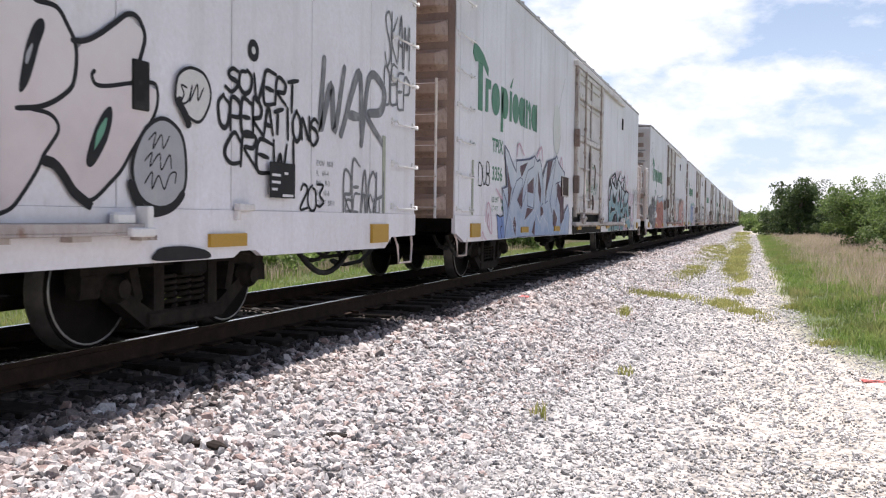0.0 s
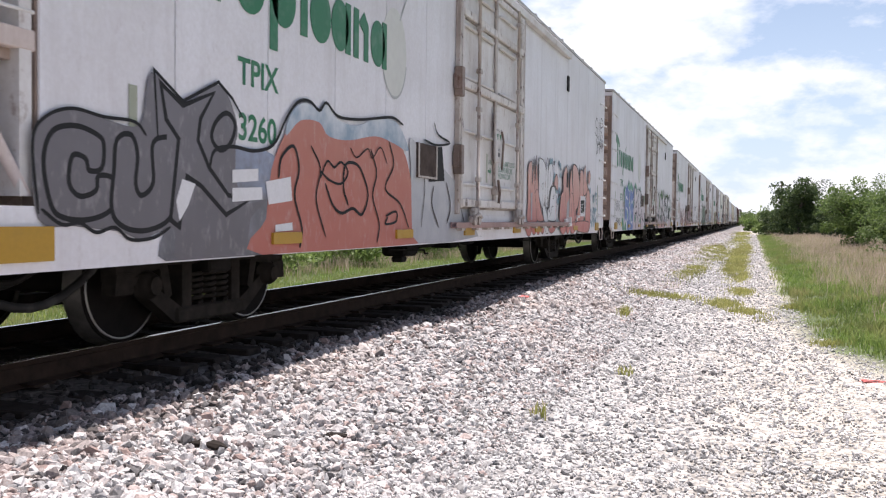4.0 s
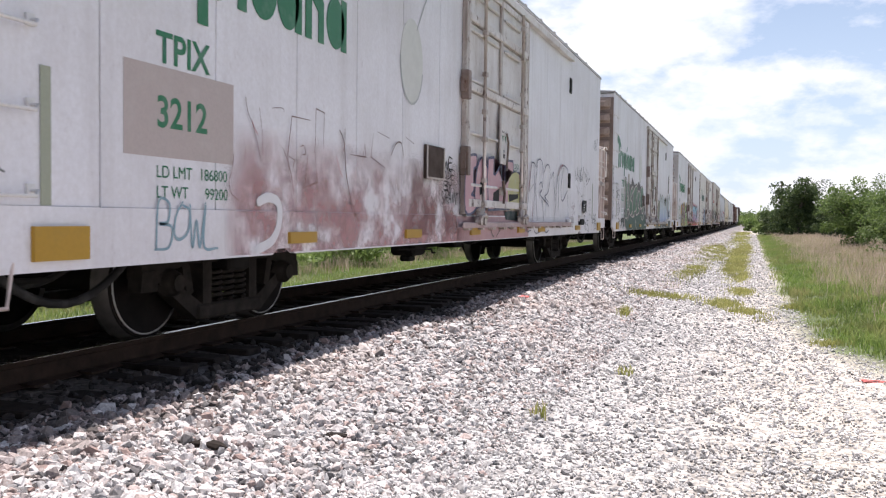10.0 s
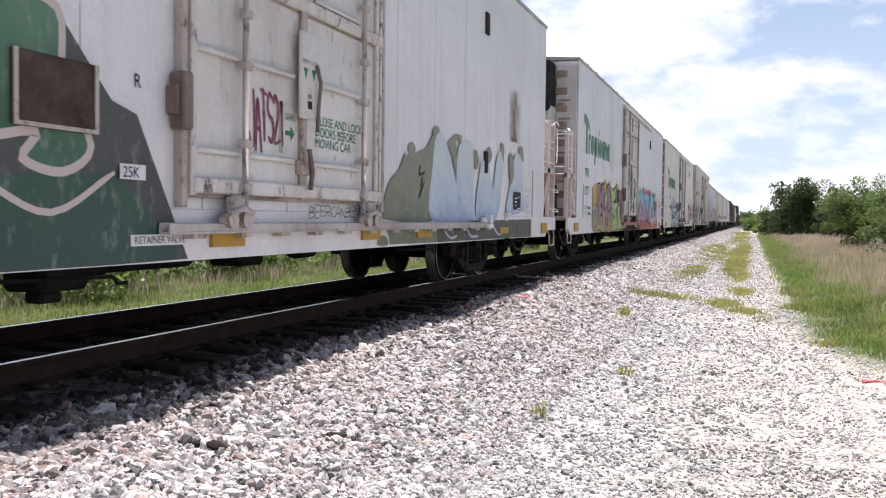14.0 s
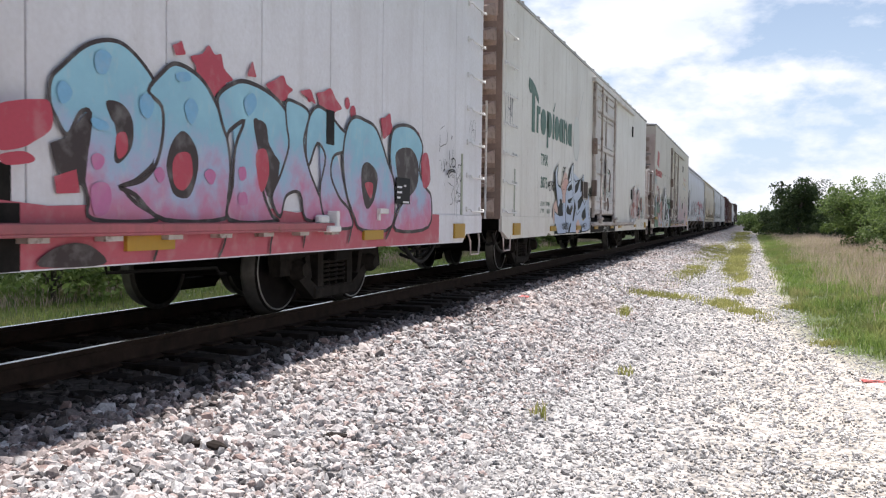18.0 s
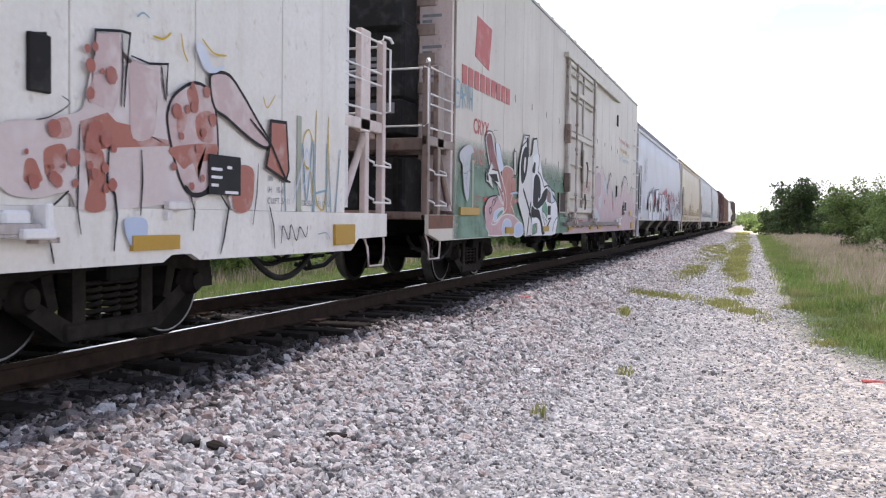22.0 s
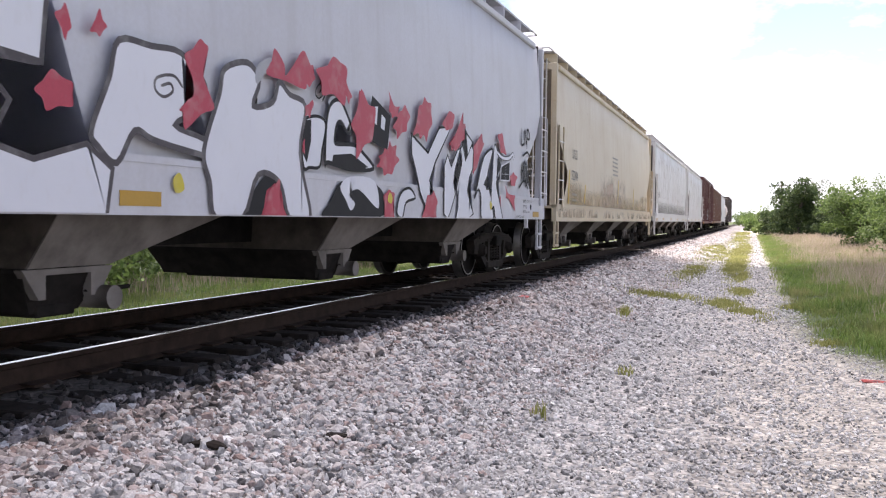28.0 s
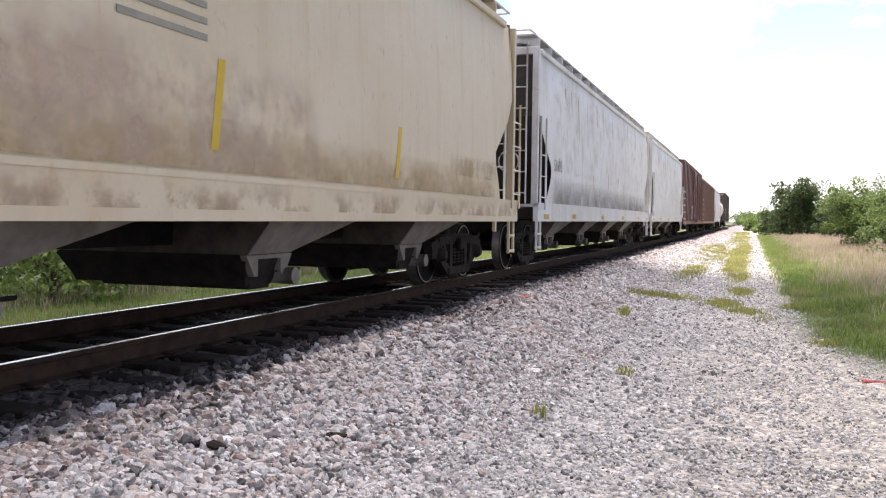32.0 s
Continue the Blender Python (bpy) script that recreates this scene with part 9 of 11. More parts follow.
for q, t_ in enumerate("EPRYA"):
    tag(car_f, t_, 0.02, 0.14, 2.25 - 0.3 * q, 2.5 - 0.3 * q, BLACKP, 0.018, 87 + q)
tag(car_f, "JATS21", 9.37, 9.95, 1.6, 2.0, PURPLELINE, 0.018, 951, SIDE + 0.05, slant=-0.3), words("door_letter", "R", 8.02, 1.84, 0.09, BLACKP, car_f, SIDE + 0.006), part("plate", slab(7.97, 8.6, 0.795, 0.87, 1.612), WHITE, car_f), words("valve_note", "RETAINER VALVE", 8.0, 0.81, 0.05, BLACKP, car_f, 1.6185), part("plate", slab(7.85, 8.1, 1.23, 1.33, 1.625), WHITE, car_f), words("valve_note", "25K", 7.87, 1.245, 0.07, BLACKP, car_f, 1.6315)
mist(car_f, "brown_scrape", (0.25, 0.16, 0.12), 17.4, 18.2, 2.3, 3.2, 0.3, 0.9, 5, patch=0.1, x=SIDE + 0.0008, label="brown scraped patch"), mist(car_f, "brown_roof_scrape", (0.30, 0.22, 0.16), 17.0, 18.6, 4.0, 4.62, 0.0, 0.9, 6, patch=0.1, x=SIDE + 0.0008, label="brown scraped patch")
tag(car_f, "BEERCANBENNY", 10.45, 11.75, 1.0, 1.1, SPRAYGREY, 0.006, 952, 1.606)
# car g
draw(car_g, 1.6065, [
    ("F", MUSTARD, None, 0.000, "311,182 348,192 379,196 381,146 373,139 356,141 340,134 310,130"),
    ("C", MUSTARD, None, 0.000, "490,164 495,197 512,212 523,207 531,190 519,175"),
    ("C", MUSTARD, None, 0.000, "572,181 576,205 589,212 608,198 618,140 594,128 581,147"),
    ("C", MUSTARD, None, 0.000, "706,201 732,209 760,203 773,188 780,170 721,166"),
    ("C", MUSTARD, None, 0.000, "873,174 926,170 938,138 960,117 892,102 871,122"),
    ("C", GREYMAUVE, None, 0.000, "310,123 332,127 352,137 369,141 382,133 404,114 416,111 479,120 507,121 521,113 535,93 540,68 373,69 310,75"),
    ("C", LIMEDULL, None, 0.000, "338,103 350,108 361,100 356,86 344,83 337,93"),
    ("C", LIMEDULL, None, 0.000, "355,82 362,84 367,77 362,68 354,74"),
    ("S", LIMEDULL, None, 0.028, "378,106 396,93 421,86 438,78"),
    ("S", BLACKP, None, 0.017, "348,137 360,141 373,142 387,132 404,117 416,111"),
    ("S", WHITEFILL, None, 0.005, "373,139 384,130 404,116 416,110"),
    ("C", MAUVE, BLACKP, 0.026, "371,186 380,193 406,196 421,195 425,190 419,178 421,173 435,178 446,189 460,198 477,198 486,188 490,164 483,144 473,136 505,129 514,117 517,93 514,69 438,70 411,99 406,121 387,137 376,153 372,172"),
    ("C", GREYMAUVE, None, 0.000, "443,182 456,189 469,185 463,158 443,145 421,139 419,157 429,169"),
    ("C", REDWINE, None, 0.000, "404,159 411,163 418,160 415,151 406,151"),
    ("S", WHITEFILL, None, 0.006, "387,190 416,195 418,190 414,181 416,173 422,170"),
    ("S", WHITEFILL, None, 0.006, "485,187 489,160 483,140 470,133"),
    ("C", BLACKP, None, 0.000, "437,129 437,141 446,145 459,140 457,130 443,123"),
    ("C", MUSTARD, None, 0.000, "439,129 446,135 450,130 444,125"),
    ("C", BLACKP, None, 0.000, "434,113 449,118 465,114 471,103 465,92 439,92"),
    ("C", MUSTARD, None, 0.000, "437,108 449,111 464,106 462,94 443,92"),
    ("C", LIME, None, 0.000, "416,128 424,132 432,128 430,119 421,117"),
    ("C", LIME, None, 0.000, "476,119 489,125 499,117 494,104 479,104"),
    ("C", LIME, None, 0.000, "485,103 494,103 493,90 485,92"),
    ("S", WHITEFILL, None, 0.007, "505,127 514,117 517,93 512,71"),
    ("F", BLACKP, None, 0.000, "386,90 394,88 411,72 396,69 403,79"),
    ("C", MAUVE, BLACKP, 0.026, "492,163 505,170 530,173 526,179 537,193 556,200 574,198 582,183 578,160 570,142 553,131 573,123 594,131 617,135 628,116 628,78 624,67 582,66 565,92 545,105 559,75 551,68 519,69 517,93 509,117 502,133"),
    ("C", LIME, None, 0.000, "508,168 533,171 528,152 512,133 504,142"),
    ("C", BLACKP, None, 0.000, "531,145 537,151 544,144 540,130 534,126"),
    ("F", MUSTARD, BLACKP, 0.013, "551,101 565,107 592,68 565,67"),
    ("S", WHITEFILL, None, 0.007, "576,182 579,165 569,141 558,131"),
    ("C", REDWINE, None, 0.000, "588,120 598,127 603,116 594,108"),
    ("C", LIME, BLACKP, 0.020, "607,166 599,178 607,189 620,192 645,185 657,184 670,191 710,196 717,177 705,159 671,152 660,149 672,143 667,119 656,111 687,106 696,123 704,130 729,108 738,74 683,68 626,69 626,92 637,102 631,140 616,168"),
    ("S", BLACKP, None, 0.020, "640,157 665,152 700,161"),
    ("F", DARKLINE, None, 0.000, "642,119 662,115 647,93"),
    ("C", LIME, BLACKP, 0.017, "747,90 738,130 758,143 787,145 772,102 814,106 831,103 823,73 747,73"),
    ("C", MAUVE, BLACKP, 0.024, "784,193 798,185 884,194 874,165 866,134 893,110 904,90 884,74 829,72 821,102 813,145 798,150 787,171"),
    ("S", WHITEFILL, None, 0.009, "873,185 866,141 897,94"),
])
draw(car_g, 1.6065, [
    ("B", REDHALO, None, 0.000, "1392,213 1410,225 1425,221 1438,206 1432,195 1414,191 1396,203"),
    ("B", REDHALO, None, 0.000, "1491,209 1519,219 1535,211 1524,201 1505,198"),
    ("B", REDHALO, None, 0.000, "1553,211 1570,216 1578,205"),
    ("B", REDHALO, None, 0.000, "1581,214 1610,222 1631,207 1616,194 1587,204"),
    ("B", REDHALO, None, 0.000, "1731,207 1756,215 1768,196 1741,189"),
    ("B", REDHALO, None, 0.000, "1367,218 1376,222 1380,215 1370,212"),
    ("B", REDHALO, None, 0.000, "1464,213 1470,224 1476,213"),
    ("C", SKYFILL, DARKLINE, 0.014, "1253,178 1262,187 1281,202 1300,209 1316,209 1333,201 1348,188 1354,170 1354,151 1345,135 1327,123 1315,118 1327,108 1349,97 1288,97 1283,110 1278,127 1283,143 1285,162 1276,161 1266,147 1257,156 1252,165"),
    ("F", DARKLINE, None, 0.000, "1252,141 1264,145 1284,164 1286,157 1280,138 1278,127 1280,116 1257,125"),
    ("F", REDHALO, None, 0.000, "1255,122 1273,127 1276,113 1257,112"),
    ("C", DARKLINE, None, 0.000, "1299,171 1314,171 1324,161 1323,144 1311,133 1306,137 1309,154 1303,161"),
    ("C", REDHALO, None, 0.000, "1308,150 1317,153 1319,142 1310,136"),
    ("C", SKYFILL, DARKLINE, 0.016, "1340,183 1354,197 1369,206 1392,203 1410,193 1429,170 1438,140 1435,114 1430,98 1357,97 1327,113 1312,118 1333,123 1348,135 1355,155 1354,174"),
    ("C", DARKLINE, None, 0.000, "1359,136 1366,152 1379,160 1393,150 1396,134 1386,114 1369,114 1362,124"),
    ("C", REDHALO, None, 0.000, "1366,136 1373,144 1386,144 1389,129 1379,118 1368,122"),
    ("C", SKYFILL, DARKLINE, 0.018, "1421,190 1440,202 1460,207 1491,204 1516,196 1526,185 1521,155 1515,144 1496,158 1487,171 1473,177 1482,148 1487,120 1501,101 1508,96 1437,97 1441,123 1445,154 1457,175 1437,166 1433,161 1425,174"),
    ("C", DARKLINE, None, 0.000, "1475,176 1491,176 1497,158 1515,144 1505,125 1493,117 1480,148"),
    ("C", REDHALO, None, 0.000, "1475,150 1491,155 1496,135 1483,120"),
    ("C", SKYFILL, DARKLINE, 0.015, "1524,199 1539,201 1566,194 1556,168 1567,143 1584,123 1602,100 1561,98 1550,121 1525,118 1515,100 1501,116 1515,136 1529,161 1525,180"),
    ("C", SKYFILL, DARKLINE, 0.016, "1565,188 1581,202 1604,199 1629,188 1646,181 1643,166 1617,159 1611,140 1630,119 1651,108 1659,90 1606,93 1588,123 1599,156 1582,168 1566,147 1560,163"),
    ("C", SKYFILL, DARKLINE, 0.018, "1644,186 1661,201 1688,201 1719,194 1751,160 1770,136 1763,90 1684,87 1663,102 1645,125 1637,158"),
    ("C", DARKLINE, None, 0.000, "1681,150 1697,158 1722,146 1714,120 1695,109 1683,126"),
    ("C", REDHALO, None, 0.000, "1689,135 1710,136 1705,120"),
    ("C", SKYFILL, DARKLINE, 0.020, "1760,192 1782,205 1828,206 1859,187 1848,159 1868,139 1891,126 1882,89 1776,86 1784,110 1803,124 1775,136 1758,160"),
    ("C", DARKLINE, None, 0.000, "1774,174 1817,182 1844,166 1839,137 1796,122 1778,149"),
    ("C", REDHALO, None, 0.000, "1855,173 1877,179 1886,146 1862,138"),
    ("C", HOTPINK, None, 0.000, "1285,135 1291,138 1297,135 1294,129 1288,128"),
    ("C", HOTPINK, None, 0.000, "1285,117 1298,120 1303,113 1300,102 1288,100"),
    ("C", HOTPINK, None, 0.000, "1345,129 1352,133 1357,127 1351,122"),
    ("C", HOTPINK, None, 0.000, "1403,130 1410,135 1418,131 1412,123"),
    ("C", HOTPINK, None, 0.000, "1449,137 1458,139 1460,131 1452,128"),
    ("C", HOTPINK, None, 0.000, "1449,117 1459,119 1462,110 1450,109"),
    ("C", SKYDOT, None, 0.000, "1257,173 1262,178 1269,173 1266,167 1260,165"),
    ("C", SKYDOT, None, 0.000, "1288,197 1295,202 1303,199 1298,188 1290,188"),
    ("C", SKYDOT, None, 0.000, "1330,176 1338,181 1345,175 1340,165 1332,167"),
    ("C", SKYDOT, None, 0.000, "1285,159 1298,158 1300,153 1288,153"),
    ("C", SKYDOT, None, 0.000, "1369,199 1382,202 1386,197 1372,194"),
    ("C", SKYDOT, None, 0.000, "1379,179 1388,184 1395,177 1388,166 1381,170"),
    ("C", SKYDOT, None, 0.000, "1456,191 1469,199 1475,191 1463,180"),
    ("C", DARKLINE, None, 0.000, "1243,70 1251,79 1271,83 1288,79 1296,69"),
    ("S", DARKLINE, None, 0.012, "1351,92 1348,77 1344,69"),
    ("S", DARKLINE, None, 0.013, "1433,94 1429,79 1421,68"),
    ("S", DARKLINE, None, 0.014, "1507,95 1499,80 1497,68"),
    ("S", DARKLINE, None, 0.015, "1561,95 1555,72"),
    ("S", DARKLINE, None, 0.017, "1657,90 1649,74"),
    ("S", DARKLINE, None, 0.019, "1761,90 1744,76"),
])
draw(car_g, 1.7, [
    ("C", REDHALO, None, 0.000, "1204,155 1219,161 1231,163 1242,163 1244,149 1231,140 1219,135 1204,135"),
    ("C", REDHALO, None, 0.000, "1207,131 1223,134 1231,131 1228,128 1211,126"),
])
wash(car_g, 8.3, 19.25, 0.685, 1.06, P("pinkish_red_band", (0.46, 0.10, 0.13)), 104, ragged=0.05, x=1.6032)
dots(car_g, 13.6, 18.5, 1.80, 2.15, 12, 0.02, 0.07, REDHALO, 105)
draw(car_g, 1.6165, [
    ("S", BLACKP, None, 0.005, "1920,185 1921,197 1921,207"),
    ("S", BLACKP, None, 0.005, "1923,192 1933,195 1946,198 1950,206 1949,215"),
    ("S", BLACKP, None, 0.003, "1924,212 1925,216 1940,221"),
    ("F", BLACKP, None, 0.000, "1966,207 1969,212 1970,208 1968,204"),
    ("S", BLACKP, None, 0.007, "1959,190 1960,184 1958,176 1962,168 1969,175 1968,180"),
    ("S", BLACKP, None, 0.005, "1974,196 1973,182 1974,172 1980,169"),
    ("S", BLACKP, None, 0.009, "1969,178 1974,181 1984,178 1985,173 1977,169 1971,170"),
    ("S", BLACKP, None, 0.009, "1949,162 1952,158 1958,163 1969,165 1980,165 1984,162 1974,163 1962,161 1955,155 1960,155"),
    ("F", BLACKP, None, 0.000, "1945,172 1948,176 1950,174 1947,169"),
    ("S", BLACKP, None, 0.004, "1961,154 1967,158 1974,158 1978,156 1972,155"),
    ("S", BLACKP, None, 0.007, "1981,172 1987,166 1989,155 1996,147 1995,141"),
    ("S", BLACKP, None, 0.006, "1993,161 1996,171 2000,174 2006,173 2013,177"),
    ("S", BLACKP, None, 0.006, "1987,143 1991,152 1999,157 2006,163"),
    ("S", BLACKP, None, 0.005, "2002,155 2006,151 2012,157 2011,152"),
    ("S", BLACKP, None, 0.004, "1954,148 1967,144 1977,143 1972,136 1968,130 1974,123 1969,119 1963,119"),
    ("S", BLACKP, None, 0.007, "1989,139 1991,133 1993,141"),
    ("S", BLACKP, None, 0.004, "1987,133 1993,135 2006,134 2004,130 1996,132 1998,125"),
    ("S", BLACKP, None, 0.004, "1980,123 1984,129 1987,126 1981,122"),
    ("S", BLACKP, None, 0.004, "1990,121 1993,124 2005,124 1991,120 1993,100"),
    ("S", BLACKP, None, 0.004, "1935,178 1937,168 1941,177"),
    ("S", BLACKP, None, 0.007, "1932,160 1937,164 1940,162 1937,170"),
    ("S", BLACKP, None, 0.004, "1936,147 1941,143"),
    ("S", BLACKP, None, 0.003, "1919,174 1924,174 1926,160"),
    ("S", SPRAYGREY, None, 0.003, "2043,222 2050,240 2055,226 2059,237 2065,241 2073,234 2055,224"),
    ("S", SPRAYGREY, None, 0.003, "2050,207 2051,221 2062,228 2058,211"),
    ("S", SPRAYGREY, None, 0.003, "2063,203 2069,229 2072,221 2065,210"),
])
# car h
draw(car_h, 1.6065, [
    ("C", PALESALMON, None, 0.000, "460,160 468,176 485,193 502,202 526,194 538,172 535,150 518,137 503,132 482,135 468,147"),
    ("C", PALESALMON, None, 0.000, "387,125 398,134 417,140 426,130 429,115 414,111 400,114 400,99 393,92 384,107"),
    ("F", BLACKP, None, 0.000, "389,194 403,201 420,209 432,216 426,197 424,186 432,174 455,169 463,170 470,137 476,121 487,112 437,109 428,123 411,142 401,154 392,171"),
    ("C", ICEBLUE, BLACKP, 0.009, "404,199 425,211 422,197 423,182 434,170 458,167 472,157 476,140 455,136 434,126 428,134 420,152 409,173"),
    ("C", ICEBLUE, BLACKP, 0.010, "399,122 406,115 428,111 449,110 483,110 486,130 475,133 507,139 515,114 511,100 519,75 527,71 434,70 420,78 406,92 399,107"),
    ("F", BLACKP, None, 0.000, "399,89 411,91 435,71 400,69"),
    ("F", BLACKP, None, 0.000, "446,143 469,143 469,136 455,132"),
    ("F", BLACKP, None, 0.000, "428,121 479,130 484,108 440,107"),
    ("C", SALMON, BLACKP, 0.004, "471,160 481,180 506,189 533,184 530,162 514,143 503,156 488,165"),
    ("C", PALESALMON, SALMON, 0.008, "485,154 499,166 514,154 507,138 489,139"),
    ("F", BLACKP, None, 0.000, "538,194 557,215 571,218 564,201 557,182 545,183"),
    ("F", ICEBLUE, BLACKP, 0.012, "506,152 521,172 541,181 566,186 570,216 583,226 594,225 591,206 598,192 616,187 674,193 709,200 709,207 723,205 716,190 724,169 717,147 735,136 789,164 804,133 822,78 777,73 676,70 526,71 518,92 510,110"),
    ("F", LIGHTICE, BLACKP, 0.007, "567,218 588,225 586,202 594,180 583,166 570,189"),
    ("F", BLACKP, None, 0.000, "549,175 573,180 579,168 541,162 523,166"),
    ("F", BLACKP, None, 0.000, "611,177 657,191 676,193 647,167 612,159"),
    ("F", BLACKP, None, 0.000, "516,122 533,133 558,122 585,135 589,125 566,110 525,113"),
    ("F", BLACKP, None, 0.000, "612,147 628,127 612,106 603,96 589,98 602,126"),
    ("F", BLACKP, None, 0.000, "531,143 585,150 562,137 541,136"),
    ("F", BLACKP, None, 0.000, "679,192 704,197 710,172 680,164"),
    ("F", BLACKP, None, 0.000, "647,143 724,165 717,147 675,127 653,122"),
    ("F", BLACKP, None, 0.000, "708,118 748,132 757,105 723,99 697,108"),
    ("P", BLACKP, None, 0.010, "583,166 593,149 622,121 642,111 677,121"),
    ("P", BLACKP, None, 0.009, "602,166 575,139 549,118"),
    ("P", BLACKP, None, 0.011, "734,167 776,176 774,149"),
    ("P", BLACKP, None, 0.012, "775,150 797,102 819,71"),
    ("S", MUSTARD, None, 0.009, "566,114 579,122 585,130"),
    ("S", MUSTARD, None, 0.011, "704,102 723,99 743,106"),
    ("C", PALESALMON, None, 0.000, "632,91 659,100 678,86 660,70 633,71"),
    ("F", BLACKP, None, 0.000, "536,70 562,93 573,90 554,71"),
    ("F", BLACKP, None, 0.000, "673,70 693,90 713,71"),
    ("P", YELLOWGREEN, None, 0.004, "389,195 391,171 399,153 411,140"),
    ("P", YELLOWGREEN, None, 0.004, "402,201 432,216 425,198"),
])
draw(car_h, 1.6065, [
    ("S", YELLOWGREEN, None, 0.004, "1547,153 1551,159 1564,158 1580,148"),
    ("S", YELLOWGREEN, None, 0.004, "1524,149 1534,145 1544,135 1550,134"),
])
draw(car_h, 1.6105, [
    ("C", MOTTLE, None, 0.000, "1580,115 1580,147 1604,153 1637,161 1644,168 1652,193 1675,211 1683,198 1720,201 1725,182 1756,195 1781,181 1785,152 1767,115 1727,108 1664,103 1639,103 1630,113 1604,109"),
    ("C", MOTTLE, None, 0.000, "1800,136 1837,139 1836,124 1829,105 1804,106"),
    ("F", BLACKP, None, 0.000, "1604,202 1614,204 1613,172 1604,170"),
    ("C", REDDUSTY, None, 0.000, "1596,122 1598,130 1604,131 1608,125 1610,119 1602,117 1597,118"),
    ("C", REDDUSTY, None, 0.000, "1611,132 1613,138 1627,141 1629,130 1621,121 1613,122"),
    ("C", REDDUSTY, None, 0.000, "1618,149 1619,154 1630,157 1633,147 1621,144"),
    ("F", PATCHROSE, None, 0.000, "1653,211 1675,216 1676,194 1673,172 1669,164 1649,169 1652,190"),
    ("F", REDDUSTY, None, 0.000, "1640,156 1664,164 1672,159 1691,158 1704,153 1727,152 1726,148 1675,143 1654,140 1642,144"),
    ("C", REDDUSTY, None, 0.000, "1644,140 1660,139 1662,114 1661,103 1644,103 1648,121"),
    ("C", REDDUSTY, None, 0.000, "1647,169 1649,179 1652,180 1651,169"),
    ("C", PATCHROSE, None, 0.000, "1686,199 1704,198 1715,196 1712,177 1709,154 1688,150 1685,173"),
    ("C", PATCHROSE, BLACKP, 0.012, "1726,155 1724,171 1733,185 1756,196 1776,191 1783,173 1785,152 1782,135 1769,118 1750,116 1740,123 1733,136"),
    ("C", REDDUSTY, None, 0.000, "1727,147 1782,154 1779,143 1760,138 1760,126 1753,138 1743,133 1735,138"),
    ("C", REDDUSTY, None, 0.000, "1746,189 1756,193 1760,181 1750,178"),
    ("C", REDDUSTY, None, 0.000, "1735,170 1746,173 1743,161 1735,158"),
    ("C", REDDUSTY, None, 0.000, "1757,172 1776,177 1778,156 1760,156"),
    ("C", PATCHROSE, BLACKP, 0.013, "1774,201 1781,207 1800,208 1820,195 1842,177 1862,161 1851,157 1825,164 1797,175 1780,181"),
    ("F", REDDUSTY, BLACKP, 0.014, "1862,180 1888,181 1893,141 1888,131 1855,141 1862,163"),
    ("C", REDDUSTY, None, 0.000, "1809,137 1833,139 1836,124 1829,105 1806,106"),
    ("P", BLACKP, None, 0.009, "1652,197 1653,213 1676,217 1685,217 1681,191 1679,169"),
    ("P", BLACKP, None, 0.007, "1677,215 1678,194 1676,169"),
    ("P", BLACKP, None, 0.008, "1686,203 1704,201 1724,204 1722,178"),
    ("P", DARKLINE, None, 0.012, "1717,201 1719,189 1721,179"),
    ("S", BLACKP, None, 0.007, "1630,114 1619,106 1610,100 1615,84 1618,71"),
    ("P", BLACKP, None, 0.007, "1639,154 1638,127 1637,103 1640,88"),
    ("P", BLACKP, None, 0.011, "1665,146 1663,121 1670,113 1672,100 1669,77"),
    ("P", BLACKP, None, 0.009, "1696,143 1697,123 1695,100"),
    ("S", BLACKP, None, 0.017, "1743,121 1753,115 1769,117 1785,127 1794,138"),
    ("P", BLACKP, None, 0.010, "1750,115 1755,103 1753,89"),
    ("P", BLACKP, None, 0.011, "1788,116 1799,106 1793,84 1788,71"),
    ("P", BLACKP, None, 0.009, "1842,143 1840,120 1834,93"),
    ("P", BLACKP, None, 0.010, "1860,109 1867,92 1869,73"),
    ("P", BLACKP, None, 0.014, "1829,178 1862,160 1888,131 1895,130"),
    ("S", TEALDOT, None, 0.006, "1691,229 1697,233 1704,231"),
    ("S", YELLOWSPRAY, None, 0.008, "1707,220 1718,220 1727,226"),
    ("S", YELLOWSPRAY, None, 0.008, "1738,228 1741,216 1746,209"),
    ("S", YELLOWSPRAY, None, 0.008, "1763,229 1778,221 1795,222"),
    ("C", ICEBLUE, None, 0.000, "1756,221 1761,226 1768,221 1778,210 1793,215 1781,207 1767,207"),
    ("C", ICEBLUE, None, 0.000, "1679,97 1700,97 1700,82 1691,78 1683,82"),
    ("S", YELLOWSPRAY, None, 0.007, "1848,199 1855,190 1868,202"),
    ("S", BLACKP, None, 0.006, "1879,77 1882,92 1892,80 1896,93 1906,79 1912,91 1923,82 1927,92"),
    ("S", ICEBLUE, None, 0.010, "1899,112 1914,142 1924,161 1929,143 1914,122"),
    ("S", TEALDOT, None, 0.005, "1947,84 1964,85 1973,78"),
    ("S", DARKLINE, None, 0.004, "1624,169 1630,165 1615,156 1604,153"),
])
dots(car_h, 15.96, 16.35, 1.15, 1.55, 9, 0.015, 0.055, REDDEEP, 880, 1.6245), dots(car_h, 16.44, 16.69, 1.14, 2.03, 20, 0.015, 0.055, REDDEEP, 881, 1.6245), dots(car_h, 17.27, 17.77, 1.20, 1.94, 16, 0.015, 0.055, REDDEEP, 882, 1.6245)
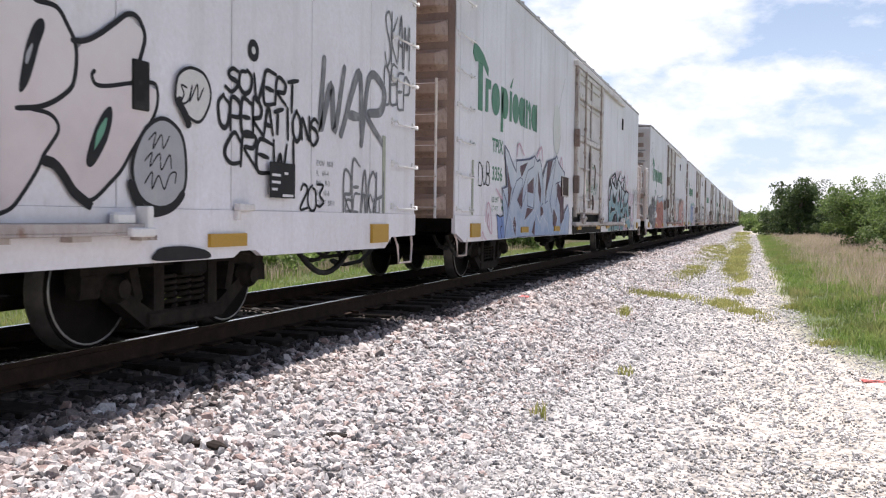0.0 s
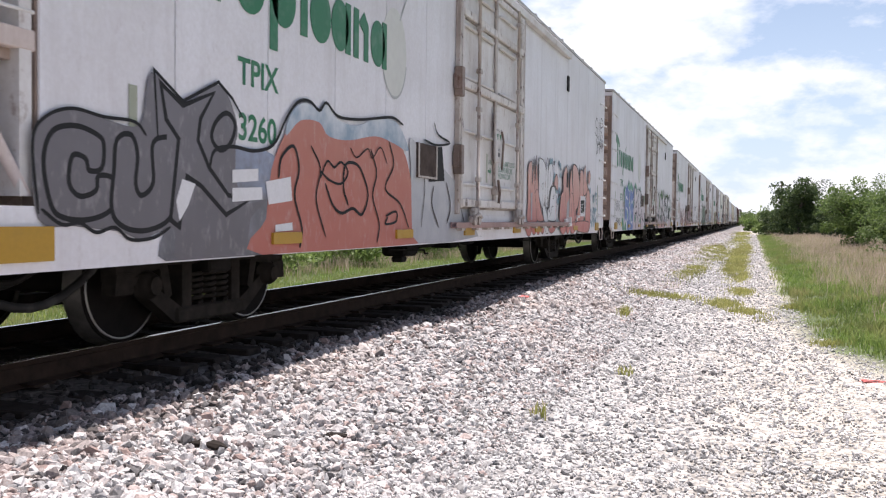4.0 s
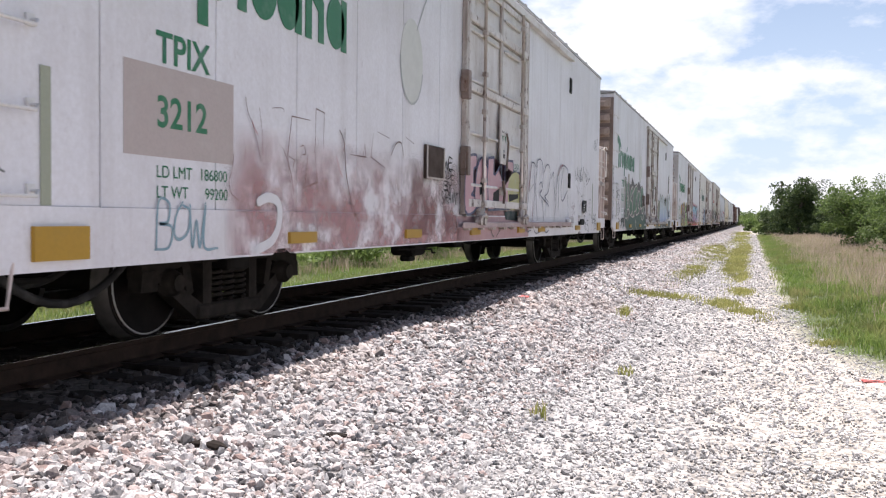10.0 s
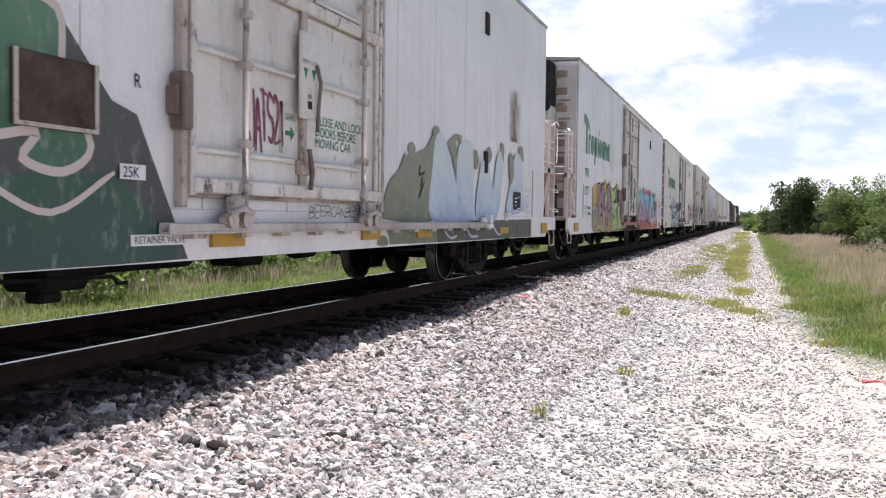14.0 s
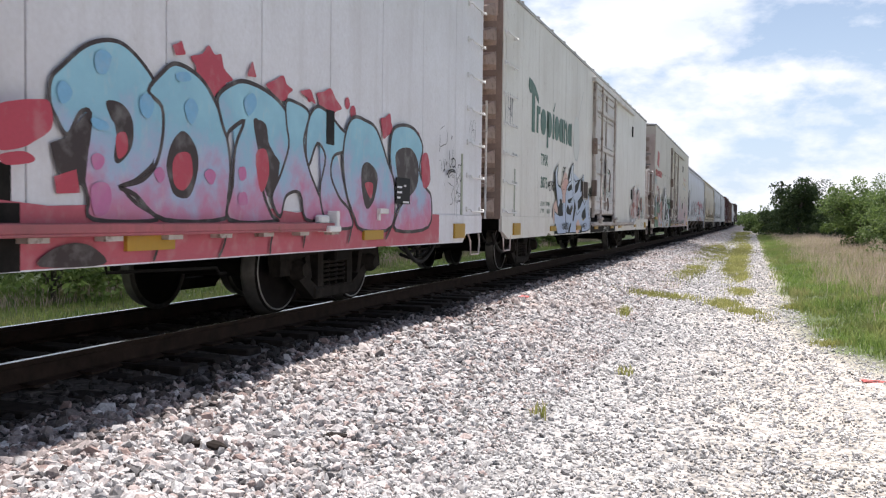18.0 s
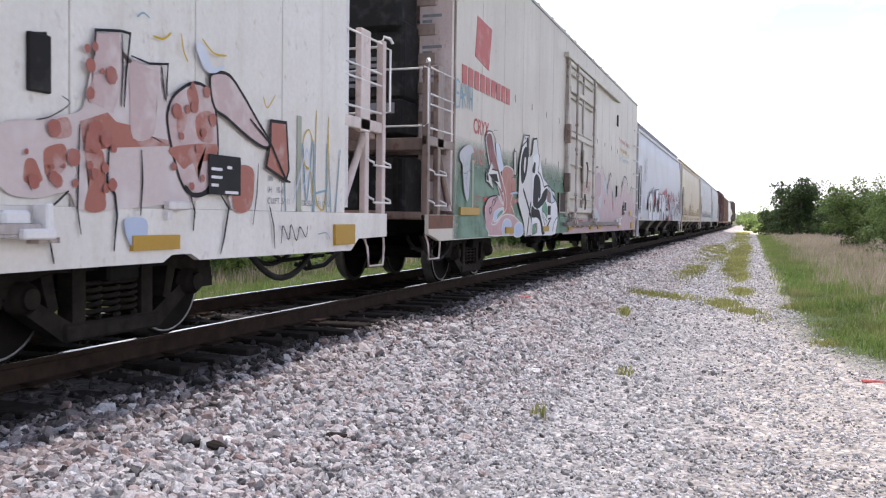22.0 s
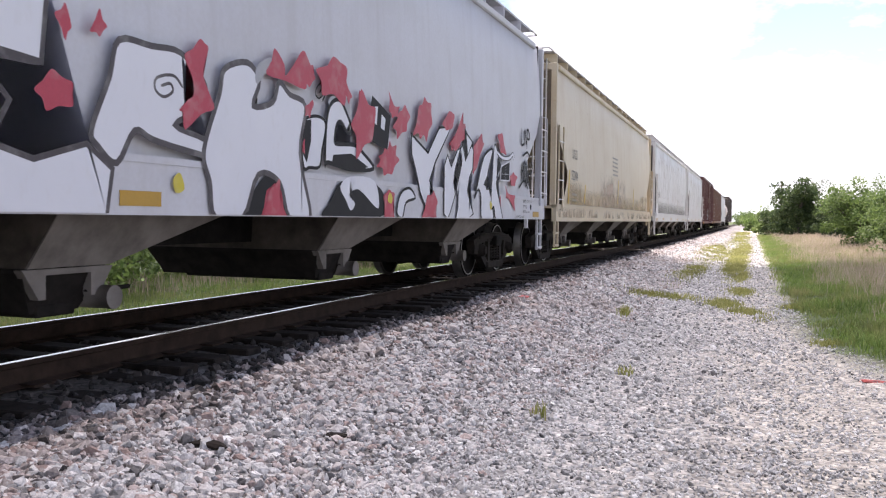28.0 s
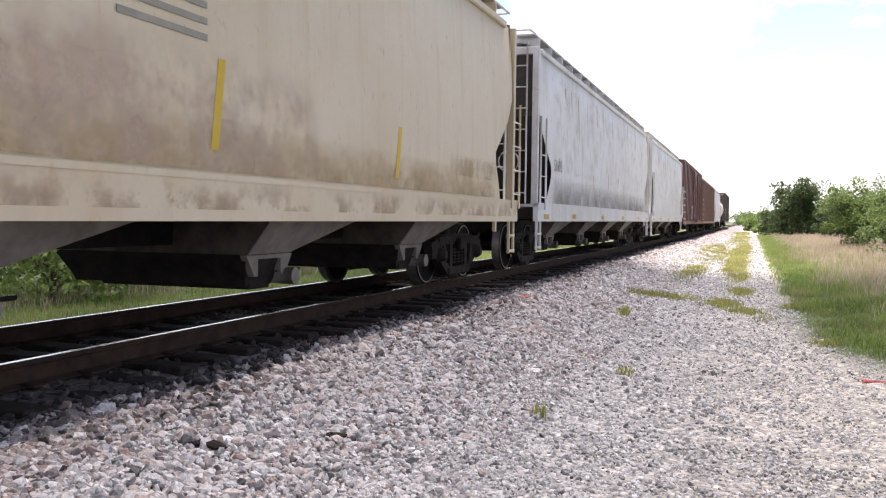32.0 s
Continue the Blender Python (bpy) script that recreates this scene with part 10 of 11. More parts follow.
tag(car_h, "MYN", 8.02, 8.4, 1.5, 1.8, BLACKP, 0.018, 1191), tag(car_h, "RT", 4.85, 5.15, 1.92, 2.1, BLACKP, 0.014, 1192), words("door_letter", "R", 7.99, 1.84, 0.08, BLACKP, car_h, SIDE + 0.006), tag(car_h, "METRO", 3.4, 4.0, 1.6, 1.75, BLACKP, 0.014, 112), tag(car_h, "HUMBLED", 7.06, 7.63, 0.80, 0.92, BLACKP, 0.009, 113, 1.6205), tag(car_h, "HONORED", 4.75, 5.4, 0.80, 0.92, BLACKP, 0.010, 1131, 1.6205)
tag(car_h, "RAPID!", 10.36, 11.25, 0.705, 0.862, PALEPAINT, 0.012, 114, 1.608), part("black_panel", slab(8.3, 12.5, 1.047, 1.30, SIDE + 0.001, 0.003), BLACKP, car_h, "black painted strip under the door"), part("black_panel", slab(8.3, 12.5, 0.685, 1.043, 1.6025, 0.003), BLACKP, car_h, "black painted sill under the door")
tag(car_h, "UMHV", 18.9, 20.0, 0.85, 1.7, TEALDOT, 0.012, 116), tag(car_h, "SUL", 19.2, 20.0, 1.0, 1.9, YELLOWSPRAY, 0.010, 117), tag(car_h, "OHM", 0.15, 0.6, 2.6, 3.1, SPRAYGREY, 0.012, 118)
words("fuel_note", "DIESEL FUEL ONLY", 19.2, 1.10, 0.05, GREYP, car_h, SIDE + 0.006)
# car i
mist(car_i, "faded_green_band", (0.15, 0.25, 0.18), 0.9, 9.1, 0.72, 2.15, 0.45, 0.95, 121, label="faded green lower band of the car side", patch=0.42)
draw(car_i, 1.6065, [
    ("C", MAROONDK, CREAMLINE, 0.018, "250,212 246,222 256,231 275,231 286,219 302,199 319,181 341,163 360,145 371,126 359,120 336,133 306,159 282,174 267,185"),
    ("P", BLACKP, None, 0.009, "246,207 242,222 258,234 278,235 297,225 301,220 324,217 340,190 347,184"),
    ("C", ICEBLUE, CREAMLINE, 0.007, "301,218 322,215 336,195 346,185 327,176 310,195"),
    ("F", CREAMLINE, BLACKP, 0.011, "249,176 259,170 279,190 282,177 315,176 342,143 306,156 278,161 291,146 263,155 249,156"),
    ("F", BLACKP, None, 0.000, "263,168 306,171 320,158 288,160"),
    ("F", BLACKP, None, 0.000, "250,173 261,166 264,158 252,159"),
    ("C", REDDUST, CREAMLINE, 0.010, "340,179 368,187 410,181 399,161 410,148 395,126 416,112 423,91 369,96 341,105 369,118 364,140 345,160"),
    ("F", REDDUST, BLACKP, 0.005, "398,170 428,170 428,146 399,146"),
    ("F", PALEPINK, BLACKP, 0.010, "412,215 427,215 427,174 414,175"),
    ("C", DUSTPINK, CREAMLINE, 0.009, "245,117 260,130 290,136 332,134 347,118 315,110 290,100 282,92 306,92 350,106 410,106 470,90 476,74 282,74 267,79 246,92"),
    ("C", ICEBLUE, CREAMLINE, 0.009, "294,108 315,115 351,118 346,111 315,98 293,96"),
    ("C", JADE, CREAMLINE, 0.009, "315,108 336,115 350,112 328,104 313,99"),
    ("C", ICEBLUE, CREAMLINE, 0.010, "341,87 364,100 400,94 389,76 350,74"),
    ("C", ICEBLUE, CREAMLINE, 0.011, "421,87 455,95 482,86 469,71 421,71"),
    ("S", BLACKP, None, 0.011, "273,106 267,114 275,118 281,113 273,108"),
    ("S", BLACKP, None, 0.011, "281,118 284,126 293,131 298,126 290,120"),
    ("S", BLACKP, None, 0.011, "302,124 301,132 311,135 308,127"),
    ("S", CREAMLINE, None, 0.012, "314,138 341,125 352,130 345,142 336,139"),
    ("S", BLACKP, None, 0.011, "250,89 242,108 245,121 267,133 308,137"),
    ("S", REDDUST, None, 0.032, "410,128 443,133 467,133"),
    ("S", ICEBLUE, None, 0.016, "388,142 431,145 455,140"),
    ("F", CREAMLINE, BLACKP, 0.015, "443,144 448,198 465,227 494,238 481,248 517,250 522,213 539,220 551,247 576,250 593,215 618,180 643,148 669,165 737,156 752,89 698,65 626,70 533,70 493,68 486,90 443,128"),
    ("C", BLACKP, None, 0.000, "459,172 459,200 477,222 498,228 509,211 499,181 472,162"),
    ("C", CREAMLINE, None, 0.000, "478,190 484,208 494,206 486,182"),
    ("F", BLACKP, None, 0.000, "495,244 511,247 515,211 503,212"),
    ("S", BLACKP, None, 0.034, "476,153 505,131 533,108 549,90"),
    ("S", BLACKP, None, 0.029, "506,67 526,113 534,132"),
    ("C", LILACGREY, None, 0.000, "118,190 135,199 155,204 174,203 182,195 168,188 160,129 144,132 134,155 130,175 120,180"),
    ("S", DARKLINE, None, 0.003, "130,185 137,176 130,165 137,155 127,144"),
    ("S", DARKLINE, None, 0.004, "150,181 155,168 147,153 155,139"),
    ("S", DARKLINE, None, 0.004, "165,184 163,169 174,161 165,148"),
    ("S", DARKLINE, None, 0.004, "123,167 142,163 163,169 182,166"),
    ("S", BLACKP, None, 0.004, "274,233 289,238 305,239"),
])
draw(car_i, 1.6195, [
    ("F", PALEPAINT, None, 0.000, "542,214 585,224 596,219 595,205 585,189 605,185 625,173 638,162 669,167 694,163 717,150 742,141 754,136 766,123 770,101 764,88 750,71 714,67 541,70"),
    ("P", BLACKP, None, 0.015, "585,224 596,219 595,205 585,189 605,185 625,173 638,162 669,167 694,163 717,150 742,141 754,136 766,123 770,101 764,88 750,71"),
    ("F", BLACKP, None, 0.000, "542,192 555,206 566,204 561,186 549,184 541,187"),
    ("C", BLACKP, None, 0.000, "553,168 559,179 574,184 594,180 606,170 610,152 606,140 591,141 584,146 590,155 582,160 571,158 567,146 576,135 605,134 623,149 662,161 662,142 630,129 591,120 565,122 549,130"),
    ("C", BLACKP, None, 0.000, "541,124 565,119 596,118 615,104 630,89 645,76 648,72 625,72 610,93 582,103 541,104"),
    ("F", BROWNPATCH, BLACKP, 0.008, "666,160 695,152 697,133 668,136"),
    ("C", ICEBLUE, BLACKP, 0.008, "672,165 701,161 721,146 737,138 701,133 695,152"),
    ("F", BLACKP, None, 0.000, "671,127 701,127 699,109 672,109"),
    ("C", JADE, BLACKP, 0.007, "621,119 638,134 661,129 667,114 665,103 649,111 633,115"),
    ("S", BLACKP, None, 0.007, "622,116 626,102 630,113 637,103 634,95 642,106 645,89 652,101 668,93 659,81 648,86 652,91"),
    ("S", BLACKP, None, 0.016, "674,100 699,102 682,91 668,82"),
    ("S", BLACKP, None, 0.016, "652,78 682,93 707,104"),
    ("S", BLACKP, None, 0.013, "718,76 737,95 762,105"),
    ("F", JADE, BLACKP, 0.006, "549,89 571,93 571,73 546,72"),
    ("F", BROWNPATCH, None, 0.000, "575,93 585,93 584,75 575,74"),
])
draw(car_i, 1.6065, [
    ("C", PINKCAR, None, 0.000, "1197,97 1195,196 1209,214 1235,225 1278,228 1323,234 1345,243 1374,224 1428,174 1444,198 1474,225 1501,216 1522,171 1543,149 1588,164 1619,201 1656,203 1684,171 1721,188 1772,227 1820,223 1858,182 1921,196 1985,175 1989,100"),
    ("C", ROSEGREY, None, 0.000, "1209,152 1212,187 1228,209 1263,222 1310,221 1328,199 1311,165 1279,152 1279,101 1215,132"),
    ("C", PALEBLUE, None, 0.000, "1222,133 1256,130 1295,114 1305,98 1235,100"),
    ("C", PALEBLUE, None, 0.000, "1289,144 1311,156 1337,173 1348,163 1328,138 1311,128"),
    ("C", PALEBLUE, None, 0.000, "1365,213 1395,210 1422,180 1428,165 1395,177 1375,190"),
    ("C", PALEBLUE, None, 0.000, "1528,190 1557,175 1573,134 1550,151"),
    ("C", REDDUST, None, 0.000, "1528,161 1550,145 1543,124 1529,138"),
    ("S", SMOKE, None, 0.020, "1198,211 1209,223 1228,232 1256,237 1275,236"),
    ("S", SMOKE, None, 0.014, "1341,247 1355,231 1376,219"),
    ("S", SMOKE, None, 0.010, "1376,219 1405,204 1433,175 1446,214"),
    ("S", SMOKE, None, 0.022, "1464,224 1487,232 1505,224"),
    ("S", SMOKE, None, 0.022, "1700,200 1734,221 1771,237 1831,228 1857,198"),
    ("S", SMOKE, None, 0.017, "1907,195 1948,211 1973,183"),
    ("S", PALEPAINT, None, 0.006, "1200,162 1206,186 1215,203 1242,218"),
    ("S", PALEPAINT, None, 0.007, "1271,229 1310,225 1329,208 1333,184 1319,165 1287,155 1271,161"),
    ("S", PALEPAINT, None, 0.007, "1346,229 1355,197 1356,158"),
    ("S", PALEPAINT, None, 0.008, "1365,199 1407,183 1423,158"),
    ("S", PALEPAINT, None, 0.008, "1445,165 1450,194 1477,214"),
    ("S", PALEPAINT, None, 0.007, "1279,153 1304,136"),
    ("S", PALEPAINT, None, 0.006, "1406,138 1428,123 1442,108"),
    ("S", PALEPAINT, None, 0.008, "1601,135 1603,173 1628,194 1651,183"),
    ("S", PALEPAINT, None, 0.009, "1721,160 1741,197 1783,214 1818,195"),
    ("F", REDDUST, None, 0.000, "1375,157 1398,153 1375,140"),
    ("S", SMOKE, None, 0.009, "1303,91 1300,74"),
    ("S", SMOKE, None, 0.008, "1235,93 1260,87 1279,92"),
    ("S", SMOKE, None, 0.013, "1622,92 1657,84 1667,71"),
])
part("rust_corner", slab(0.0, 0.95, 0.865, 1.04, 1.6022, 0.002), P("orange_rust", (0.15, 0.05, 0.025), wear=1.0, under=(0.03, 0.02, 0.016), scale=7), car_i, "orange rusted sill corner")
mist(car_i, "roof_edge_rust", (0.40, 0.32, 0.25), 8.3, 20.7, 4.0, 4.93, 0.0, 0.85, 8, patch=0.42, x=SIDE + 0.0006, label="tan stained band below the roof")
tag(car_i, "EARTH", 1.05, 1.8, 2.55, 2.85, TEALDOT, 0.02, 125)
wash(car_i, 8.3, 20.6, 0.685, 1.03, PINKCAR, 129, ragged=0.02)
part("logo_shield", prism([(1.9, 3.35), (2.6, 3.25), (2.75, 3.9), (2.0, 3.95)], SIDE, SIDE + 0.006), REDP, car_i, "red shield shape of the company mark")
for q in range(9):
    part("logo_bar", slab(1.3 + q * 0.29, 1.52 + q * 0.29, 2.88, 3.14, SIDE + 0.004), REDP, car_i)
words("slogan", "Protecting Today's", 16.5, 3.35, 0.15, REDP, car_i, SIDE + 0.004, width=2.3), words("slogan", "Perishables", 16.7, 3.08, 0.15, YELLOWSPRAY, car_i, SIDE + 0.004, width=1.7), words("slogan", "For Tomorrow", 16.6, 2.80, 0.15, TEALDOT, car_i, SIDE + 0.004, width=2.2)
part("rust_sill", box(1.602, 1.607, 9.2, 10.6, 0.80, 1.0), RUSTRED, car_i, "rusty orange sill under the door")
part("white_patch", slab(17.55, 18.0, 1.26, 1.6, 1.64), CREAMLINE, car_i), part("stencil_plate", slab(17.6, 17.95, 1.30, 1.56, 1.645), BLACKP, car_i)
for q in range(14):
    for zz in (2.2, 3.1):
        part("rivet_streak", slab(3.0 + q * 1.2, 3.02 + q * 1.2, zz - 0.12, zz, SIDE + 0.003), DARKLINE, car_i)
part("yellow_sticker", slab(18.9, 19.2, 1.15, 1.32, 1.64), YELLOWP, car_i)
# hoppers
FLOOR[0] = 1.01
hx = 1.614
draw(car_j, 1.614, [
    ("C", SMOKE, None, 0.000, "302,176 311,194 330,202 351,193 358,165 343,152 361,136 364,97 299,97 302,147"),
    ("C", WHITEFILL, None, 0.000, "307,171 317,189 333,194 343,177 333,159 343,140 350,98 304,97 317,121 309,148"),
    ("C", WHITEFILL, SMOKE, 0.026, "361,206 389,213 415,206 431,192 436,162 439,142 447,128 442,117 434,97 348,97 339,122 338,151 343,183"),
    ("C", SMOKE, None, 0.000, "364,157 371,170 385,178 398,174 403,162 400,145 388,134 372,136"),
    ("B", REDHALO, None, 0.000, "372,157 379,167 386,164 387,158 376,150"),
    ("B", REDHALO, None, 0.000, "374,144 382,147 386,145 376,140"),
    ("F", WHITEFILL, SMOKE, 0.023, "441,226 479,234 482,219 479,167 476,137 531,139 534,161 574,168 578,149 590,136 598,119 603,98 454,97 468,119 457,129 446,142 444,181"),
    ("F", SMOKE, None, 0.000, "521,138 521,159 574,169 577,159 537,154 534,139"),
    ("S", SMOKE, None, 0.021, "443,141 456,129 464,117 454,97"),
    ("S", SMOKE, None, 0.014, "452,136 467,122 465,111 448,97"),
    ("F", SMOKE, None, 0.000, "556,218 582,229 577,191 597,172 610,150 589,140 565,168 554,183"),
    ("F", WHITEFILL, SMOKE, 0.019, "579,228 678,232 673,186 621,190 650,162 636,138 667,131 709,143 732,129 727,98 605,98 597,119 589,136 613,150 593,176 577,200"),
    ("P", SMOKE, None, 0.028, "621,190 643,186 670,185"),
    ("P", SMOKE, None, 0.013, "581,136 601,119 607,101 593,98"),
    ("C", WHITEFILL, SMOKE, 0.022, "713,152 729,186 738,211 770,213 803,214 832,196 824,177 796,163 831,156 847,144 803,147 771,151 753,155 736,133 719,142"),
    ("S", SMOKE, None, 0.011, "780,188 790,191 793,186 783,181 774,185 776,193 794,197 805,190"),
    ("C", WHITEFILL, SMOKE, 0.025, "830,148 850,192 857,212 889,222 907,210 898,189 929,196 939,214 957,206 986,199 976,156 997,99 958,99 941,129 906,134 883,98 845,98 838,125"),
    ("C", GREYSHADE, None, 0.000, "903,222 928,232 904,207"),
    ("B", REDHALO, None, 0.000, "488,204 494,207 502,206 500,201 490,199"),
    ("B", REDHALO, None, 0.000, "490,174 502,192 514,194 524,180 519,167 502,166"),
    ("B", REDHALO, None, 0.000, "520,198 527,207 534,206 535,194 529,191"),
    ("B", REDHALO, None, 0.000, "667,170 681,182 697,178 695,165 677,160"),
    ("B", REDHALO, None, 0.000, "684,215 691,224 696,210 691,203"),
    ("B", REDHALO, None, 0.000, "713,212 720,225 726,217 720,210"),
    ("B", REDHALO, None, 0.000, "808,211 824,228 835,223 829,202 843,180 809,166 802,176 818,189"),
    ("B", REDHALO, None, 0.000, "920,218 936,239 951,222 981,249 1001,227 982,215"),
    ("B", REDHALO, None, 0.000, "1010,235 1040,253 1072,247 1062,213 1021,216"),
    ("B", REDHALO, None, 0.000, "1085,193 1106,225 1142,217 1132,182 1097,165"),
    ("B", REDHALO, None, 0.000, "923,123 939,130 944,104 915,100"),
    ("C", YELLOWP, None, 0.000, "395,122 400,126 406,123 405,115 398,113"),
    ("C", YELLOWP, None, 0.000, "793,125 801,130 806,119 796,116"),
])
draw(car_j, 1.614, [
    ("C", WHITEFILL, BLACKP, 0.015, "978,184 1007,193 1027,188 1020,163 1015,147 995,145 985,144 978,166"),
    ("F", BLACKP, None, 0.000, "981,186 998,189 998,169 990,149 981,158"),
    ("B", REDHALO, None, 0.000, "981,165 986,170 986,158 982,159"),
    ("S", BLACKP, None, 0.009, "1013,215 1018,219 1021,215 1013,210 1006,213 1010,221 1021,225 1027,218 1019,208"),
    ("C", GREYSHADE, None, 0.000, "1033,207 1043,217 1060,222 1079,213 1087,192 1075,187"),
    ("C", WHITEFILL, BLACKP, 0.021, "1026,152 1029,193 1039,209 1057,214 1072,203 1084,189 1075,184 1060,193 1050,189 1046,174 1053,171 1091,173 1116,165 1139,152 1083,148 1033,152"),
    ("F", BLACKP, None, 0.000, "1043,160 1084,164 1125,153 1099,147 1040,151"),
    ("C", BLACKP, None, 0.000, "1025,98 1040,117 1061,135 1124,139 1167,126 1158,98"),
    ("C", WHITEFILL, None, 0.000, "1059,130 1072,117 1083,107 1093,114 1079,123 1099,129 1116,124 1153,110 1142,139 1083,141"),
    ("F", BLACKP, None, 0.000, "1123,201 1134,229 1185,213 1176,174 1128,181"),
    ("F", WHITEFILL, None, 0.000, "1141,218 1149,219 1146,199 1139,201"),
    ("F", WHITEFILL, None, 0.000, "1159,212 1170,208 1167,195 1157,197"),
    ("C", BLACKP, None, 0.000, "878,97 891,112 912,131 936,138 956,129 969,97"),
    ("B", REDHALO, None, 0.000, "912,97 921,120 933,128 946,121 951,97"),
    ("F", WHITEFILL, BLACKP, 0.017, "1248,199 1266,193 1305,181 1345,216 1393,222 1333,172 1312,147 1334,125 1313,102 1280,129 1267,151 1249,176"),
    ("C", WHITEFILL, BLACKP, 0.016, "1205,106 1216,128 1244,135 1262,124 1233,118 1222,100"),
    ("B", REDHALO, None, 0.000, "1254,199 1272,233 1290,246 1313,242 1320,218 1298,195 1279,199"),
    ("B", REDHALO, None, 0.000, "1094,198 1102,225 1112,225 1111,209 1123,199 1119,181 1103,186"),
    ("B", REDHALO, None, 0.000, "1178,239 1193,226 1209,226 1204,215 1188,211 1180,219"),
    ("B", REDHALO, None, 0.000, "1194,202 1209,219 1225,229 1242,218 1231,201 1204,190"),
    ("B", REDHALO, None, 0.000, "1053,233 1062,243 1071,232 1081,222 1075,214 1064,223"),
    ("B", REDHALO, None, 0.000, "972,231 998,237 1004,227 992,219 978,224"),
    ("B", REDHALO, None, 0.000, "986,199 998,207 1001,202 994,191 986,192"),
    ("B", REDHALO, None, 0.000, "1155,166 1169,174 1181,183 1199,180 1210,166 1189,149 1165,145 1150,156"),
    ("B", REDHALO, None, 0.000, "1359,223 1382,241 1405,238 1398,221 1372,215"),
    ("B", REDHALO, None, 0.000, "1414,217 1439,242 1448,228 1431,200 1407,191 1390,199"),
    ("B", REDHALO, None, 0.000, "1170,99 1165,123 1181,132 1195,125 1195,99"),
    ("B", REDHALO, None, 0.000, "1287,100 1306,126 1326,135 1340,121 1333,100"),
    ("C", YELLOWP, None, 0.000, "1177,119 1182,128 1190,124 1188,116"),
])
draw(car_j, 1.614, [
    ("B", REDHALO, None, 0.000, "1391,200 1405,210 1453,228 1453,212 1400,192"),
    ("B", REDHALO, None, 0.000, "1495,203 1533,222 1545,211 1514,178 1492,164"),
    ("B", REDHALO, None, 0.000, "1626,229 1650,237 1671,207 1642,208"),
    ("B", REDHALO, None, 0.000, "1698,170 1721,178 1746,171 1734,156 1705,157"),
    ("B", REDHALO, None, 0.000, "1668,155 1690,142 1735,140 1730,117 1700,131 1678,135"),
    ("B", REDHALO, None, 0.000, "1629,99 1625,129 1642,134 1647,116 1650,99"),
    ("F", BLACKP, None, 0.000, "1452,227 1467,219 1493,210 1495,172 1476,159 1447,170 1454,196"),
    ("F", WHITEFILL, BLACKP, 0.013, "1368,169 1380,184 1396,169 1404,178 1422,194 1433,196 1411,165 1406,148 1414,132 1391,105 1383,98 1368,105"),
    ("F", WHITEFILL, BLACKP, 0.014, "1434,197 1444,202 1457,181 1484,205 1494,199 1491,171 1476,158 1467,139 1479,126 1497,107 1476,98 1417,98 1427,116 1420,143 1432,161 1442,179"),
    ("F", BLACKP, None, 0.000, "1410,162 1432,182 1435,168 1422,150"),
    ("F", WHITEFILL, BLACKP, 0.007, "1459,219 1488,209 1467,190"),
    ("C", WHITEFILL, BLACKP, 0.017, "1502,130 1514,147 1540,186 1561,200 1593,207 1576,181 1565,163 1561,146 1585,145 1593,122 1601,109 1597,99 1540,98 1534,132 1520,143"),
    ("F", BLACKP, None, 0.000, "1546,151 1566,167 1574,161 1561,148"),
    ("C", WHITEFILL, BLACKP, 0.018, "1588,122 1599,203 1607,216 1621,206 1635,184 1630,165 1616,155 1639,124 1654,99 1616,99 1604,118"),
    ("F", BLACKP, None, 0.000, "1624,198 1644,185 1616,164"),
    ("S", BLACKP, None, 0.039, "1616,205 1651,198 1689,200 1715,208 1721,200"),
    ("S", WHITEFILL, None, 0.024, "1616,205 1651,198 1689,200 1715,208 1721,200"),
    ("F", WHITEFILL, None, 0.000, "1641,185 1698,196 1696,162 1639,161"),
    ("F", BLACKP, None, 0.000, "1644,183 1694,194 1693,164 1642,163"),
    ("P", WHITEFILL, None, 0.004, "1672,190 1669,164"),
    ("P", WHITEFILL, None, 0.004, "1643,172 1694,173"),
    ("C", YELLOWP, None, 0.000, "1580,122 1585,128 1593,121 1586,113"),
])
tag(car_j, "LAR", 1.9, 2.7, 2.5, 3.3, SILVER, 0.04, 137, hx - 0.02), tag(car_j, "HOOVER", 17.9, 18.7, 1.70, 2.0, BLACKP, 0.022, 138, 1.578, wob=0.1), strokes(car_j, [[(17.75, 1.55), (18.1, 1.68), (18.4, 1.55)], [(18.2, 1.6), (18.45, 1.68), (18.68, 1.5)], [(18.0, 2.12), (18.3, 2.2), (18.5, 2.12)]], BLACKP, BLACKP, None, 0.018, 0.004, x=1.579), tag(car_j, "LNP", 17.9, 18.5, 2.3, 2.6, BLACKP, 0.024, 139, 1.574)
words("adjust_note", "EMPTY LOAD", 17.95, 1.29, 0.055, DKSTENCIL, car_j, 1.606), words("adjust_note", "1/4\" ADJ", 17.95, 1.20, 0.055, DKSTENCIL, car_j, 1.606), words("adjust_note", "BLOCK", 17.95, 1.11, 0.055, DKSTENCIL, car_j, 1.606), words("lift_note", "LIFT HERE", 18.45, 1.30, 0.035, DKSTENCIL, car_j, 1.606), words("jack_note", "JACK HERE", 18.2, 1.11, 0.035, DKSTENCIL, car_j, 1.606), words("brake_note", "2 INCH HP COMP SHOES", 17.4, 1.025, 0.04, DKSTENCIL, car_j, 1.606), part("lift_hole", tube([(1.60, 18.53, 1.22), (1.606, 18.53, 1.22)], 0.05, 14), HOLE, car_j, "dark oval lifting hole")
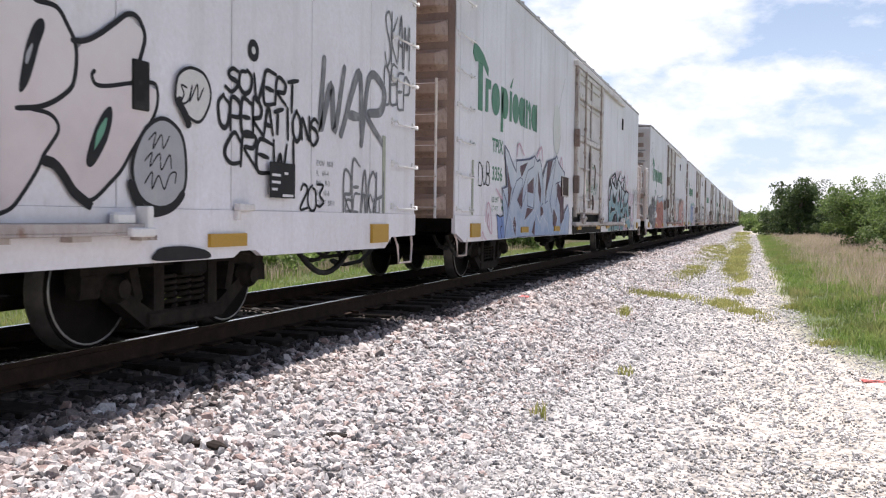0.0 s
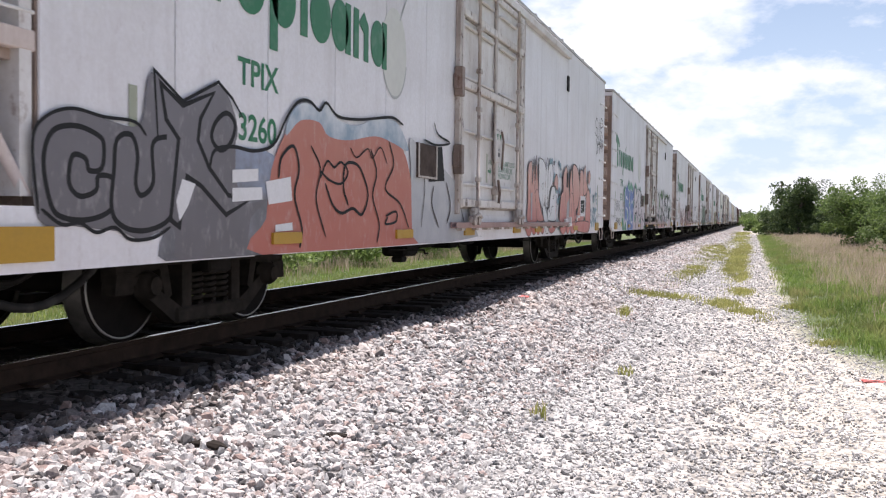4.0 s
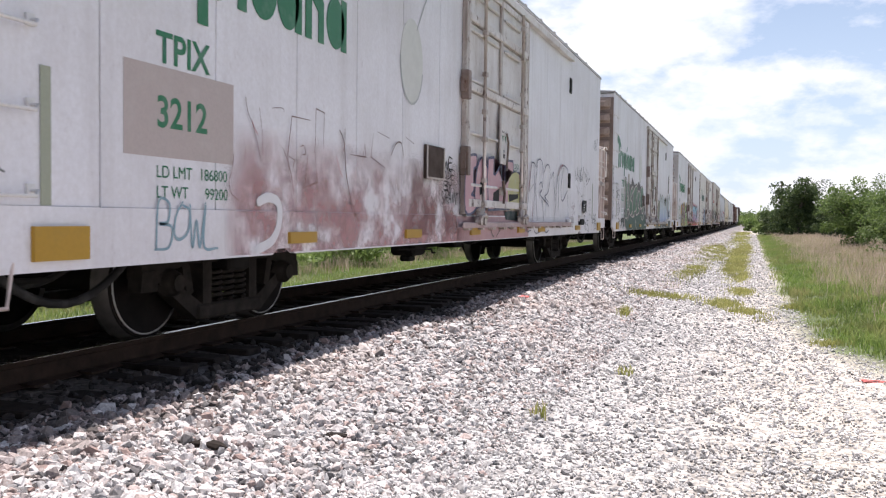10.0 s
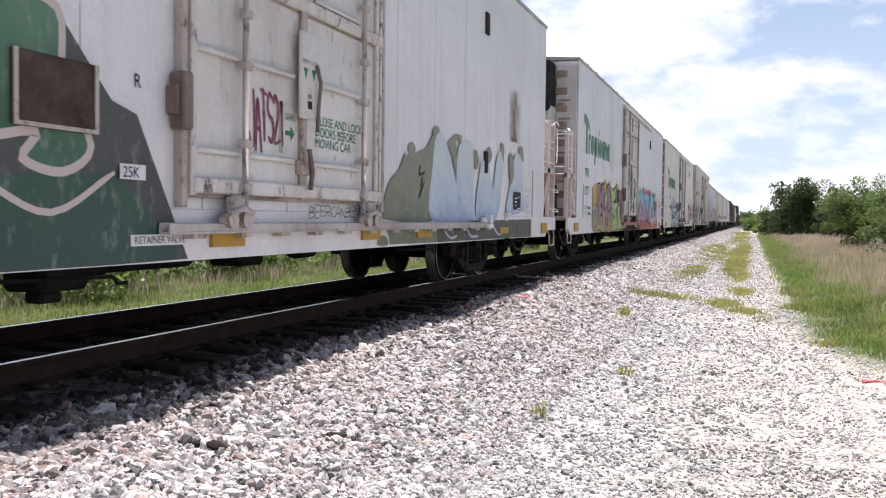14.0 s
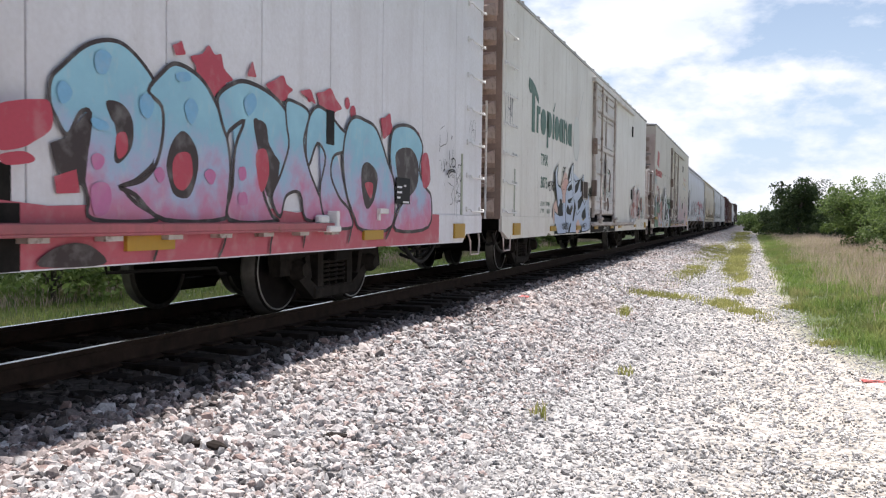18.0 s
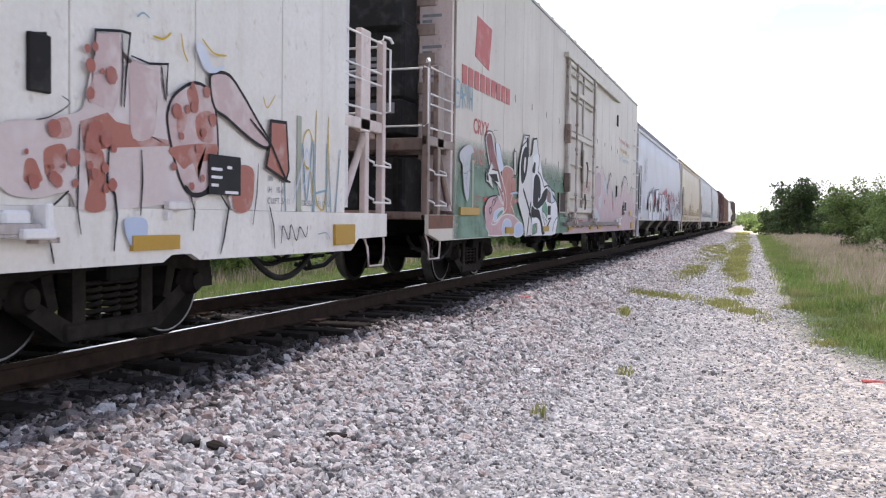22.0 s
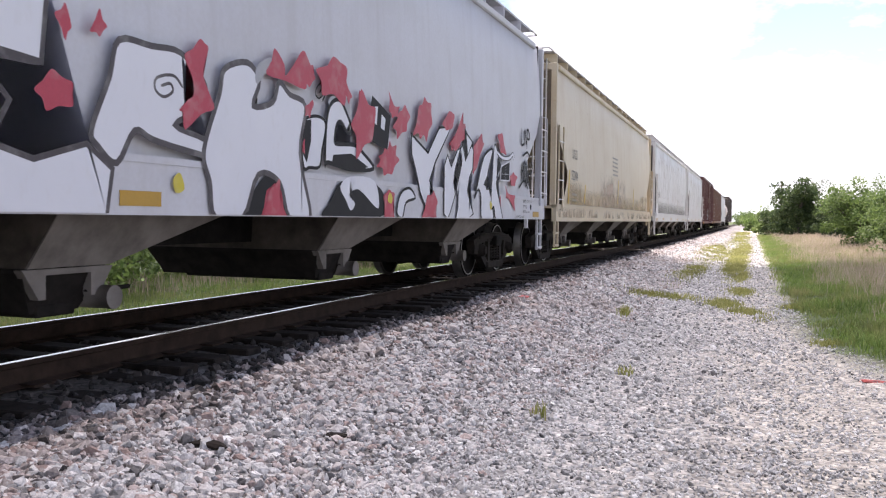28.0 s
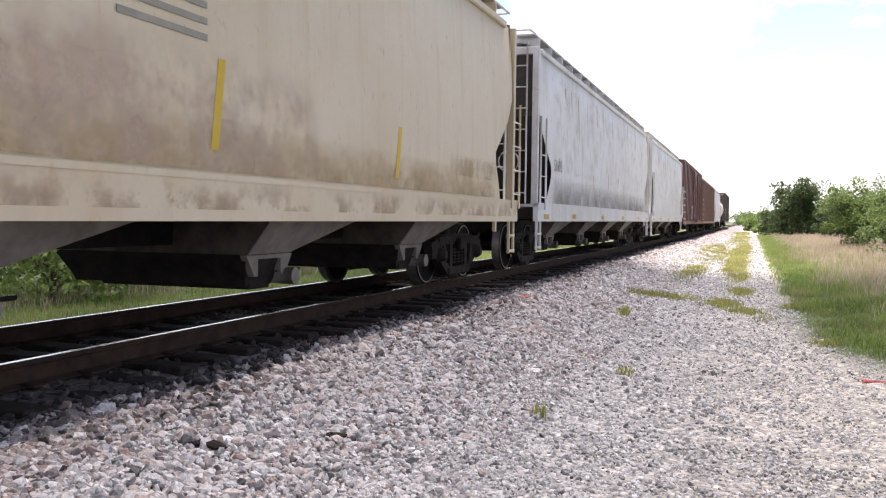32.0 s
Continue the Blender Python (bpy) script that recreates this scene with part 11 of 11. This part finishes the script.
words("reporting_mark", "UTCX", 1.80, 2.38, 0.22, DKSTENCIL, car_k, 1.567, width=0.62), words("car_number", "52204", 1.72, 1.90, 0.22, DKSTENCIL, car_k, 1.5685, width=0.78)
for q, (yy, zz, hh) in enumerate(((1.35, 1.35, 0.75), (3.35, 1.4, 0.45), (8.95, 1.5, 0.7), (12.6, 1.45, 0.6))):
    part("yellow_streak", prism([(yy, zz), (yy + 0.10, zz), (yy + 0.20, zz + hh), (yy + 0.10, zz + hh)], 1.566, 1.569), YELLOWSPRAY, car_k, "yellow sprayed streak")
for zz in (1.42, 1.55, 2.3, 2.42, 2.54, 2.66, 2.78):
    part("stencil_bar", slab(1.8 if zz < 2 else 7.9, 2.4 if zz < 2 else 8.9, zz, zz + 0.05, 1.5675 if zz < 2 else 1.5675 - 0.09 * ((zz - 1.9) / 2.32) ** 2 + 0.002), FADED, car_k)
for q, (ya, yb, za, zb, fd, st) in enumerate(((1.35, 16.8, 1.34, 1.75, 0.9, 0.7), (1.2, 3.2, 1.4, 1.9, 0.5, 0.5), (14.5, 17.0, 1.6, 1.9, 0.3, 0.5))):
    mist(car_k, "yellow_rust_stain", (0.48, 0.34, 0.17), ya, yb, za, zb, fd, st * 0.7, 20 + q, patch=0.15, x=1.5652, label="yellow brown rust stain")
mist(car_k, "sill_rust", (0.46, 0.33, 0.22), 0.05, 18.0, 0.97, 1.28, 0.5, 0.4, 24, patch=0.02, x=1.6025, label="rust stain on the sill"), mist(car_l, "grimy_lower_edge", (0.20, 0.17, 0.15), 1.3, 17.6, 1.33, 1.9, 0.8, 0.3, 25, patch=0.25, x=1.5652, label="grimy stain above the sill")
mist(car_k, "upper_rust_stain", (0.30, 0.14, 0.06), 11.5, 17.4, 2.7, 4.17, 0.0, 0.9, 30, patch=-0.03, bow=4.22, scale=1.6, label="rust stain below the roof edge"), mist(car_k, "peeled_paint", (0.52, 0.38, 0.29), 5.6, 10.8, 1.36, 2.3, 0.4, 0.6, 31, patch=0.04, bow=4.22, scale=1.3, label="peeled pinkish paint")
mist(car_l, "rust_runs", (0.36, 0.25, 0.18), 1.4, 17.4, 2.0, 4.1, 0.1, 0.16, 32, patch=-0.02, bow=4.25, scale=2.4, label="rust runs down the side"), mist(car_m, "rust_runs", (0.36, 0.26, 0.20), 1.4, 15.0, 2.0, 4.1, 0.1, 0.16, 33, patch=-0.02, bow=4.25, scale=2.4, label="rust runs down the side")
words("car_number", "51693", 1.5, 2.0, 0.24, DKSTENCIL, car_l, 1.5685, width=0.8)
for car, seed in ((car_l, 170), (car_m, 200)):
    r__ = random.Random(seed)
    for q in range(16):
        yy = 1.9 + q * (14.0 / 16) + r__.uniform(-0.3, 0.3)
        zt = r__.choice((4.1, 3.9, 2.4)) - r__.uniform(0, 0.3)
        ln = r__.uniform(0.3, 1.0)
        f = lambda z: 1.574 - 0.09 * max(0.0, (z - 1.9) / 2.35) ** 2
        w0 = r__.uniform(0.02, 0.06)
        bm = bmesh.new()
        vs_ = [bm.verts.new((f(z) - 0.006, yy + s * w0 * (1 - 0.7 * k / 4), z)) for k, z in enumerate(np.linspace(zt, zt - ln, 5)) for s in (-1, 1)]
        for k in range(4):
            bm.faces.new((vs_[2 * k], vs_[2 * k + 1], vs_[2 * k + 3], vs_[2 * k + 2]))
        part("rust_run", bm, RUSTSTREAK, car)
tag(car_n, "EZRA", 6.5, 9.5, 1.2, 1.9, SILVER, 0.06, 210, 1.62)
# ---- plants ----
def blades(name, label, pts, h0, h1, w, material, lean=0.35, seed=5):
    """Grass as many bent blades in one mesh: each two quads and a tip."""
    r = np.random.default_rng(seed)
    n = len(pts)
    ang, hh = r.uniform(0, math.tau, n), h0 + (h1 - h0) * r.beta(1.6, 2.4, n)
    hh = hh * np.array([0.75 + 0.7 * max(-0.5, noise.noise(Vector((p[0] * 0.8, p[1] * 0.5, 4)))) for p in pts])
    ln = r.uniform(0.1, 1.0, n) * lean * hh
    tip = r.uniform(0, math.tau, n)
    dx, dy = np.cos(ang) * w / 2, np.sin(ang) * w / 2
    lx, ly = np.cos(tip) * ln, np.sin(tip) * ln
    P = np.asarray(pts)
    rows = []
    for f, k in ((0.0, 1.0), (0.55, 0.8)):
        for s in (-1, 1):
            rows.append(np.stack([P[:, 0] + s * dx * k + lx * f * f, P[:, 1] + s * dy * k + ly * f * f, P[:, 2] + hh * f - 0.02 * (f == 0)], 1))
    rows.append(np.stack([P[:, 0] + lx, P[:, 1] + ly, P[:, 2] + hh * 0.97], 1))
    v = np.stack(rows, 1).reshape(-1, 3)
    base = np.arange(n)[:, None] * 5
    quads = (base + np.array([[0, 1, 3, 2]])).reshape(-1, 4)
    tris = (base + np.array([[2, 3, 4]])).reshape(-1, 3)
    me = bpy.data.meshes.new(name)
    me.from_pydata(v.tolist(), [], quads.tolist() + tris.tolist())
    me.materials.append(material)
    return tagged(new(name, me), label, "grass", kind="stuff")


def patchy(x, y, scale, cut, seed=0.0):
    return np.array([noise.noise(Vector((a * scale, b * scale, seed))) > cut for a, b in zip(x, y)])


# verge beside the road
vx, vy = strewn(130000, 0.3, 6.0, 9.5, 110, 2.2)
edge = np.interp(vy, VERGE_Y, VERGE_X) + 0.10 * np.sin(vy * 1.7) * np.exp(-vy / 30)
k = (vx > edge) & (patchy(vx, vy, 1.3, -0.62, 6.0) | (vx > edge + 0.9)) & (rng.uniform(0, 1, len(vx)) < np.clip((vx - edge) / 0.35, 0.12, 1))
vx, vy = vx[k], vy[k]
blades("verge_grass", "lush green roadside grass with dry patches", on_ground(vx, vy), 0.05, 0.26, 0.015, GRASS, 0.8, seed=11)
dx_, dy_ = strewn(62000, 1.3, 8.5, 14, 120, 1.7)
k = rng.uniform(0, 1, len(dx_)) < np.clip((dx_ - 1.5 + 0.9 * np.array([noise.noise(Vector((a * 0.9, b * 0.35, 2))) for a, b in zip(dx_, dy_)])) / 1.1, 0.02, 1) * np.clip((dy_ - 14) / 10, 0.1, 1)
dx_, dy_ = dx_[k], dy_[k]
blades("seed_grass", "tall pale pinkish seeding grass along the verge", on_ground(dx_, dy_), 0.25, 0.62, 0.009, DRYGRASS, 0.6, seed=12)
# patches, strips and tufts on the road: centre, half widths, number of blades
tx, ty = [], []
for cx, cy, rx_, ry_, n in ((-1.72, 18.1, 0.50, 0.45, 1150), (-1.65, 28.5, 0.28, 4.0, 2600), (-1.45, 42, 0.55, 6.0, 8000), (-1.85, 50, 0.5, 6.0, 5000), (-0.56, 34, 0.24, 6.0, 15000), (-0.62, 52, 0.34, 9, 16000),
                            (-0.9, 80, 0.6, 16, 12000), (-1.1, 112, 0.7, 18, 9000), (-0.35, 26.5, 0.14, 1.6, 1300), (-0.30, 20.3, 0.17, 0.7, 700), (-0.48, 17.1, 0.22, 0.6, 800), (-0.08, 15.8, 0.22, 0.35, 480),
                            (-1.92, 14.4, 0.08, 0.3, 110), (-1.20, 9.1, 0.07, 0.16, 45), (0.75, 17.3, 0.22, 0.25, 260), (0.2, 14.8, 0.15, 0.5, 60), (0.95, 12.3, 0.14, 0.3, 240), (-1.5, 6.6, 0.05, 0.06, 16)):
    tx.append(cx + rng.normal(0, rx_ / 1.5, n) + (0.10 * np.sin(0.0 + cy) if cy > 20 else 0))
    ty.append(cy + rng.normal(0, ry_ / 1.5, n))
ax, ay = np.concatenate(tx), np.concatenate(ty)
k = (ay < 22) | patchy(ax, ay * 0.5, 1.5, -0.40, 3.0)
ax, ay = ax[k], ay[k]
blades("road_grass", "sparse yellow green grass growing through the gravel road", on_ground(ax, ay), 0.05, 0.19, 0.015, ROADGRASS, 0.9, seed=13)
# field beyond the track
fx, fy = strewn(90000, -20, -8.7, 7, 75, 1.8)
fz = np.array([level(a) for a in fx])
blades("field_grass", "green grass of the field beyond the track", np.stack([fx, fy, fz], 1), 0.08, 0.30, 0.016, GRASS, 0.7, seed=14)
fx, fy = strewn(4500, -16.2, -13.6, 8, 90, 1.3)
fz = np.array([level(a) for a in fx])
blades("field_seed_grass", "dry seeding grass before the far bushes", np.stack([fx, fy, fz], 1), 0.4, 0.85, 0.018, DRYGRASS, 0.5, seed=15)


def leaves(name, centres, radii, count, size, material, parent, seed, flat=0.8):
    """A crown of many small folded leaves gathered in clumps."""
    r = np.random.default_rng(seed)
    c = np.asarray(centres)
    idx = r.integers(0, len(c), count)
    d = r.normal(size=(count, 3))
    d /= np.linalg.norm(d, axis=1, keepdims=True)
    rad = np.asarray(radii)[idx] * r.uniform(0.25, 1.05, count) ** 0.5
    p = c[idx] + d * rad[:, None] * np.array([1, 1, flat])
    a = r.normal(size=(count, 3))
    a /= np.linalg.norm(a, axis=1, keepdims=True)
    b = np.cross(a, r.normal(size=(count, 3)))
    b /= np.linalg.norm(b, axis=1, keepdims=True) + 1e-9
    s = r.uniform(0.6, 1.4, count)[:, None] * size
    v = np.stack([p - a * s, p - b * s * 0.45, p + a * s, p + b * s * 0.45], 1).reshape(-1, 3)
    f = (np.arange(count)[:, None] * 4 + np.arange(4)[None]).tolist()
    me = bpy.data.meshes.new(name)
    me.from_pydata(v.tolist(), [], f)
    me.materials.append(material)
    ob = new(name, me)
    ob.parent = parent
    return ob


def tree(x, y, h, spread, label, leaf, seed, count=3500, size=0.14, name="tree", low=0.15, bushy=9):
    r = random.Random(seed)
    z0 = level(x) - 0.05
    root = empty(name, (x, y, z0), label, "bush" if name == "bush" else "tree")
    bm = bmesh.new()
    th = h * (0.5 if name == "tree" else 0.35)
    add_tube(bm, [(0, 0, 0), (0.05 * r.uniform(-1, 1), 0.05, th * 0.5), (0.15 * r.uniform(-1, 1), 0.1 * r.uniform(-1, 1), th)], [h * 0.028, h * 0.022, h * 0.015], 7)
    tips = []
    for k in range(bushy):
        a = k * 2.4 + r.uniform(-0.4, 0.4)
        zb = th * r.uniform(0.3, 1.0)
        out = spread * r.uniform(0.35, 0.85)
        tip = (math.cos(a) * out, math.sin(a) * out, min(h * 0.93, zb + h * r.uniform(low, 0.5)))
        mid = (tip[0] * 0.5, tip[1] * 0.5, zb + (tip[2] - zb) * 0.65)
        add_tube(bm, [(0, 0, zb), mid, tip], [h * 0.013, h * 0.009, h * 0.004], 5)
        tips += [tip, mid]
    part("trunk", bm, BARK, root, "grey brown trunk and limbs")
    cs, rs = [], []
    for tx_, ty_, tz_ in tips:
        for q in range(3):
            cs.append((tx_ + r.gauss(0, spread * 0.16), ty_ + r.gauss(0, spread * 0.16), max(0.25, tz_ + r.gauss(0, h * 0.08))))
            rs.append(spread * r.uniform(0.14, 0.34))
    for q in range(bushy * 2):
        a = r.uniform(0, math.tau)
        cs.append((math.cos(a) * spread * r.uniform(0.2, 0.95), math.sin(a) * spread * r.uniform(0.2, 0.95), h * r.uniform(0.04, 0.48)))
        rs.append(spread * r.uniform(0.16, 0.3))
    cs.append((0, 0, h * 0.88)), rs.append(spread * 0.24)
    leaves("crown", cs, rs, count, size, leaf, root, seed)
    return root


tree(4.4, 95, 6.1, 2.9, "dark spreading tree at the end of the verge", LEAF_DARK, 1, 17000, 0.115, low=0.1, bushy=12)
tree(2.6, 104, 3.6, 2.2, "dark rounded bush beside the tree", LEAF_DARK, 2, 9000, 0.115, "bush")
tree(7.0, 84, 4.2, 2.4, "dense dark green bush on the verge", LEAF_DARK, 3, 12000, 0.105, "bush")
tree(5.3, 52, 4.1, 1.8, "leafy green bush with upright shoots", LEAF_MID, 4, 16000, 0.065, "bush", bushy=12)
tree(6.6, 47, 3.2, 1.8, "leafy green bush on the verge", LEAF_MID, 5, 16000, 0.065, "bush", bushy=12)
tree(6.2, 39, 2.9, 1.7, "bright leafy bush in sunlight", LEAF_MID, 6, 17000, 0.055, "bush", bushy=12)
tree(5.4, 31, 2.3, 1.3, "bright leafy bush with bare twigs", LEAF_LIGHT, 7, 13000, 0.046, "bush", bushy=12)
tree(6.6, 28, 2.7, 1.5, "bright leafy bush on the verge", LEAF_MID, 17, 13000, 0.048, "bush", bushy=12)
tree(8.8, 62, 3.1, 2.4, "leafy green bush on the verge", LEAF_MID, 8, 12000, 0.085, "bush")
for q, (bx_, by_, bh) in enumerate(((2.2, 125, 3.0), (0.6, 150, 2.6), (3.6, 150, 4.2), (-0.2, 190, 3.2), (2.4, 200, 4.0), (-1.0, 260, 4.5), (3.0, 270, 5.0), (-4.0, 330, 5.0), (0.5, 340, 5.5), (5.5, 120, 4.6), (9.5, 105, 5.0))):
    tree(bx_, by_, bh, bh * 0.75, "distant green bush beside the track", LEAF_LIGHT if q % 3 == 0 else LEAF_MID, 30 + q, 1600, 0.26, "bush")
for q in range(34):
    yy = 8 + q * 2.7
    tree(-14.6 - 2.0 * random.Random(q).random() - (q % 3) * 1.3, yy, 1.7 + 1.3 * random.Random(q + 50).random(), 2.1, "green bush in the field beyond the track", LEAF_LIGHT if q % 2 else LEAF_MID, 60 + q, 4200 if yy < 45 else 2200, 0.085 if yy < 45 else 0.15, "bush")

# far line of woods
wx, wy = rng.uniform(-900, 900, 260), rng.uniform(420, 900, 260)
wc = np.stack([wx, wy, rng.uniform(1, 4.5, 260)], 1)
woods = leaves("woods", wc, rng.uniform(4, 9, 260), 16000, 0.9, LEAF_MID, None, 99, 0.5)
tagged(woods, "distant line of green woods on the horizon", "woods", kind="stuff")

pole = empty("utility_pole", (3.65, 130, level(3.65)), "weathered wooden utility pole with a crossarm", "utility pole")
part("post", tube([(0, 0, -0.2), (0, 0, 7.0)], [0.16, 0.11], 10), POLEWOOD, pole)
part("crossarm", box(-1.2, 1.2, -0.06, 0.06, 6.3, 6.42, bevel=0.01), POLEWOOD, pole)
for q in (-1.1, -0.5, 0.5, 1.1):
    part("insulator", tube([(q, 0, 6.42), (q, 0, 6.6)], [0.05, 0.03], 8), GREYP, pole)

# bare twigs beside the bright bushes
r_ = random.Random(5)
for q in range(6):
    tx_, ty_ = 4.3 + 0.25 * q, 27 + 1.1 * q
    brush = empty("dead_branch", (tx_, ty_, level(tx_)), "bare grey dead branch leaning out of the bush", "branch")
    bm = bmesh.new()
    for s in range(7):
        a, e = r_.uniform(2.2, 4.4), r_.uniform(0.3, 1.2)
        ln = r_.uniform(0.7, 1.5)
        tip = Vector((math.cos(a) * math.cos(e), math.sin(a) * math.cos(e) * 0.6, math.sin(e))) * ln
        add_tube(bm, [(0, 0, 0), tip * 0.5 + Vector((0, 0, 0.08)), tip], [0.02, 0.013, 0.006], 4)
    part("twigs", bm, TWIG, brush)

# scraps on the ballast
def scrap(name, x, y, size, mat, label, seed):
    r = random.Random(seed)
    bm = bmesh.new()
    bmesh.ops.create_icosphere(bm, subdivisions=2, radius=1)
    for v in bm.verts:
        v.co = Vector((v.co.x * size[0], v.co.y * size[1], v.co.z * size[2])) * r.uniform(0.7, 1.2)
    ob = part(name, bm, mat)
    ob.location = (x, y, level(x) + size[2] * 0.8)
    tagged(ob, label, "litter")


RED_SCRAP = plain_paint("faded_red_plastic", (0.42, 0.06, 0.05), 0.5, 0.6)
scrap("red_scrap", -3.42, 13.7, (0.09, 0.13, 0.03), RED_SCRAP, "crumpled red plastic scrap lying on the ballast", 3)
scrap("red_scrap", 1.12, 9.35, (0.12, 0.05, 0.02), RED_SCRAP, "flattened red scrap at the grass edge", 5)
scrap("wood_scrap", -2.95, 4.35, (0.14, 0.06, 0.025), TIEWOOD, "splintered dark wood piece on the ballast", 6)
scrap("wood_scrap", -2.5, 5.1, (0.10, 0.05, 0.022), TIEWOOD, "splintered dark wood piece on the ballast", 7)


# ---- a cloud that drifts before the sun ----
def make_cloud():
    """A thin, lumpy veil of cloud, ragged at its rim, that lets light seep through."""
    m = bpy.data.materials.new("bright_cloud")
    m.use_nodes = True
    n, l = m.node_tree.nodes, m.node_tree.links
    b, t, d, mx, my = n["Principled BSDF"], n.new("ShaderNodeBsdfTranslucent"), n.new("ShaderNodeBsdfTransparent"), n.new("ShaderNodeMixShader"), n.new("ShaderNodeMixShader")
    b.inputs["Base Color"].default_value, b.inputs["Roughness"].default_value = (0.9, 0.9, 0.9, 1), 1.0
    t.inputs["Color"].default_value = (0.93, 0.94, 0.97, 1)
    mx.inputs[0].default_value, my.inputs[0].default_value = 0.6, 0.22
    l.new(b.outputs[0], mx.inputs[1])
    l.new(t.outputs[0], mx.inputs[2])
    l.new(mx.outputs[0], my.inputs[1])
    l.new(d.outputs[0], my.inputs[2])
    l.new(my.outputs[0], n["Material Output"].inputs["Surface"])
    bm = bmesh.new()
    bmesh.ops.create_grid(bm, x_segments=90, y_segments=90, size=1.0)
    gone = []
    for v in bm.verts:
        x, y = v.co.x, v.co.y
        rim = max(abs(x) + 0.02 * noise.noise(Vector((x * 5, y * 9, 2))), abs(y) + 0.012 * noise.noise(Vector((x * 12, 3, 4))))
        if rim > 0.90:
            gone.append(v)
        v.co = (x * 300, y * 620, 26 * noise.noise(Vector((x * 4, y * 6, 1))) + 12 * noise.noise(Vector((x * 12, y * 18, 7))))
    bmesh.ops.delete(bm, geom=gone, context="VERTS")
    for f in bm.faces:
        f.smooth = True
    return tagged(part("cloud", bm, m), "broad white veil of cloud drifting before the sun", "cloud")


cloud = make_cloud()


def motions():
    times = [0, 1, 2, 3, 4, 5, 6, 7, 8, 9, 10, 11, 12, 13, 14, 15, 16, 17, 18, 19, 20, 21, 22, 23, 24, 25, 26, 27, 28, 29, 30, 31, 32]
    for car, y0 in MOVING:
        walk(car, [(t, pose(TRACK, y0 - come(t), 0)) for t in times])
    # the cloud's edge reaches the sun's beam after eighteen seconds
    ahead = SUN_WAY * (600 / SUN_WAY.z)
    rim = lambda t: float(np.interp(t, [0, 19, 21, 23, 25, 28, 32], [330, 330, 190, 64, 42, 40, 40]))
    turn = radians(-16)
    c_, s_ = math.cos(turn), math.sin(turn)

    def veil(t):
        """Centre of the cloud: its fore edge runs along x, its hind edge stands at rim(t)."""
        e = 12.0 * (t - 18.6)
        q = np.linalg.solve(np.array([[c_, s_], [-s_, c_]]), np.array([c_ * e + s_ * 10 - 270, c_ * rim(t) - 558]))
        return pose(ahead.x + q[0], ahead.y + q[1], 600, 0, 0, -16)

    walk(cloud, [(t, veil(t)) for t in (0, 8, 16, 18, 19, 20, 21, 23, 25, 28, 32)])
    turns = [(k / 15.0, math.degrees(come(k / 15.0) / WR)) for k in range(481)]
    for ws, at in WHEELSETS:
        walk(ws, [(t, pose(*at, a, 0, 0)) for t, a in turns])


motions()
